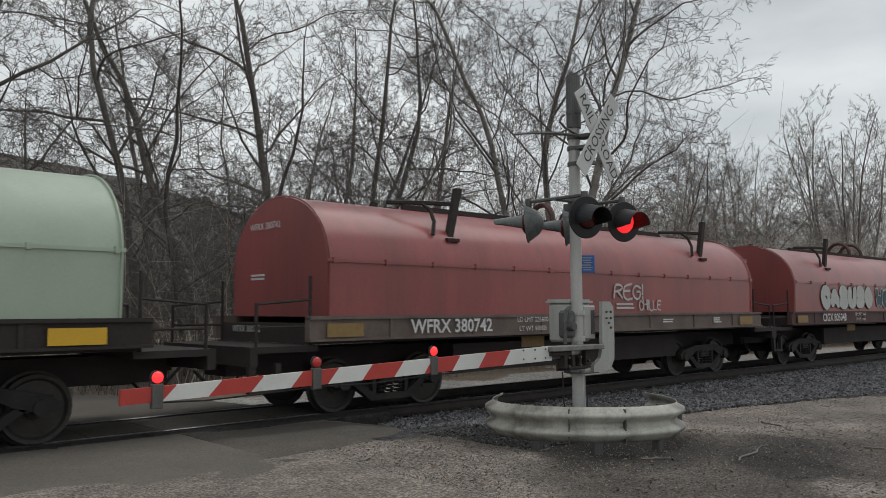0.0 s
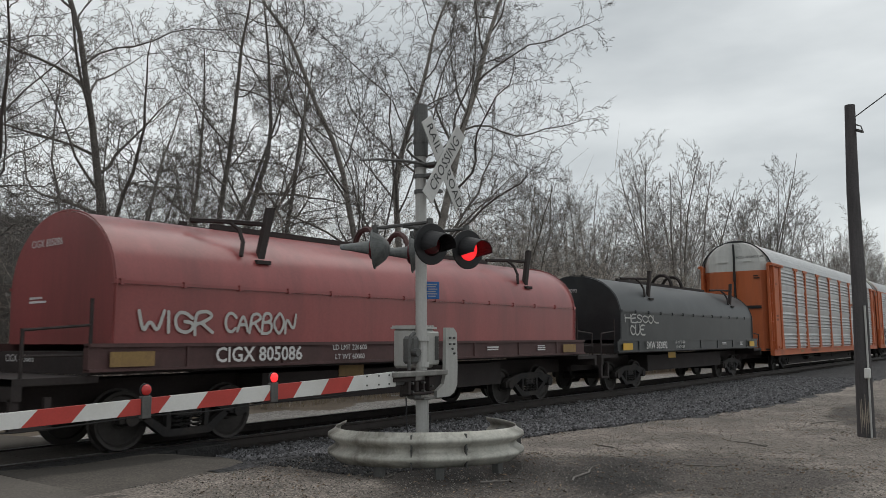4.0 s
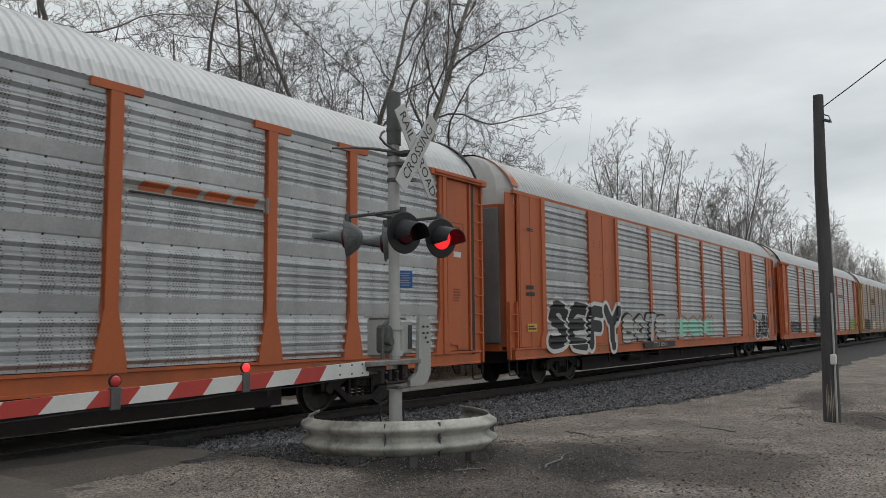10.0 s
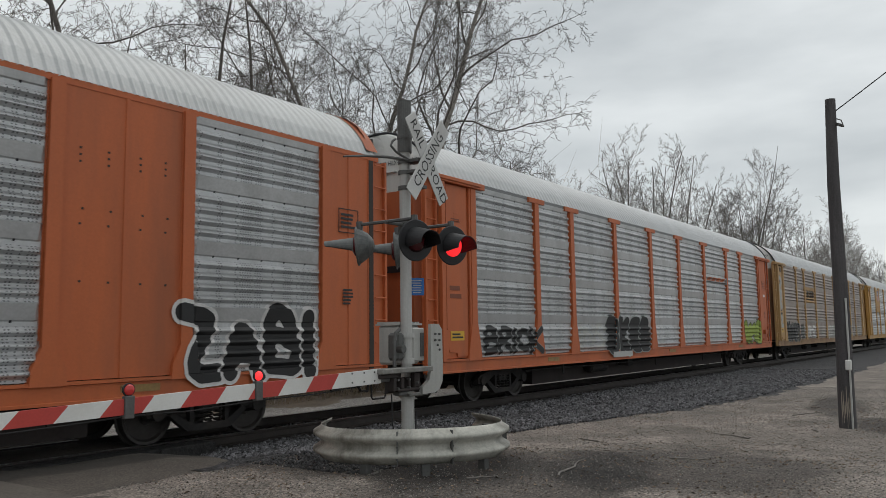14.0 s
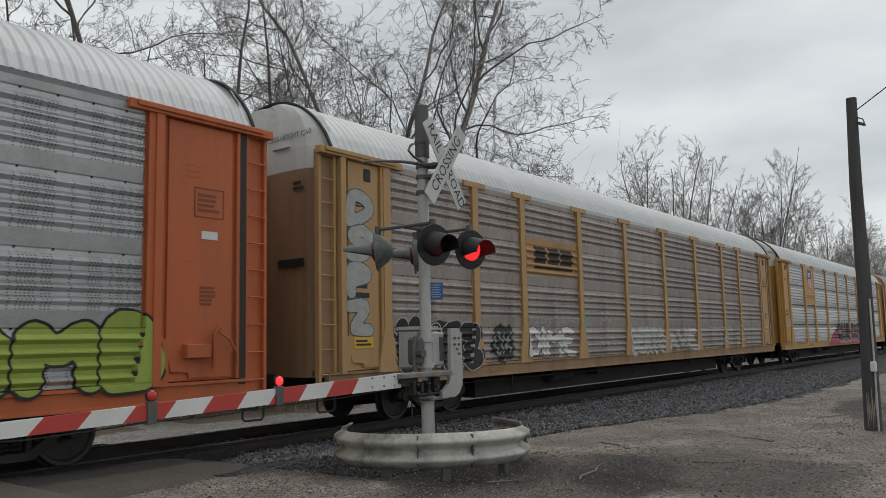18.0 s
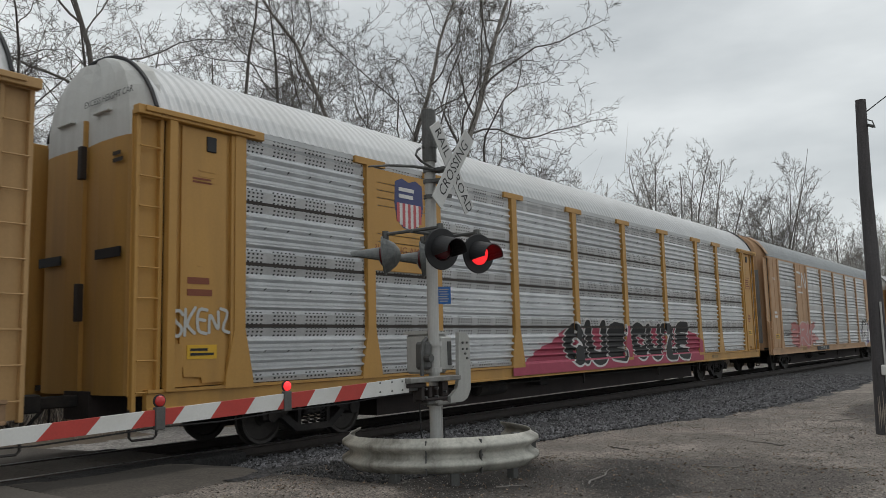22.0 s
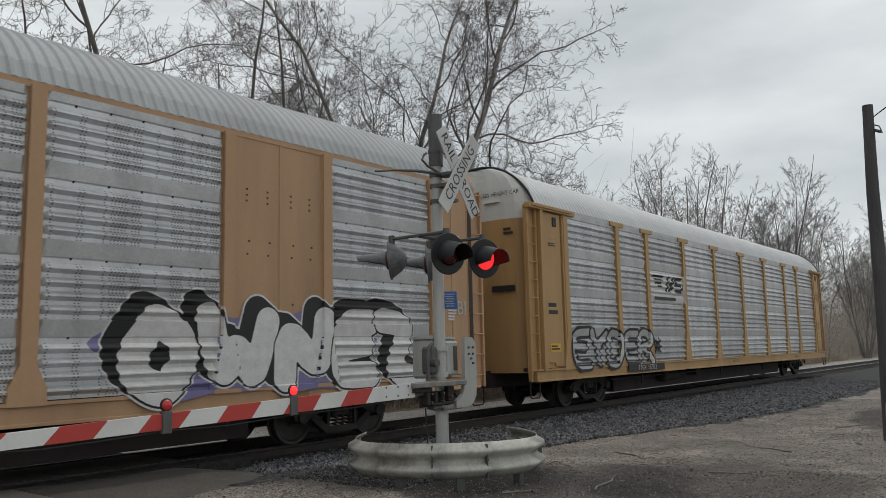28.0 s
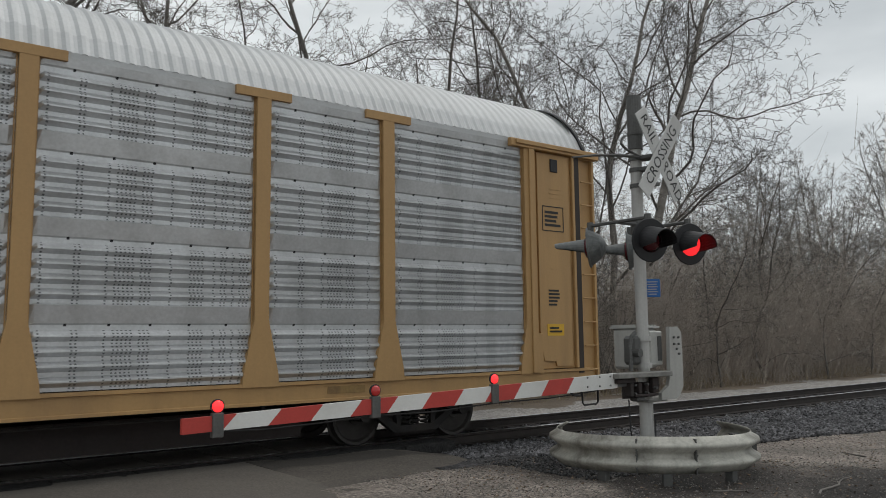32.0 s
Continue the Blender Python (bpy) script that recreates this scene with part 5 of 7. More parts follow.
def coil_marks():
    y = -1.445
    c = COILS[1]
    spray(c, "REG!", 8.35, 9.45, 1.78, 2.14, M_offwhite, None, swell=-0.012, y=y, label="thin white scrawl")
    spray(c, "CHILLE", 9.25, 10.1, 1.55, 1.8, M_offwhite, None, swell=-0.012, y=y, label="thin white scrawl")
    bars(c, 8.9, y - 0.006, 1.66, 0.9, 0.16, 2, M_offwhite, seed=31)
    c = COILS[2]
    spray(c, "CASUSO", 3.0, 7.0, 1.57, 2.3, M_offwhite, M_ink, swell=0.16, outline=0.032, y=y, label="pale grey bubble-letter graffiti")
    spray(c, "WEAR", 7.3, 9.45, 1.58, 2.24, M_navygrey, M_paintwhite, swell=0.09, outline=0.05, y=y, label="slate blue block graffiti with white outline")
    c = COILS[3]
    spray(c, "WIGR", 1.6, 2.86, 1.62, 1.98, M_offwhite, None, swell=-0.006, shear=-0.1, y=y, label="white scrawled graffiti")
    spray(c, "CARBON", 3.05, 4.5, 1.64, 1.99, M_offwhite, None, swell=-0.012, shear=0.15, y=y, label="white scrawled graffiti")
    c = COILS[4]
    spray(c, "HESCOL", 1.55, 4.1, 2.0, 2.28, M_offwhite, None, swell=-0.006, y=y, label="white scrawled graffiti")
    spray(c, "CUE", 1.9, 3.0, 1.62, 1.95, M_offwhite, None, swell=0.0, y=y, label="white scrawled graffiti")


def rack_marks():
    for car, dark in ((RACKS[0], M_brownred), (RACKS[1], M_ink), (RACKS[2], M_brownred), (RACKS[3], M_ink), (RACKS[4], M_brownred), (RACKS[5], M_paintwhite), (RACKS[6], M_ink)):
        bars(car, 1.1, -HALF - 0.04, 2.45, 0.5, 0.34, 2, dark, seed=3)
        bars(car, 1.1, -HALF - 0.04, 4.0, 0.36, 0.1, 2, dark, seed=5)
        if car is not RACKS[0]:
            side_plate(car, 0.86, 1.36, 1.42, 1.62, M_reflector, -HALF - 0.04, "small yellow notice plate")
            bars(car, 1.11, -HALF - 0.046, 1.52, 0.4, 0.13, 2, M_ink, seed=8)
        for x in (CAR_L - 1.15,):
            bars(car, x, -HALF - 0.04, 3.62, 0.4, 0.3, 4, dark, seed=9)
            bars(car, x, -HALF - 0.04, 2.25, 0.3, 0.3, 5, dark, seed=12)
            bm = boxes((x - 0.26, x + 0.26, 0.0, 0.006, 3.4, 3.415), (x - 0.26, x + 0.26, 0.0, 0.006, 3.825, 3.84), (x - 0.26, x - 0.245, 0.0, 0.006, 3.4, 3.84), (x + 0.245, x + 0.26, 0.0, 0.006, 3.4, 3.84))
            part("notice_border", bm, dark, car, "", pose(0, -HALF - 0.044, 0))
            if car is RACKS[2]:
                bm = boxes((x - 0.42, x - 0.02, -0.12, 0.0, 1.36, 1.56), bevel=0.01)
                brake = part("brake_box", bm, M_orange, car, "orange brake gear box", pose(0, -HALF - 0.03, 0))
                bm = tube(bmesh.new(), [(x + 0.06, -0.08, 1.2), (x + 0.05, -0.1, 1.7), (x + 0.12, -0.12, 1.8)], 0.035, 6)
                tube(bm, [(x + 0.12, -0.12, 1.72), (x + 0.28, -0.14, 1.62), (x + 0.42, -0.13, 1.42), (x + 0.44, -0.12, 1.25)], 0.02, 5)
                part("brake_lever", bm, M_orange, brake)
        # small hardware along the sill
        for x in (5.4, 14.0, 22.2):
            part("sill_reflector", boxes((x - 0.3, x + 0.3, -0.004, 0.004, 0.84, 0.94)), M_reflectordull, car, "dull yellow reflector strip", pose(0, -HALF - 0.035, 0))
    for car in (RACKS[0], RACKS[2], RACKS[3], RACKS[4], RACKS[6]):
        letters("lettering", "EXCESS HEIGHT CAR", 0.14, M_ink, car, 0.1, -0.66, 5.22, turn=-90)
        bars(car, 0.09, -1.0, 4.3, 0.3, 0.2, 2, M_brownblack, turn=-90, seed=14)
        part("grab_slot", boxes((0.05, 0.075, -1.15, -0.5, 2.86, 3.0)), M_black, car)
        part("grab_slot", boxes((0.05, 0.075, 0.5, 1.15, 2.86, 3.0)), M_black, car)
        x = CAR_L - 1.15
        if car in (RACKS[0], RACKS[2]):
            side_plate(car, x - 0.13, x + 0.15, 3.08, 3.2, M_paintwhite, -HALF - 0.04, "small white notice plate")
        else:
            side_plate(car, x - 0.2, x + 0.2, 1.6, 1.8, M_reflector, -HALF - 0.04, "small yellow notice plate")
            bars(car, x, -HALF - 0.046, 1.7, 0.3, 0.12, 2, M_ink, seed=8)
            part("black_hook", boxes((CAR_L - 1.2, CAR_L - 1.02, -HALF - 0.06, -HALF - 0.03, 4.45, 4.68), bevel=0.01), M_black, car)
            part("black_hook", boxes((1.15, 1.32, -HALF - 0.06, -HALF - 0.03, 4.45, 4.68), bevel=0.01), M_black, car)
    a = RACKS[0]
    swoosh(a, 18.2)
    bars(a, 8.2, -HALF - 0.078, 0.9, 2.2, 0.2, 1, M_brownred, seed=21)
    a = RACKS[1]
    for y0, y1, z1, m in ((-1.24, -0.72, 4.5, M_eave), (-0.66, -0.16, 4.5, M_orange), (-0.12, -0.04, 5.5, M_endwhite), (0.06, 0.14, 5.5, M_endwhite)):
        part("door_panel", boxes((0.06, 0.11, y0, y1, 1.15, z1), bevel=0.008), m, a, "dull grey end door panel" if m is M_eave else "end door panel")
    for i, word in enumerate(("EXCESS", "HEIGHT", "CAR")):
        letters("lettering", word, 0.15, M_brownblack, a, 0.1, -0.5, 5.1 - 0.2 * i, turn=-90)
    spray(a, "SEFY", 1.95, 6.75, 0.85, 2.2, M_ink, M_paintwhite, swell=0.06, outline=0.11, label="black bubble-letter graffiti with white outline")
    spray(a, "BOTE", 6.95, 10.8, 1.02, 1.9, M_offwhite, M_ink, swell=0.08, outline=0.05, label="white block graffiti with black shadow", shade=M_ink, drop=(-0.12, 0.03))
    spray(a, "DOKI", 12.0, 16.4, 1.08, 1.85, M_teal, M_pink, swell=0.2, outline=0.14, label="teal bubble graffiti with pink edge")
    spray(a, "ZABI", 22.75, 25.5, 0.85, 2.05, M_ink, M_paintwhite, swell=0.045, outline=0.065, label="black graffiti with white outline")
    side_plate(a, 8.6, 11.6, 0.8, 1.0, M_ink, -HALF - 0.082, "black number patch on the sill")
    plain_text(a, "TTGX  693674", 10.1, 0.9, 0.21, M_offwhite, -HALF - 0.092, shear=0.1)
    a = RACKS[2]
    spray(a, "SKEB", 8.65, 12.0, 0.85, 2.05, M_ink, M_greyspray, swell=0.1, outline=0.03, label="black bubble graffiti")
    spray(a, "INS", 6.9, 8.6, 1.05, 1.85, M_offwhite, None, swell=0.0, label="white scrawled graffiti")
    spray(a, "BRICK", 2.15, 4.8, 1.06, 1.72, M_ink, M_greyspray, swell=0.05, outline=0.02, label="black block graffiti reading brick")
    spray(a, "OMB", 22.75, 25.6, 0.95, 2.0, M_lime, M_ink, swell=0.12, outline=0.05, label="lime green graffiti with black outline")
    swoosh(a, 17.9)
    side_plate(a, 9.0, 10.4, 0.82, 0.98, M_offwhite, -HALF - 0.082)
    a = RACKS[3]
    for i, ch in enumerate("DSPZ"):
        spray(a, ch, 0.68, 1.36, 3.6 - 0.66 * i, 4.28 - 0.66 * i, M_greypale, M_navygrey, swell=0.1, outline=0.035, y=-HALF - 0.036, label="pale grey letter of vertical graffiti")
    blot(a, 3.35, 1.45, 2.9, 1.0, M_ink, seed=4, label="black graffiti cloud")
    spray(a, "UNEZ", 2.0, 4.75, 0.9, 1.95, M_ink, M_offwhite, swell=0.12, outline=0.03, label="black graffiti with white outline")
    blot(a, 5.65, 1.42, 0.95, 0.85, M_ink, seed=6, label="black graffiti face")
    spray(a, "OX", 5.3, 6.0, 1.15, 1.7, M_greyspray, None, swell=-0.02)
    spray(a, "DIME", 6.72, 9.0, 1.06, 1.8, M_paintwhite, M_ink, swell=0.05, outline=0.03, label="white block graffiti reading dime")
    spray(a, "DIZZ  DIMO  2010  PACO", 6.7, 9.3, 1.88, 2.03, M_offwhite, None, swell=0.0, label="small white graffiti scrawl")
    spray(a, "SERTO", 12.35, 15.0, 0.98, 1.8, M_offwhite, None, swell=0.07, label="white block graffiti")
    spray(a, "AVE", 15.25, 17.85, 1.0, 1.75, M_offwhite, None, swell=0.07, label="white block graffiti")
    spray(a, "SIMPLR  DON COLO", 19.2, 25.5, 1.5, 1.85, M_offwhite, None, swell=-0.02, label="thin white scrawl")
    spray(a, "NUIRS  SHARPS", 19.4, 25.3, 1.12, 1.45, M_offwhite, None, swell=-0.02, label="thin white scrawl")
    spray(a, "210", 10.55, 11.2, 1.95, 2.2, M_offwhite, None, swell=-0.01, label="thin white scrawl")
    spray(a, "GREIN", 10.3, 11.7, 1.25, 1.5, M_offwhite, None, swell=-0.02, label="thin white scrawl")
    blot(a, 9.75, 1.95, 0.5, 0.5, M_greyspray, seed=9, label="grey spray face")
    screen_patch(a, 6.7, 9.35, 3.05, 3.92, M_tan, label="tan logo panel")
    for x0, x1 in ((7.15, 7.7), (7.82, 8.35), (8.45, 9.05)):
        screen_patch(a, x0, x1, 3.34, 3.74, M_brownblack, gap=0.009, label="dark logo shape")
    screen_patch(a, 7.15, 9.05, 3.2, 3.26, M_brownblack, gap=0.009, label="dark logo bar")
    a = RACKS[4]
    part("logo_panel", boxes((4.75, 6.5, -0.07, -0.05, 2.9, 4.78), bevel=0.004), M_yellow, a, "yellow logo panel", pose(0, -HALF, 0))
    sh = [(-0.4, 0.42), (-0.2, 0.5), (0, 0.44), (0.2, 0.5), (0.4, 0.42), (0.42, 0.0), (0.36, -0.3), (0.2, -0.44), (0, -0.5), (-0.2, -0.44), (-0.36, -0.3), (-0.42, 0.0)]
    part("shield", prism(bmesh.new(), sh, -0.074, -0.07), M_navy, a, "blue shield shape", pose(5.72, -HALF, 4.2))
    bm = bmesh.new()
    bm2 = bmesh.new()
    for i in range(9):
        x = -0.36 + 0.08 * i
        lo = -0.46 + 0.18 * (abs(x + 0.04) / 0.4) ** 2
        box(bm if i % 2 == 0 else bm2, x, x + 0.08, -0.079, -0.075, lo, 0.02)
    part("shield_stripe", bm, M_stripered, a, "faded red shield stripes", pose(5.72, -HALF, 4.2))
    part("shield_stripe", bm2, M_paintwhite, a, "white shield stripes", pose(5.72, -HALF, 4.2))
    bars(a, 5.72, -HALF - 0.08, 4.42, 0.6, 0.26, 2, M_paintwhite, seed=4)
    plain_text(a, "BUILDING AMERICA", 5.64, 3.3, 0.21, M_brownred, -HALF - 0.073)
    painted(a, "graffiti", lambda x, z: z - 0.95 - 0.95 * np.clip((x - 9.3) / 2.6, 0, 1) + 0.5 * np.clip((x - 19.6) / 1.6, 0, 2) - 0.03 * np.sin(5 * x), 9.2, 21.0, 0.8, 2.0, 0.06, M_crimson, 1, None, 0.0015, "crimson spray background")
    spray(a, "QUE", 11.6, 15.1, 0.9, 2.05, M_ink, M_paintwhite, 1, swell=0.09, outline=0.065, label="black graffiti with white outline")
    spray(a, "CUZE", 15.45, 19.8, 0.9, 2.05, M_ink, M_paintwhite, 1, swell=0.09, outline=0.065, label="black graffiti with white outline")
    spray(a, "SKENZ", 0.6, 1.6, 1.75, 2.15, M_offwhite, None, swell=-0.02, y=-HALF - 0.036, label="white scrawl")
    a = RACKS[5]
    bm = bmesh.new()
    tube(bm, [(0.72, 0, 0.3), (0.6, 0, 0.34), (0.1, 0, 0.34), (0, 0, 0.24), (0, 0, -0.24), (0.1, 0, -0.34), (0.62, 0, -0.34)], 0.055, 6)
    tube(bm, [(0.95, 0, -0.36), (0.95, 0, 0.28), (1.04, 0, 0.34), (1.5, 0, -0.3), (1.6, 0, -0.34), (1.64, 0, -0.26), (1.64, 0, 0.36)], 0.055, 6)
    part("logo_line", bm, M_paintwhite, a, "white looping logo line", pose(4.8, -HALF - 0.03, 4.15) @ Matrix.Diagonal((1, 0.25, 1, 1)))
    bars(a, 5.5, -HALF - 0.04, 3.55, 1.0, 0.12, 1, M_paintwhite, seed=3)
    blot(a, 5.5, 1.5, 4.6, 1.1, M_pink, seed=3, label="pink spray background")
    spray(a, "PRK", 3.3, 7.6, 1.1, 2.15, M_pink, M_offwhite, swell=0.08, outline=0.05, label="pink graffiti with white outline")
    spray(a, "UPSON", 1.9, 3.3, 1.5, 1.8, M_ink, None, swell=-0.01, label="black scrawl")
    blot(a, 21.4, 1.6, 5.6, 1.3, M_violet, seed=8, label="violet spray background")
    spray(a, "OWNEZ", 19.2, 25.3, 0.85, 2.25, M_paintwhite, M_ink, swell=0.1, outline=0.028, label="large white block graffiti with black outline", shade=M_ink, drop=(-0.2, 0.14), rim=M_paintwhite)
    side_plate(a, 7.65, 10.1, 0.8, 1.0, M_ink, -HALF - 0.082, "black number patch")
    for x in (0.1,):
        for y0, y1 in ((-1.22, -0.74), (-0.66, -0.1), (0.1, 0.66)):
            part("door_panel", boxes((x - 0.03, x + 0.03, y0, y1, 1.25, 4.35), bevel=0.008), M_eave if y0 < -1 else M_offwhite, a, "dull grey end door panel" if y0 < -1 else "dirty white end door panel")
        bars(a, x - 0.035, -0.4, 2.6, 0.36, 0.9, 10, M_brownblack, turn=-90, seed=17)
        letters("lettering", "CTTX", 0.17, M_ink, a, x - 0.036, -0.38, 4.18, turn=-90)
        letters("lettering", "694288", 0.17, M_ink, a, x - 0.036, -0.38, 4.0, turn=-90)
        for i, word in enumerate(("EXCESS", "HEIGHT", "CAR")):
            letters("lettering", word, 0.15, M_offwhite, a, x + 0.02, -0.45, 5.05 - 0.2 * i, turn=-90)
    plain_text(a, "BI", CAR_L - 0.85, 2.35, 0.4, M_offwhite, -HALF - 0.042)
    plain_text(a, "CTTX 694288", 8.87, 0.9, 0.2, M_offwhite, -HALF - 0.092)
    a = RACKS[6]
    spray(a, "EYDER", 1.9, 6.7, 1.0, 2.0, M_panel, M_ink, swell=0.02, outline=0.1, shear=0.12, label="black outline graffiti over the screens")
    spray(a, "SH MB", 6.72, 7.3, 1.3, 1.75, M_ink, None, swell=-0.01)
    screen_patch(a, 6.8, 9.35, 2.82, 3.68, M_paintwhite, label="white logo panel")

    for i in range(4):
        slanted(a, 6.95 + 0.1 * i, 7.75 - 0.05 * i, 3.56 - 0.1 * i, 3.62 - 0.1 * i, M_ink, "black logo stripe")
    for x0, x1, z0, z1 in ((7.98, 8.14, 3.12, 3.62), (8.18, 8.34, 3.12, 3.45), (8.38, 8.54, 3.2, 3.62), (8.66, 9.22, 3.12, 3.24), (8.66, 9.22, 3.33, 3.42), (8.66, 9.22, 3.52, 3.62), (8.62, 8.8, 3.42, 3.52), (9.06, 9.24, 3.24, 3.33)):
        slanted(a, x0, x1, z0, z1, M_ink, "black logo shape")
    bars(a, 8.05, -HALF - 0.08, 2.92, 2.2, 0.16, 1, M_ink, seed=3)
    side_plate(a, 4.95, 7.4, 0.8, 1.0, M_ink, -HALF - 0.082, "black number patch")
    plain_text(a, "TTGX  157512", 6.17, 0.9, 0.2, M_offwhite, -HALF - 0.092, shear=0.15)


coil_marks()
rack_marks()


# ---- crossing signal ----
MX, MY = 7.92, 6.28


def signal():
    t = thing("crossing_signal", pose(MX, MY, -0.1), "silver railroad crossing signal mast with crossbuck and red lamps", "crossing signal")
    part("mast", cyl(bmesh.new(), (0, 0, 0.0), (0, 0, 4.25), 0.072, sides=20), M_mast, t, "weathered aluminium mast", smooth=False)
    part("junction_base", boxes((-0.16, 0.16, -0.16, 0.16, -0.1, 0.12), bevel=0.03), M_mastdark, t)
    bm = cyl(bmesh.new(), (0, 0, 3.98), (0, 0, 4.66), 0.092, sides=20)
    cyl(bm, (0, 0, 4.16), (0, 0, 4.2), 0.1, sides=20)
    part("mast_sleeve", bm, M_mastdark, t, "grey pipe sleeve at the mast top")
    for z in (3.72, 3.86, 3.52):
        bm = cyl(bmesh.new(), (0, 0, z - 0.025), (0, 0, z + 0.025), 0.088, sides=16)
        box(bm, -0.05, 0.12, -0.26, -0.05, z - 0.02, z + 0.02)
        part("clamp", bm, M_mastdark, t)
    # crossbuck
    for word, ang, y, side in (("RAIL ROAD", 55.5, -0.27, 1), ("CROSSING", -53.5, -0.292, -1)):
        bm = box(bmesh.new(), -0.62, 0.62, -0.006, 0.006, -0.115, 0.115, bevel=0.003)
        b = part("crossbuck_blade", bm, M_crosswhite, t, "white crossbuck blade with black lettering", pose(0.12, y, 3.88, 0, ang, 0))
        if side > 0:
            part("lettering", text_bm("RAIL", 0.19), M_ink, b, "", pose(-0.36, -0.009, 0))
            part("lettering", text_bm("ROAD", 0.19), M_ink, b, "", pose(0.37, -0.009, 0))
        else:
            part("lettering", text_bm("CROSSING", 0.2, widen=0.98), M_ink, b, "", pose(0.0, -0.009, 0))
    # side rod with its hook
    bm = bmesh.new()
    tube(bm, [(-1.2, -0.05, 3.72), (-0.85, -0.06, 3.79), (-0.45, -0.08, 3.84), (-0.1, -0.1, 3.86), (0.02, -0.1, 3.85)], [0.012, 0.016, 0.02, 0.02, 0.02], 6)
    tube(bm, [(0.0, -0.1, 3.86), (-0.3, -0.1, 3.93), (-0.4, -0.1, 3.99), (-0.36, -0.1, 4.06), (-0.31, -0.1, 4.09)], 0.016, 6)
    part("side_rod", bm, M_mastdark, t, "thin bent grey rod with a hook")
    # lamps
    bm = bmesh.new()
    tube(bm, [(-0.42, -0.02, 3.04), (0.42, -0.02, 3.04)], 0.024, 8)
    for x in (-0.38, 0.38):
        tube(bm, [(x, -0.44, 2.88), (x, -0.44, 3.03), (x, -0.4, 3.05), (x, 0.4, 3.05), (x, 0.44, 3.03), (x, 0.44, 2.88)], 0.022, 6)
        for y in (-0.44, 0.44):
            cyl(bm, (x, y, 2.97), (x, y, 3.09), 0.042, sides=8)
    cyl(bm, (0, 0, 2.94), (0, 0, 3.12), 0.095, sides=14)
    part("crossarm", bm, M_mastdark, t)
    for x, s, lit in ((-0.38, -1, False), (0.38, -1, True), (-0.38, 1, False), (0.38, 1, False)):
        m = pose(x, -0.46 if s < 0 else 0.47, 2.78, 4, 0, -16 if s < 0 else 216)
        front = s < 0
        bm = bmesh.new()
        revolve(bm, [(0.02, -0.012), (0.245, -0.012), (0.254, 0.0), (0.245, 0.012), (0.02, 0.012)], (0, 0, 0), "y", 32)
        head = part("lamp_head", bm, M_black if front else M_lampgrey, t, "round black lamp backing disc" if front else "grey back of a round lamp", m)
        bm = revolve(bmesh.new(), [(0.02, 0.2), (0.08, 0.2), (0.14, 0.12), (0.16, 0.0), (0.02, 0.0)] if front else [(0.02, 0.2), (0.07, 0.19), (0.15, 0.13), (0.21, 0.04), (0.228, 0.0), (0.02, 0.0)], (0, 0.012, 0), "y", 20)
        part("housing", bm, M_black if front else M_lampgrey, head)
        # visor, open below; the rear pair carry long tapering ones
        rings = []
        for a, back in ((0.0, 0), (-0.1, 0.03), (-0.22, 0.07), (-0.31, 0.1)):
            r = 0.165 - back * 0.12 if front else 0.115 - back * 0.55
            low = -35 + back * 350
            rings.append([(r * math.cos(q), a if front else a * 1.35, r * math.sin(q) + (-back * 0.4 if front else back * 0.35)) for q in np.linspace(math.radians(low), math.radians(180 - low), 17)])
        bm = bmesh.new()
        loft(bm, rings, closed=False)
        bmesh.ops.solidify(bm, geom=bm.faces[:], thickness=0.008)
        part("visor", bm, M_black if front else M_lampgrey, head)
        lens = revolve(bmesh.new(), [(0.01, -0.075), (0.06, -0.07), (0.11, -0.05), (0.145, -0.014), (0.01, -0.014)], (0, 0, 0), "y", 24)
        part("lens", lens, M_lens_on if lit else M_lens_off, head, "lit red lens" if lit else "dark red lens", smooth=True)
    # blue notice
    bm = box(bmesh.new(), -0.1, 0.1, -0.006, 0.006, -0.11, 0.11, bevel=0.004)
    n = part("notice_sign", bm, M_signblue, t, "small blue emergency notice with white print", pose(0.1, -0.09, 2.26, 0, 0, -38))
    for i in range(6):
        part("print_bar", box(bmesh.new(), -0.07 + 0.012 * (i % 3), 0.07 - 0.015 * (i % 2), -0.002, 0.002, -0.006, 0.006), M_greypale, n, "", pose(0, -0.0085, 0.075 - 0.03 * i))
    # gate mechanism
    bm = boxes((-0.06, 0.36, 0.06, 0.42, 1.28, 1.78), bevel=0.03)
    g = part("mechanism_case", bm, M_box, t, "silver painted gate mechanism case")
    part("case_lid", boxes((0.06, 0.3, -0.06, 0.055, 1.32, 1.74), bevel=0.015), M_box, g)
    part("case_vent", boxes((0.2, 0.27, -0.07, -0.058, 1.38, 1.68)), M_mastdark, g)
    bm = boxes((-0.08, 0.38, 0.04, 0.44, 1.775, 1.8))
    for i in range(7):
        box(bm, -0.06 + 0.06 * i, -0.035 + 0.06 * i, 0.05, 0.43, 1.798, 1.82)
    part("case_top", bm, M_box, g, "ribbed case top")
    bm = bmesh.new()
    prism(bm, [(0.3, 1.79), (0.46, 1.79), (0.53, 1.72), (0.54, 1.3), (0.53, 1.06), (0.46, 0.96), (0.36, 0.92), (0.1, 0.92), (0.1, 1.0), (0.24, 1.08), (0.28, 1.2)], -0.17, -0.12)
    part("counterweight_arm", bm, M_box, g, "flat silver counterweight arm")
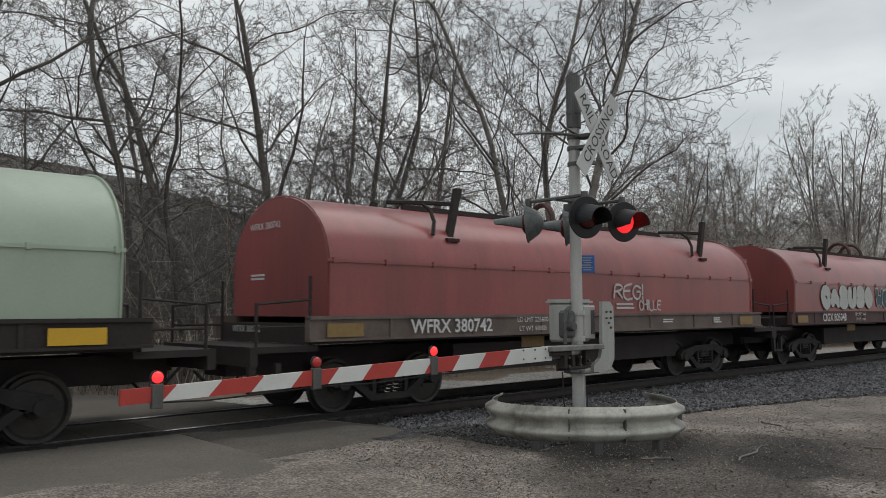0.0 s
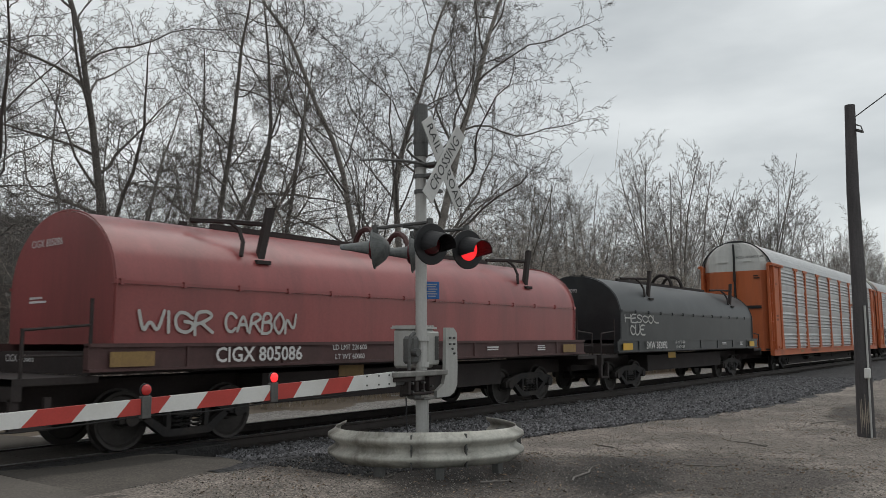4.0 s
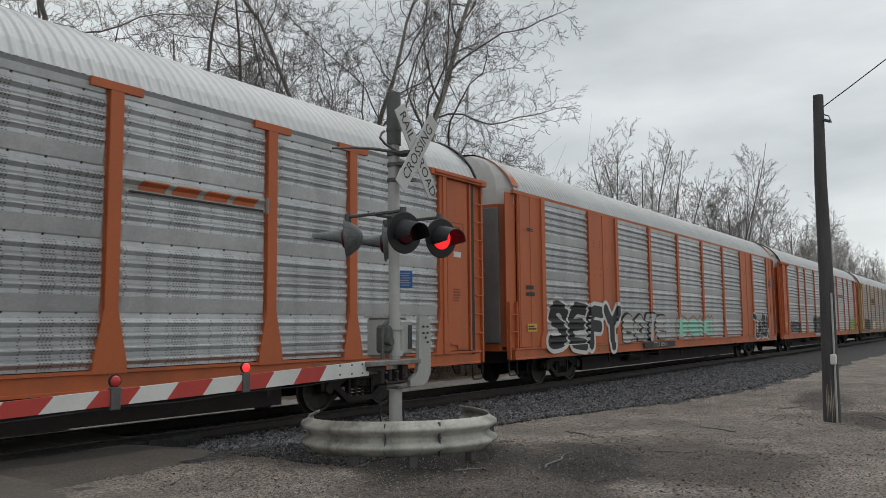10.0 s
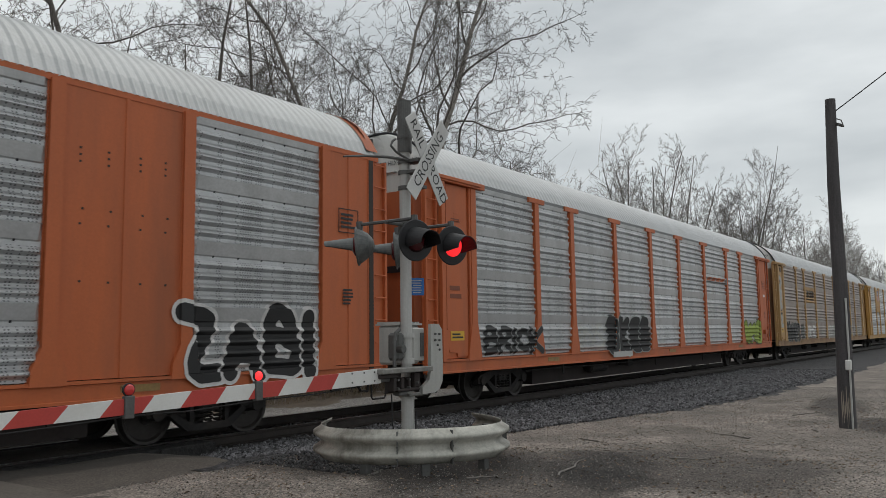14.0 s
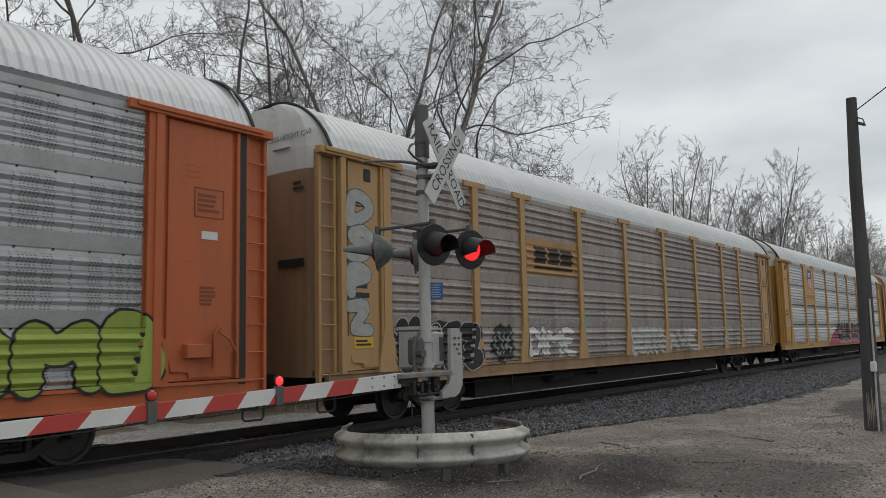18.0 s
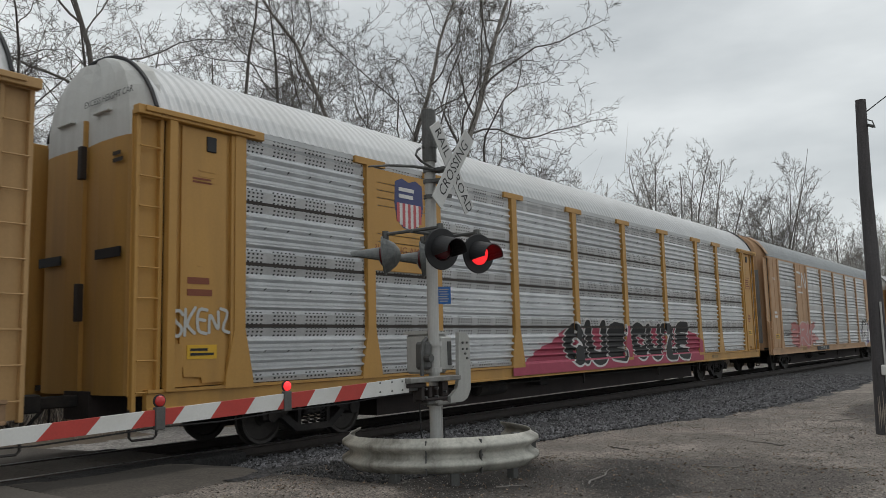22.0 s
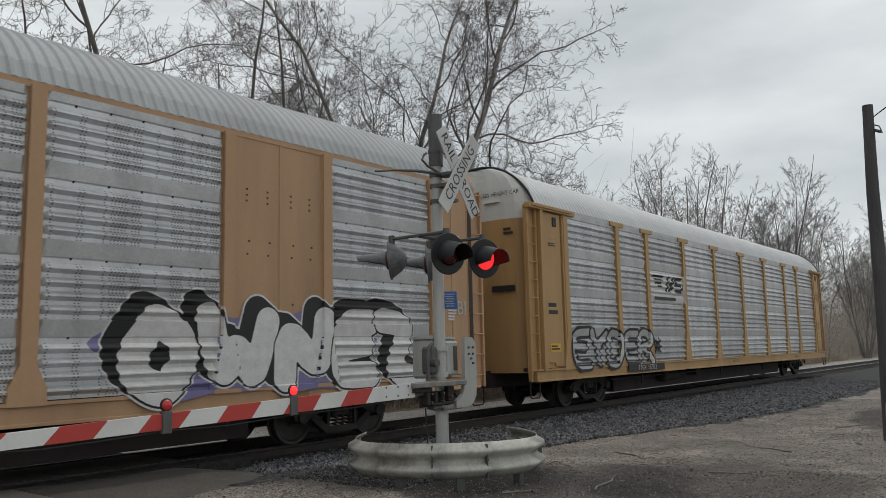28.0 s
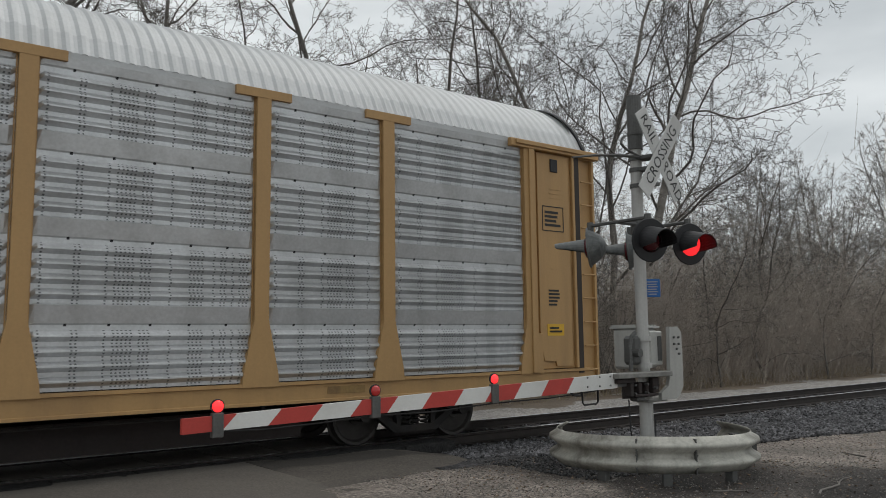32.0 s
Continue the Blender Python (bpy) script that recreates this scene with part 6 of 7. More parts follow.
    for dx, dz in ((0.37, 1.66), (0.46, 1.66), (0.37, 1.58), (0.46, 1.58), (0.42, 1.52), (0.46, 1.46)):
        part("bolt", cyl(bmesh.new(), (dx, -0.19, dz), (dx, -0.16, dz), 0.014, sides=8), M_mastdark, g)
    bm = boxes((-0.24, -0.09, -0.05, 0.12, 1.34, 1.68), bevel=0.03)
    cyl(bm, (-0.2, -0.12, 1.48), (-0.2, 0.0, 1.48), 0.05, sides=12)
    part("motor", bm, M_mastdark, g, "dark cast drive motor")
    bm = bmesh.new()
    tube(bm, [(-0.3, -0.05, 1.27), (-0.31, -0.05, 1.55), (-0.27, -0.05, 1.68), (-0.2, -0.05, 1.72)], 0.025, 6)
    part("conduit", bm, M_mastdark, g)
    bm = boxes((-0.74, 0.24, -0.24, -0.04, 1.2, 1.26), (-0.12, 0.26, -0.14, 0.1, 0.9, 0.93), bevel=0.008)
    part("support_plate", bm, M_plate, t, "galvanised gate support plate")
    for b in ((-0.5, 0.08, -0.1, -0.06, 0.96, 1.14), (-0.5, -0.44, -0.2, -0.101, 0.99, 1.14), (-0.34, -0.28, -0.19, -0.101, 1.012, 1.14), (-0.2, -0.16, -0.19, -0.101, 1.012, 1.14), (-0.06, 0.06, -0.17, -0.101, 1.012, 1.19), (-0.72, -0.4, -0.2, -0.06, 1.145, 1.195), (-0.43, 0.0, -0.21, -0.101, 0.98, 1.01)):
        part("pivot_casting", boxes(b, bevel=0.008), M_frame, t, "dark greasy pivot casting")
    for i, (x, z) in enumerate(((-0.42, 1.12), (-0.42, 1.02), (-0.2, 1.12), (-0.2, 1.02), (-0.04, 1.07))):
        part("pivot_bolt", cyl(bmesh.new(), (x, -0.215, z), (x, -0.165, z), 0.015, sides=8), M_mastdark, t)
    bm = boxes((-0.36, -0.22, -0.18, -0.06, 0.93, 0.975), bevel=0.01)
    part("arm_stop", bm, M_mastdark, t)
    for z in (0.88, 1.3, 1.62):
        part("collar", cyl(bmesh.new(), (0, 0, z), (0, 0, z + 0.06), 0.1, sides=16), M_mast, t)
    bm = bmesh.new()
    tube(bm, [(0.11, 0.02, 1.0), (0.12, 0.03, 0.6), (0.15, 0.04, 0.0)], 0.04, 8)
    part("cable_conduit", bm, M_mast, t, "grey conduit down the mast")
    bm = bmesh.new()
    tube(bm, [(-0.42, -0.1, 0.95), (-0.43, -0.12, 0.6), (-0.38, -0.12, 0.42), (-0.2, -0.12, 0.36), (0.02, -0.12, 0.5), (0.11, -0.06, 0.7)], 0.009, 5)
    part("loose_wire", bm, M_cable, t)
    return t


def gate_arm():
    """The lowered arm, along -x from the mechanism."""
    t = thing("gate_arm", pose(7.25, MY - 0.13, 1.08), "lowered red and white striped crossing gate arm", "gate arm")
    x_end, drop, lean = 5.01, 0.14, 0.12

    def height(x):
        return -drop * (x / x_end)

    def deep(x):
        return 0.085 - 0.026 * x / x_end

    edges = [0.0]
    x = 0.0
    colours = []
    widths = [0.77] + [0.386] * 12
    for i, w in enumerate(widths):
        if x >= x_end - 0.05:
            break
        edges.append(min(x + w, x_end))
        colours.append(i % 2)
        x += w
    for i, (a, b) in enumerate(zip(edges, edges[1:])):
        sl_a = lean if i else 0.0
        sl_b = lean if b < x_end - 0.02 else 0.0
        bm = bmesh.new()
        za, zb = height(a), height(b)
        prism(bm, [(-a + sl_a / 2, za + deep(a)), (-b + sl_b / 2, zb + deep(b)), (-b - sl_b / 2, zb - deep(b)), (-a - sl_a / 2, za - deep(a))], -0.018, 0.018)
        part("arm_stripe", bm, M_red if colours[i] else M_white, t, "red arm stripe" if colours[i] else "white arm stripe")
    part("arm_root", boxes((-0.02, 0.3, -0.012, 0.012, -0.075, 0.075), bevel=0.004), M_mastdark, t)
    bm = bmesh.new()
    for x in (0.12, 0.3, 0.5):
        for dz in (-0.05, 0.05):
            cyl(bm, (-x, -0.026, dz), (-x, -0.016, dz), 0.011, sides=6)
    part("bolt", bm, M_mastdark, t)
    for x, lit in ((1.86, True), (3.27, False), (4.73, True)):
        z = height(x) + deep(x)
        l = part("gate_lamp", revolve(bmesh.new(), [(0.005, -0.036), (0.03, -0.032), (0.045, -0.018), (0.048, 0.0), (0.048, 0.012), (0.03, 0.034), (0.005, 0.036)], (0, 0, 0), "y", 18), M_armlamp if lit else M_armlamp_off, t, "lit red gate lamp" if lit else "unlit red gate lamp", pose(-x, -0.01, z + 0.07), smooth=True)
        part("lamp_rim", revolve(bmesh.new(), [(0.046, -0.008), (0.056, -0.008), (0.056, 0.012), (0.046, 0.012)], (0, 0, 0), "y", 18), M_black, l)
        bm = boxes((-0.045, 0.045, -0.028, 0.028, -0.24, -0.05), bevel=0.006)
        part("lamp_bracket", bm, M_mastdark, l)
    bm = bmesh.new()
    pts = [(-4.72, 0.02, -0.2), (-4.3, 0.025, -0.215), (-3.8, 0.025, -0.2), (-3.26, 0.02, -0.175), (-2.6, 0.025, -0.185), (-1.86, 0.02, -0.15), (-1.0, 0.02, -0.14), (-0.3, 0.02, -0.1)]
    tube(bm, pts, 0.007, 5)
    part("lamp_cable", bm, M_cable, t, "thin black lamp cable under the arm")
    return t


def guard_rail():
    """A curved W-beam fence round the front of the mast, on short posts."""
    cx, cy, r = 8.08, 6.33, 1.2
    t = thing("guard_rail", pose(cx, cy, -0.12), "curved weathered galvanised guard rail round the signal base", "guard rail")
    prof = [(0.0, 0.0), (0.03, 0.012), (0.075, 0.092), (0.115, 0.096), (0.165, 0.012), (0.195, 0.0), (0.225, 0.012), (0.275, 0.096), (0.315, 0.092), (0.36, 0.012), (0.39, 0.0)]
    a0, a1 = radians(102), radians(352)
    n = 56
    verts, k = [], len(prof)
    for i in range(n + 1):
        q = a0 + (a1 - a0) * i / n
        wob = 0.008 * math.sin(3 * q) + (0.05 * smooth(a0 + 0.25, a0, q))
        for z, out in prof:
            rr = r - 0.07 + out + wob
            verts.append((rr * math.cos(q), rr * math.sin(q), 0.22 + z + 0.012 * math.sin(2 * q)))
    faces = [(i * k + j, (i + 1) * k + j, (i + 1) * k + j + 1, i * k + j + 1) for i in range(n) for j in range(k - 1)]
    bm = bmesh.new()
    vs = [bm.verts.new(v) for v in verts]
    for f in faces:
        bm.faces.new([vs[i] for i in f])
    bmesh.ops.recalc_face_normals(bm, faces=bm.faces)
    bmesh.ops.solidify(bm, geom=bm.faces[:], thickness=0.006)
    beam = part("beam", bm, M_galv, t, "corrugated steel beam streaked with grime", smooth=True)
    for q in (188, 226, 270, 330):
        bm = boxes((-0.05, 0.05, -0.05, 0.05, -0.15, 0.5), bevel=0.008)
        part("post", bm, M_mastdark, t, "short dark post", pose((r - 0.14) * math.cos(radians(q)), (r - 0.14) * math.sin(radians(q)), 0, 0, 0, q))
    for q in (210, 240.5, 310):
        bm = bmesh.new()
        for z in (0.3, 0.43, 0.53):
            cyl(bm, (r - 0.02, 0, z), (r + 0.012, 0, z), 0.013, sides=8)
        box(bm, r - 0.06, r - 0.0, -0.006, 0.006, 0.225, 0.6)
        part("splice_bolt", bm, M_mastdark, t, "", pose(0, 0, 0, 0, 0, q))
    return t


def utility_pole():
    bx, by = 15.99, 2.66
    t = thing("utility_pole", pose(bx, by, -0.3, 0.6, 0.3, 0), "dark weathered wooden utility pole leaning slightly", "utility pole")
    bm = tube(bmesh.new(), [(0, 0, 0), (0, 0.0, 0.9), (0.02, 0, 2.5), (0.0, 0.02, 4.5), (0, 0, 6.1)], [0.15, 0.14, 0.125, 0.108, 0.09], 16)
    part("pole", bm, M_polewood, t)
    bm = bmesh.new()
    rnd = random.Random(3)
    for i in range(7):
        q = math.radians(158 + 11 * i)
        z0, z1 = 0.1 + rnd.uniform(0, 0.25), 0.55 + rnd.uniform(0, 0.35)
        ring = []
        for z, w in ((z0, 0.02), ((z0 + z1) / 2, 0.085), (z1, 0.02)):
            ring.append([(0.143 * math.cos(q - w), 0.143 * math.sin(q - w), z), (0.152 * math.cos(q), 0.152 * math.sin(q), z), (0.143 * math.cos(q + w), 0.143 * math.sin(q + w), z)])
        loft(bm, ring, closed=False)
    part("bare_patch", bm, M_polebare, t, "pale patch where the wood is stripped")
    bm = bmesh.new()
    tube(bm, [(-0.12, -0.1, 0.0), (-0.12, -0.1, 1.3), (-0.1, -0.09, 2.4)], 0.018, 6)
    part("ground_wire_cover", bm, M_mast, t)
    part("meter_box", boxes((-0.2, -0.11, -0.14, -0.04, 1.12, 1.3), bevel=0.015), M_white, t, "small white box on the pole")
    bm = bmesh.new()
    tube(bm, [(0.0, -0.09, 5.72), (-0.1, -0.18, 5.66), (-0.24, -0.24, 5.5)], 0.012, 5)
    tube(bm, [(0.0, -0.09, 5.62), (-0.12, -0.2, 5.55)], 0.03, 6)
    part("bracket", bm, M_mastdark, t)
    bm = bmesh.new()
    a, b = Vector((0.0, -0.05, 5.85)), Vector((4.6, -6.8, 12.6))
    tube(bm, [a.lerp(b, u) - Vector((0, 0, 0.7 * u * (1 - u))) for u in np.linspace(0, 1, 14)], 0.011, 5)
    part("service_wire", bm, M_cable, t, "black service wire")
    return t


signal()
gate_arm()
guard_rail()
utility_pole()


# ---- trees ----
def skin_of(groups):
    """Verts and faces of round skins over batches of branches: (points, radii, sides)."""
    verts, faces, base = [], [], 0
    for pts, radii, sides in groups:
        count, n = pts.shape[:2]
        d = np.empty_like(pts)
        d[:, 1:-1] = pts[:, 2:] - pts[:, :-2]
        d[:, 0], d[:, -1] = pts[:, 1] - pts[:, 0], pts[:, -1] - pts[:, -2]
        d /= np.linalg.norm(d, axis=2, keepdims=True) + 1e-9
        a = np.cross(d, np.array((0.31, 0.17, 0.93)))
        a /= np.linalg.norm(a, axis=2, keepdims=True) + 1e-6
        b = np.cross(a, d)
        q = 2 * math.pi * np.arange(sides) / sides
        ring = a[:, :, None] * np.cos(q)[:, None] + b[:, :, None] * np.sin(q)[:, None]
        verts.append((pts[:, :, None] + ring * radii[:, :, None, None]).reshape(-1, 3))
        i = np.arange(count)[:, None, None] * n * sides + np.arange(n - 1)[None, :, None] * sides
        k = np.arange(sides)
        j = (k + 1) % sides
        faces.append((base + np.stack((i + k, i + j, i + sides + j, i + sides + k), -1)).reshape(-1, 4))
        base += count * n * sides
    return np.concatenate(verts), np.concatenate(faces)


def batch_mesh(name, groups, material, smooth=False):
    verts, faces = skin_of(groups)
    me = bpy.data.meshes.new(name)
    me.vertices.add(len(verts))
    me.vertices.foreach_set("co", verts.astype(np.float32).ravel())
    me.loops.add(faces.size)
    me.loops.foreach_set("vertex_index", faces.astype(np.int32).ravel())
    me.polygons.add(len(faces))
    me.polygons.foreach_set("loop_start", np.arange(0, faces.size, 4, dtype=np.int32))
    me.update(calc_edges=True)
    me.materials.append(material)
    if smooth:
        me.shade_smooth()
    return me


def grow(seed, height, trunk_r, stems=1, fan=0.25, limbs=12, sub=(8, 7, 5), first=0.2, spread=(0.45, 0.95), rise=0.12, gnarl=0.13, ratio=(0.34, 0.52), tip=0.005, reach=0.55, crown=None, lean=(0.0, 0.0), steps=(12, 9, 6, 4, 2)):
    """Bare branching tree as batches of branches, level by level; crown (height of centre, half width, half height) bounds it."""
    rnd = np.random.RandomState(seed)
    q = 2 * math.pi * np.arange(stems) / stems + seed
    tilt = fan * rnd.uniform(0.45, 1.1, stems) * (stems > 1)
    way = np.stack((np.sin(tilt) * np.cos(q) + lean[0], np.sin(tilt) * np.sin(q) + lean[1], np.cos(tilt)), -1)
    way /= np.linalg.norm(way, axis=1, keepdims=True)
    start = np.stack((0.24 * (stems > 1) * np.cos(q), 0.24 * (stems > 1) * np.sin(q), np.full(stems, -0.25)), -1)
    length = height * np.where(np.arange(stems) == 0, 1.0, rnd.uniform(0.78, 0.98, stems))
    r = trunk_r * np.where(np.arange(stems) == 0, 1.0, rnd.uniform(0.65, 0.92, stems))
    groups = []
    for level in range(len(sub) + 2):
        n, count = steps[level], len(start)
        if crown:
            c, e = np.array((0.0, 0.0, crown[0])), np.array((crown[1], crown[1], crown[2]))
            p, w = (start - c) / e, way / e
            pw, ww, pp = (p * w).sum(1), (w * w).sum(1), (p * p).sum(1)
            room = (-pw + np.sqrt(np.maximum(pw * pw - ww * (pp - 1), 0.0))) / ww
            length = np.minimum(length, np.maximum(room, 0.12) * rnd.uniform(0.85, 1.06, count))
        pts, radii = np.empty((count, n + 1, 3)), np.empty((count, n + 1))
        pts[:, 0], radii[:, 0] = start, r
        d = way.copy()
        lift = (0.02, rise, rise * 0.8, 0.05, 0.02)[level]
        for i in range(n):
            d += rnd.normal(0, gnarl * (0.5, 0.9, 1.3, 1.8, 2.2)[level], (count, 3))
            d[:, 2] += lift
            d /= np.linalg.norm(d, axis=1, keepdims=True)
            pts[:, i + 1] = pts[:, i] + d * (length / n)[:, None]
            radii[:, i + 1] = np.maximum(r * (1 - 0.88 * (i + 1) / n) ** 0.85, tip * 0.75)
        groups.append((pts, radii, (9, 6, 4, 3, 3)[level]))
        if level > len(sub):
            break
        k = limbs if level == 0 else sub[level - 1]
        order = np.arange(k)[None, :]
        if level == 0:
            u = first + (0.99 - first) * (order + rnd.uniform(0.05, 0.95, (count, k))) / k
        else:
            u = 0.18 + 0.8 * (order + rnd.uniform(0, 1, (count, k))) / k
        i = np.minimum((u * n).astype(int), n - 1)
        row = np.arange(count)[:, None]
        ax = pts[row, i + 1] - pts[row, i]
        p = pts[row, i] + ax * (u * n - i)[..., None]
        ax /= np.linalg.norm(ax, axis=2, keepdims=True) + 1e-9
        s1 = np.cross(ax, np.array((0.2, 0.9, 0.3)))
        s1 /= np.linalg.norm(s1, axis=2, keepdims=True) + 1e-6
        s2 = np.cross(ax, s1)
        turn = 2.4 * order + rnd.uniform(-0.7, 0.7, (count, k)) + level + rnd.uniform(0, 6.28, (count, 1))
        ang = rnd.uniform(spread[0], spread[1], (count, k))
        w = ax * np.cos(ang)[..., None] + (s1 * np.cos(turn)[..., None] + s2 * np.sin(turn)[..., None]) * np.sin(ang)[..., None]
        grown = (1 - 0.6 * u) if level == 0 else (1 - 0.4 * u)
        ll = length[:, None] * (reach if level == 0 else 0.47) * grown * rnd.uniform(0.65, 1.2, (count, k))
        rr = np.maximum(radii[row, i] * rnd.uniform(ratio[0], ratio[1], (count, k)), tip)
        start, way, length, r = p.reshape(-1, 3), w.reshape(-1, 3), ll.ravel(), rr.ravel()
        keep = length > 0.1
        start, way, length, r = start[keep], way[keep], length[keep], r[keep]
    return groups


def tree(name, groups, bark, label, m, group="trees behind the track", twigs=None):
    t = thing(name, m, label, "tree", group)
    part("trunk", batch_mesh("trunk", groups[:1], bark, True), None, t, "bare tapering trunk")
    part("crown", batch_mesh("crown", groups[1:], twigs or bark), None, t, "leafless branches and fine twigs")
    return t


def plant(kinds, spots, seed):
    """Set trees of some kinds at (x, y, kind, scale), the first of each kind itself and then copies."""
    used = set()
    for i, (x, y, k, s) in enumerate(spots):
        m = pose(x, y, ground_z(x, y), 0, 0, 67 * i + seed)
        if k in used:
            o = copy_thing(kinds[k], m)
        else:
            used.add(k)
            o = kinds[k]
            o.matrix_basis = m
        o.scale = (s, s, s)


def woods():
    here = pose(0, 0, 0)
    round_crowned = [tree("bare_tree", grow(51 + i, 17.0, 0.12, 9 + i, 0.36, 12, (7, 6, 4), first=0.2, spread=(0.35, 0.85), rise=0.0, gnarl=0.11, ratio=(0.3, 0.5), tip=0.0085, reach=0.52, crown=(9.4, 4.3, 6.3)), M_bark_haze, "round-crowned leafless tree beyond the track", here) for i in range(2)]
    tall = [tree("bare_tree", grow(11 + i, 17.0, 0.16, 1 + i % 2, 0.2, 20 - 7 * (i % 2), (9, 7, 5), first=0.14, spread=(0.6, 1.15), rise=0.035, gnarl=0.2, tip=0.007, reach=0.44), M_bark, "tall leafless grey tree beyond the track", here) for i in range(3)]
    young = [tree("bare_tree", grow(31 + i, 11.0, 0.075, 1, 0.2, 17, (8, 6, 4), first=0.1, spread=(0.6, 1.2), rise=0.02, gnarl=0.24, tip=0.0068, reach=0.44), M_bark, "slender leafless young tree", here) for i in range(4)]
    tree("sycamore_tree", grow(5, 20.5, 0.19, 3, 0.25, 18, (10, 8, 5), first=0.15, spread=(0.45, 0.95), rise=0.035, gnarl=0.19, ratio=(0.3, 0.46), tip=0.0075, reach=0.52, crown=(10.5, 8.0, 12.0), steps=(14, 11, 8, 6, 3)), M_bark_pale, "large spreading leafless tree with several pale trunks", pose(21.0, 17.8, ground_z(21, 17.8), 0, 0, 25), twigs=M_bark)
    tree("leaning_tree", grow(77, 13.5, 0.15, 1, limbs=18, sub=(9, 7, 5), first=0.2, spread=(0.6, 1.15), rise=0.03, gnarl=0.22, tip=0.007, lean=(-0.45, 0.05)), M_bark, "dark leafless tree leaning over the road edge", pose(7.6, 21.5, ground_z(7.6, 21.5)))
    plant(round_crowned, [(52.4, 19.7, 0, 1.08), (63.0, 16.9, 1, 1.06), (90.0, 16.6, 0, 1.02), (43.5, 22.0, 1, 0.8), (34.0, 21.0, 0, 0.7), (76, 19.5, 0, 1.0), (104, 18.5, 1, 1.0), (118, 19.5, 0, 1.0), (140, 19, 1, 1.0), (165, 20, 0, 1.0), (200, 20, 1, 1.0), (240, 20, 0, 1.0), (57.5, 22, 1, 0.8), (69, 20.5, 0, 0.72)], 20)
    plant(tall, [(12.2, 19.6, 0, 0.95), (16.0, 21.0, 1, 0.85), (10.4, 21.6, 2, 0.9), (18.6, 22.5, 0, 0.75), (9.2, 23.0, 1, 0.85), (1.5, 21, 2, 1.0), (-4, 23, 0, 1.0), (18.0, 25, 1, 0.8)], 5)
    slender = [(8.9, 19.4, 1.0), (9.9, 18.3, 0.85), (12.4, 17.2, 0.8), (14.3, 17.7, 0.9), (15.9, 18.4, 0.85), (17.4, 17.3, 0.6), (24.0, 18.3, 0.7), (26.0, 17.5, 0.68), (27.6, 18.6, 0.75), (29.3, 18.0, 0.8), (31.4, 19.0, 0.86), (33.8, 17.9, 0.8), (35.6, 18.2, 0.8), (38.2, 19.0, 0.75), (41.5, 18.0, 0.72), (45, 18.8, 0.72), (25.2, 16.6, 0.55), (28.4, 16.9, 0.62), (32.6, 16.5, 0.6), (37, 16.8, 0.6), (43, 16.7, 0.66), (48, 17.0, 0.7), (54, 17.4, 0.7), (57, 18.4, 0.72), (68, 18.2, 0.75), (72, 18.6, 0.8), (84, 18.8, 0.85), (97, 18.5, 0.8), (110, 19, 0.85), (125, 19, 0.9), (152, 19, 1.0), (180, 20, 1.0), (31, 23, 0.8), (13.4, 23, 0.9), (11.2, 17.9, 0.95), (-1, 18.5, 0.9)]
    plant(young, [(x, y, i % 4, s) for i, (x, y, s) in enumerate(slender)], 0)


def thicket(name, count, place, height, label, seed, material, thick=0.007, forks=5):
    """Dense brush: thin stems with side twigs, one object of stuff."""
    rnd = np.random.RandomState(seed)
    foot = np.array([place(rnd) for i in range(count)])
    clump = np.array([0.5 + 0.5 * noise.noise((x * 0.45, y * 0.7, seed)) + 0.35 * noise.noise((x * 1.3, y * 1.3, seed + 3)) for x, y, z in foot])
    h = (height * rnd.uniform(0.45, 1.1, count) * (0.35 + 1.1 * np.clip(clump, 0.0, 1.0)))[:, None]
    foot[:, 2] -= 0.05
    d = np.concatenate((rnd.normal(0, 0.3, (count, 2)), np.ones((count, 1))), 1)
    mid = foot + d * h * 0.5
    d[:, :2] += rnd.normal(0, 0.25, (count, 2))
    end = mid + d * h * 0.5
    pts = np.stack((foot, mid, end), 1)
    groups = [(pts, np.tile((thick, thick * 0.65, thick * 0.3), (count, 1)), 3)]
    u = rnd.uniform(0.2, 0.95, (count, forks))[..., None]
    a = np.where(u < 0.5, foot[:, None] + (mid - foot)[:, None] * u * 2, mid[:, None] + (end - mid)[:, None] * (u - 0.5) * 2)
    w = np.concatenate((rnd.normal(0, 0.75, (count, forks, 2)), rnd.uniform(-0.1, 0.9, (count, forks, 1))), 2)
    b = a + w * h[:, None] * rnd.uniform(0.14, 0.34, (count, forks, 1))
    twigs = np.stack((a, b), 2).reshape(-1, 2, 3)
    groups.append((twigs, np.tile((thick * 0.45, thick * 0.2), (len(twigs), 1)), 3))
    return tagged(new(name, batch_mesh(name, groups, material)), label, "brush", kind="stuff")


def hills():
    verts, faces = [], []
    xs = np.linspace(-260, 420, 120)
    for i, x in enumerate(xs):
        top = 30 * smooth(190, 40, x) + 2 + 3 * noise.noise((x * 0.012, 2, 0)) + 1.6 * noise.noise((x * 0.25, 5, 0)) + 0.9 * noise.noise((x * 0.9, 8, 0))
        for j, u in enumerate((0, 0.25, 0.5, 0.75, 1.0)):
            verts.append((x, 110 + 60 * u, -1 + (top + 1) * u ** 0.8 + (1.5 * noise.noise((x * 0.3, j * 3, 1)) if 0 < j else 0)))
    k = 5
    faces = [(i * k + j, (i + 1) * k + j, (i + 1) * k + j + 1, i * k + j + 1) for i in range(len(xs) - 1) for j in range(k - 1)]
    return tagged(new("backdrop_hill", raw_mesh("backdrop_hill", verts, faces, M_hill, True)), "low brown wooded hillside in the distance", "hill", kind="structure")


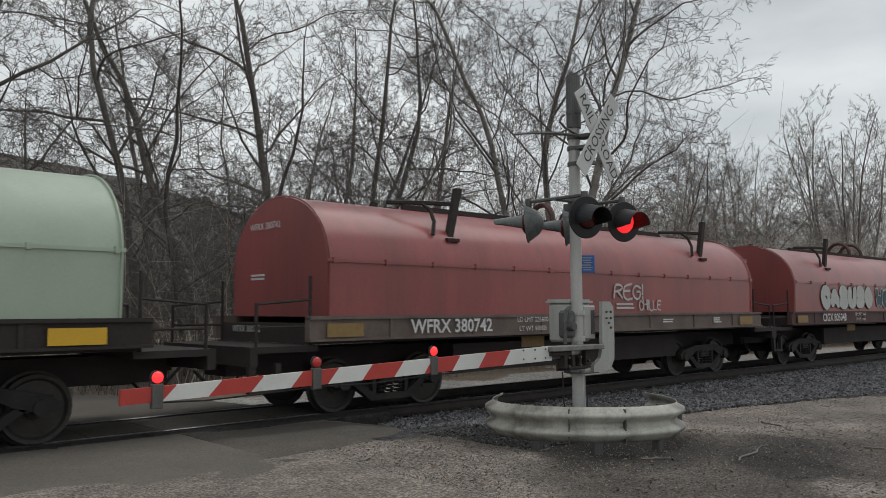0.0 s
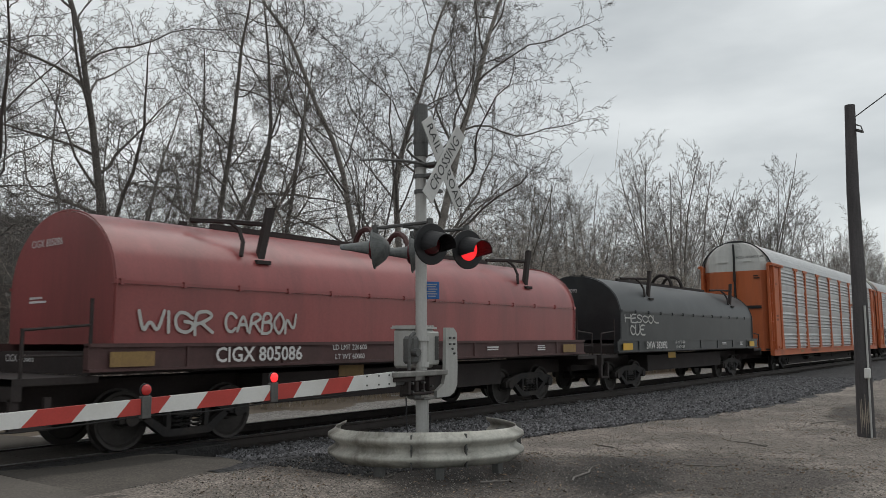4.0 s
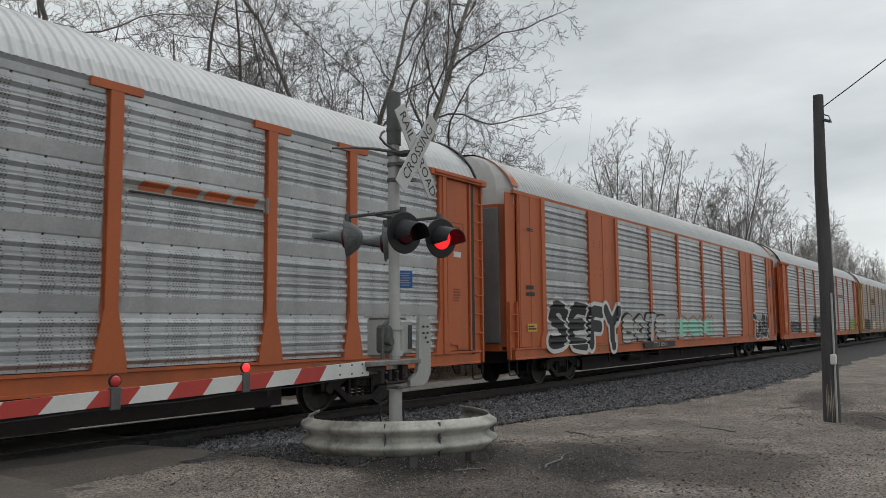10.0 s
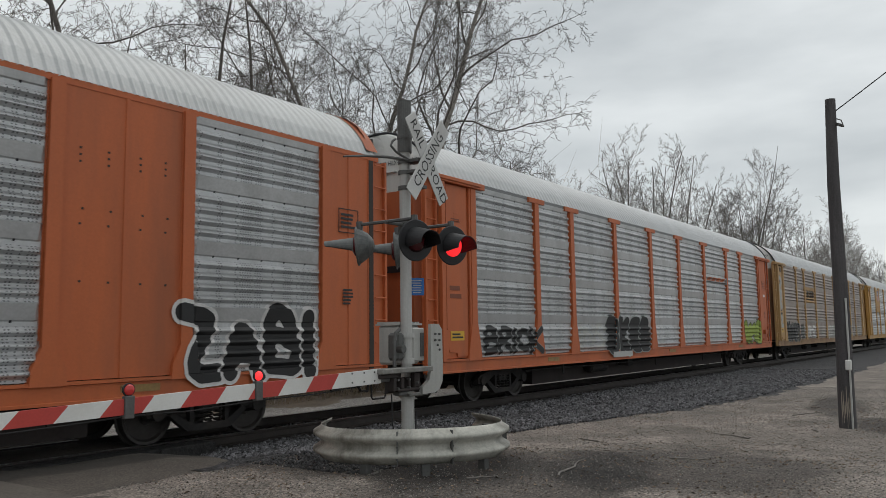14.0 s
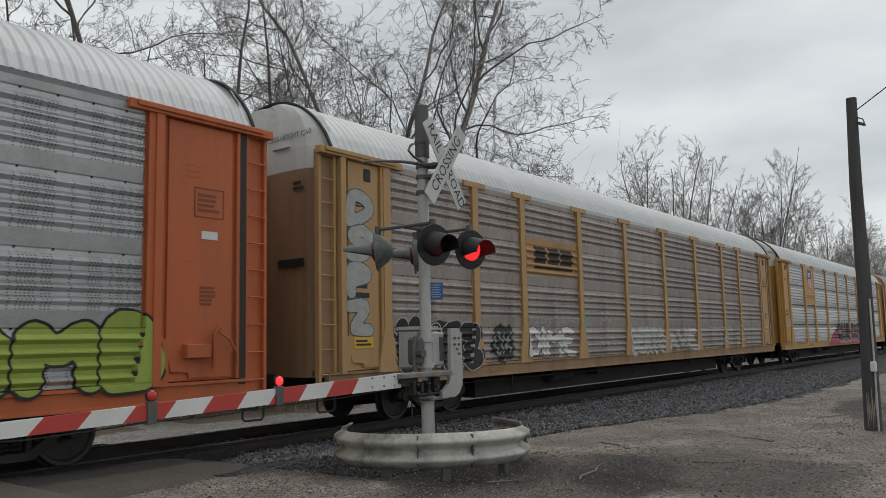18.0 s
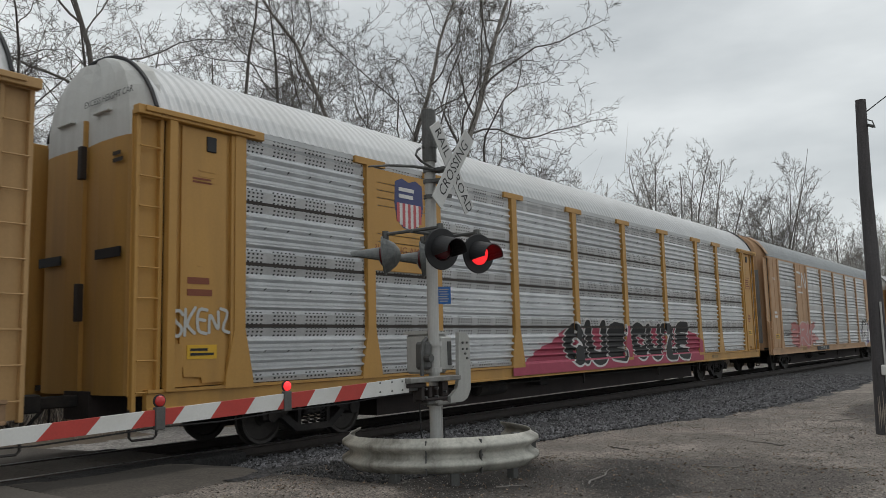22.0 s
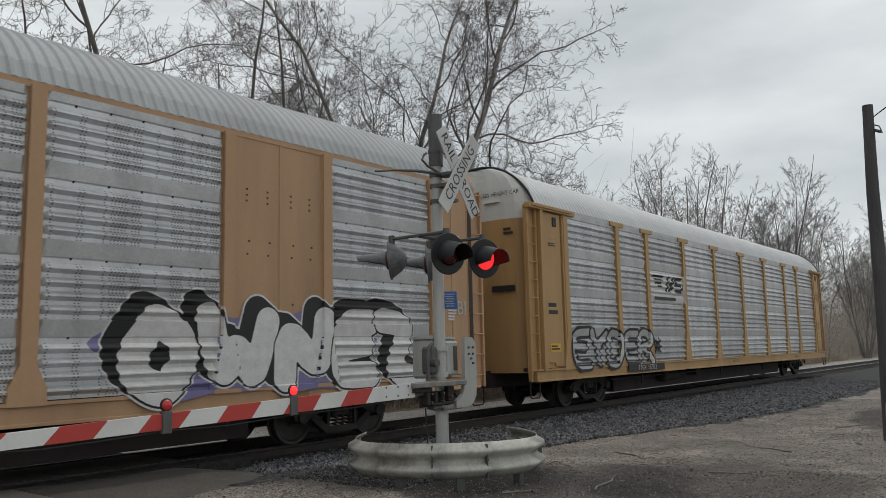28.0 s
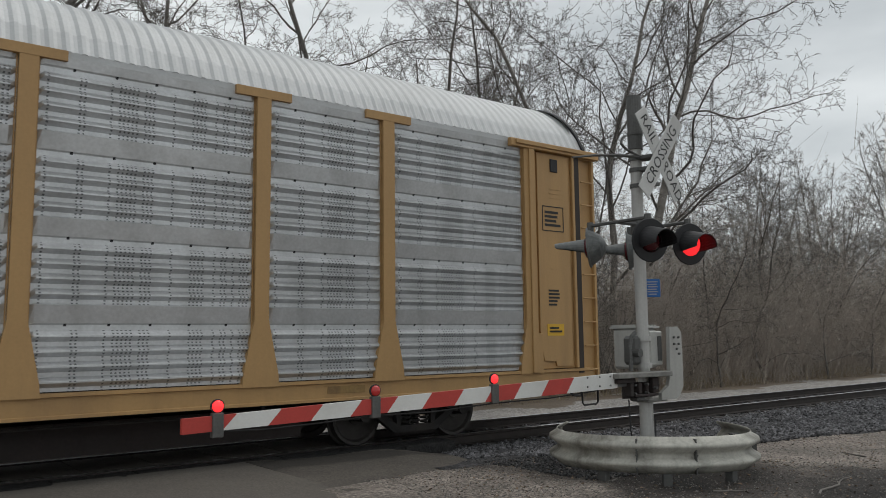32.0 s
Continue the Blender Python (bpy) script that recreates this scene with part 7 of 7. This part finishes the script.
woods()
hills()
thicket("roadside_brush", 6000, lambda r: ((lambda x, y: (x, y, ground_z(x, y)))(r.uniform(7.5, 130) if r.rand() > 0.7 else r.uniform(20, 60), 16.5 + abs(r.normal(0, 2.2)))), 5.0, "leafless tangled brush along the far bank", 3, M_brush, 0.0095, 9)
thicket("deep_brush", 3200, lambda r: ((lambda x, y: (x, y, ground_z(x, y)))(24 + 130 * r.rand() ** 1.4, r.uniform(18.5, 27))), 7.5, "taller leafless saplings behind the brush", 6, M_brush, 0.016, 9)
thicket("bank_brush", 1500, lambda r: ((lambda x, y: (x, y, ground_z(x, y)))(r.uniform(-4, 21), r.uniform(17.2, 22))), 5.6, "dark tangled leafless saplings behind the track", 9, M_bark, 0.012, 10)
thicket("dead_weeds", 3000, lambda r: ((lambda x, y: (x, y, ground_z(x, y)))(r.uniform(14, 80), 16.3 + abs(r.normal(0, 0.7)))), 0.6, "dry tan weeds on the far bank", 4, M_grass, 0.006, 3)


# ---- loose stones ----
def on_ballast(r):
    x = 7.7 + 31 * r.rand() ** 1.4
    u = r.rand()
    y = toe(x) - 0.15 + u * (10.2 - toe(x) + 0.15)
    v = (y - TC) * 3.8 / (TC - toe(x))
    z = float(np.interp(v, (-4.6, -3.6, -3.0, -2.4, -1.75, -1.2), (-0.45, -0.4, -0.34, -0.27, -0.205, -0.2)))
    return x, y, max(z, ground_z(x, y) + 0.015)


def on_dirt(r):
    x = 5.0 + 22 * r.rand() ** 1.3
    y = r.uniform(1.0, toe(x) + 0.2)
    return x, y, ground_z(x, y)


stones("ballast_stones", 20000, on_ballast, 0.034, M_ballast, "angular grey ballast stones on the shoulder", 1)
stones("bed_stones", 5000, lambda r: ((lambda x: (x, TC + r.uniform(-1.2, 1.7), -0.205))(8.2 + 30 * r.rand() ** 1.3)), 0.032, M_ballast, "grey ballast stones between the ties", 2)
stones("ring_ballast", 5000, lambda r: ((lambda x, y: (x, y, ground_z(x, y) + 0.004))(r.uniform(6.9, 9.2), r.uniform(6.2, 9.6))), 0.021, M_ballast_dark, "dark ballast stones round the signal base", 5)
stones("gravel", 26000, on_dirt, 0.0085, M_pebble, "small pale gravel scattered on the dirt", 3)


def leaf_litter(count, seed):
    """Dead leaves and chips lying on the dirt, each a small bent flake."""
    rnd = np.random.RandomState(seed)
    at = []
    while len(at) < count:
        x = 5.2 + 17 * rnd.rand() ** 1.2
        y = rnd.uniform(1.2, toe(x) + 0.1)
        if rnd.rand() < 0.5 + 0.9 * noise.noise((x * 0.7, y * 0.7, 9.0)):
            at.append((x, y, ground_z(x, y) + 0.006))
    at = np.array(at)
    q, size = rnd.uniform(0, 6.28, count), rnd.uniform(0.008, 0.026, count)
    long, wide = np.stack((np.cos(q), np.sin(q), rnd.normal(0, 0.25, count)), -1) * size[:, None], np.stack((-np.sin(q), np.cos(q), rnd.normal(0, 0.3, count)), -1) * (size * rnd.uniform(0.3, 0.7, count))[:, None]
    up = np.array((0, 0, 1.0)) * (size * rnd.uniform(0.15, 0.6, count))[:, None]
    vs = np.stack((at - long, at - wide + up, at + long, at + wide + up), 1).reshape(-1, 3)
    base = 4 * np.arange(count)[:, None]
    fs = np.concatenate((base + (0, 1, 2), base + (0, 2, 3)))
    return tagged(new("leaf_litter", raw_mesh("leaf_litter", vs.tolist(), fs.tolist(), M_deadleaf)), "dead brown leaves and bark chips on the dirt", "leaves", kind="stuff")


leaf_litter(5000, 12)


def fallen_stick(x, y, turn, length, seed):
    rnd = random.Random(seed)
    pts, side = [], 0.0
    for i in range(7):
        px = (i / 6 - 0.5) * length
        side += rnd.uniform(-0.05, 0.05)
        q = radians(turn)
        gx, gy = x + px * math.cos(q) - side * math.sin(q), y + px * math.sin(q) + side * math.cos(q)
        pts.append((gx - x, gy - y, ground_z(gx, gy) + 0.012))
    bm = tube(bmesh.new(), pts, [0.012, 0.012, 0.011, 0.01, 0.008, 0.006, 0.004], 6)
    tube(bm, [pts[3], (pts[3][0] + 0.12, pts[3][1] + 0.08, pts[3][2] + 0.02)], [0.006, 0.003], 5)
    return solid("fallen_stick", bm, M_bark, "thin dry stick lying on the dirt", "stick", "sticks on the dirt", m=pose(x, y, 0))


for i, (x, y, turn, length) in enumerate(((8.55, 4.35, 12, 1.2), (7.15, 6.2, 40, 0.5), (10.4, 3.6, -25, 0.7), (13.8, 4.1, 60, 0.8), (15.4, 3.1, 20, 0.6), (18.4, 3.9, -15, 1.0), (7.5, 4.9, -35, 0.35), (12.1, 5.9, 75, 0.5), (16.9, 2.0, 35, 0.9))):
    fallen_stick(x, y, turn, length, 40 + i)


# ---- movement ----
# metres run by the train at each second, counted from the sixteenth
RUN = (-130.66, -122.44, -114.22, -106.0, -97.78, -89.57, -81.36, -73.15, -64.93, -56.72, -48.52, -40.36, -32.23, -24.13, -16.06, -8.02, 0.0, 8.01, 16.02, 24.11, 32.27, 40.36, 48.37, 56.4, 64.44, 72.51, 80.61, 88.73, 96.83, 104.91, 112.98, 121.05, 128.84)


def motions():
    for car in COILS + RACKS:
        x = car.matrix_basis.translation.x
        walk(car, [(t, pose(x - d, TC, 0)) for t, d in enumerate(RUN)])


motions()
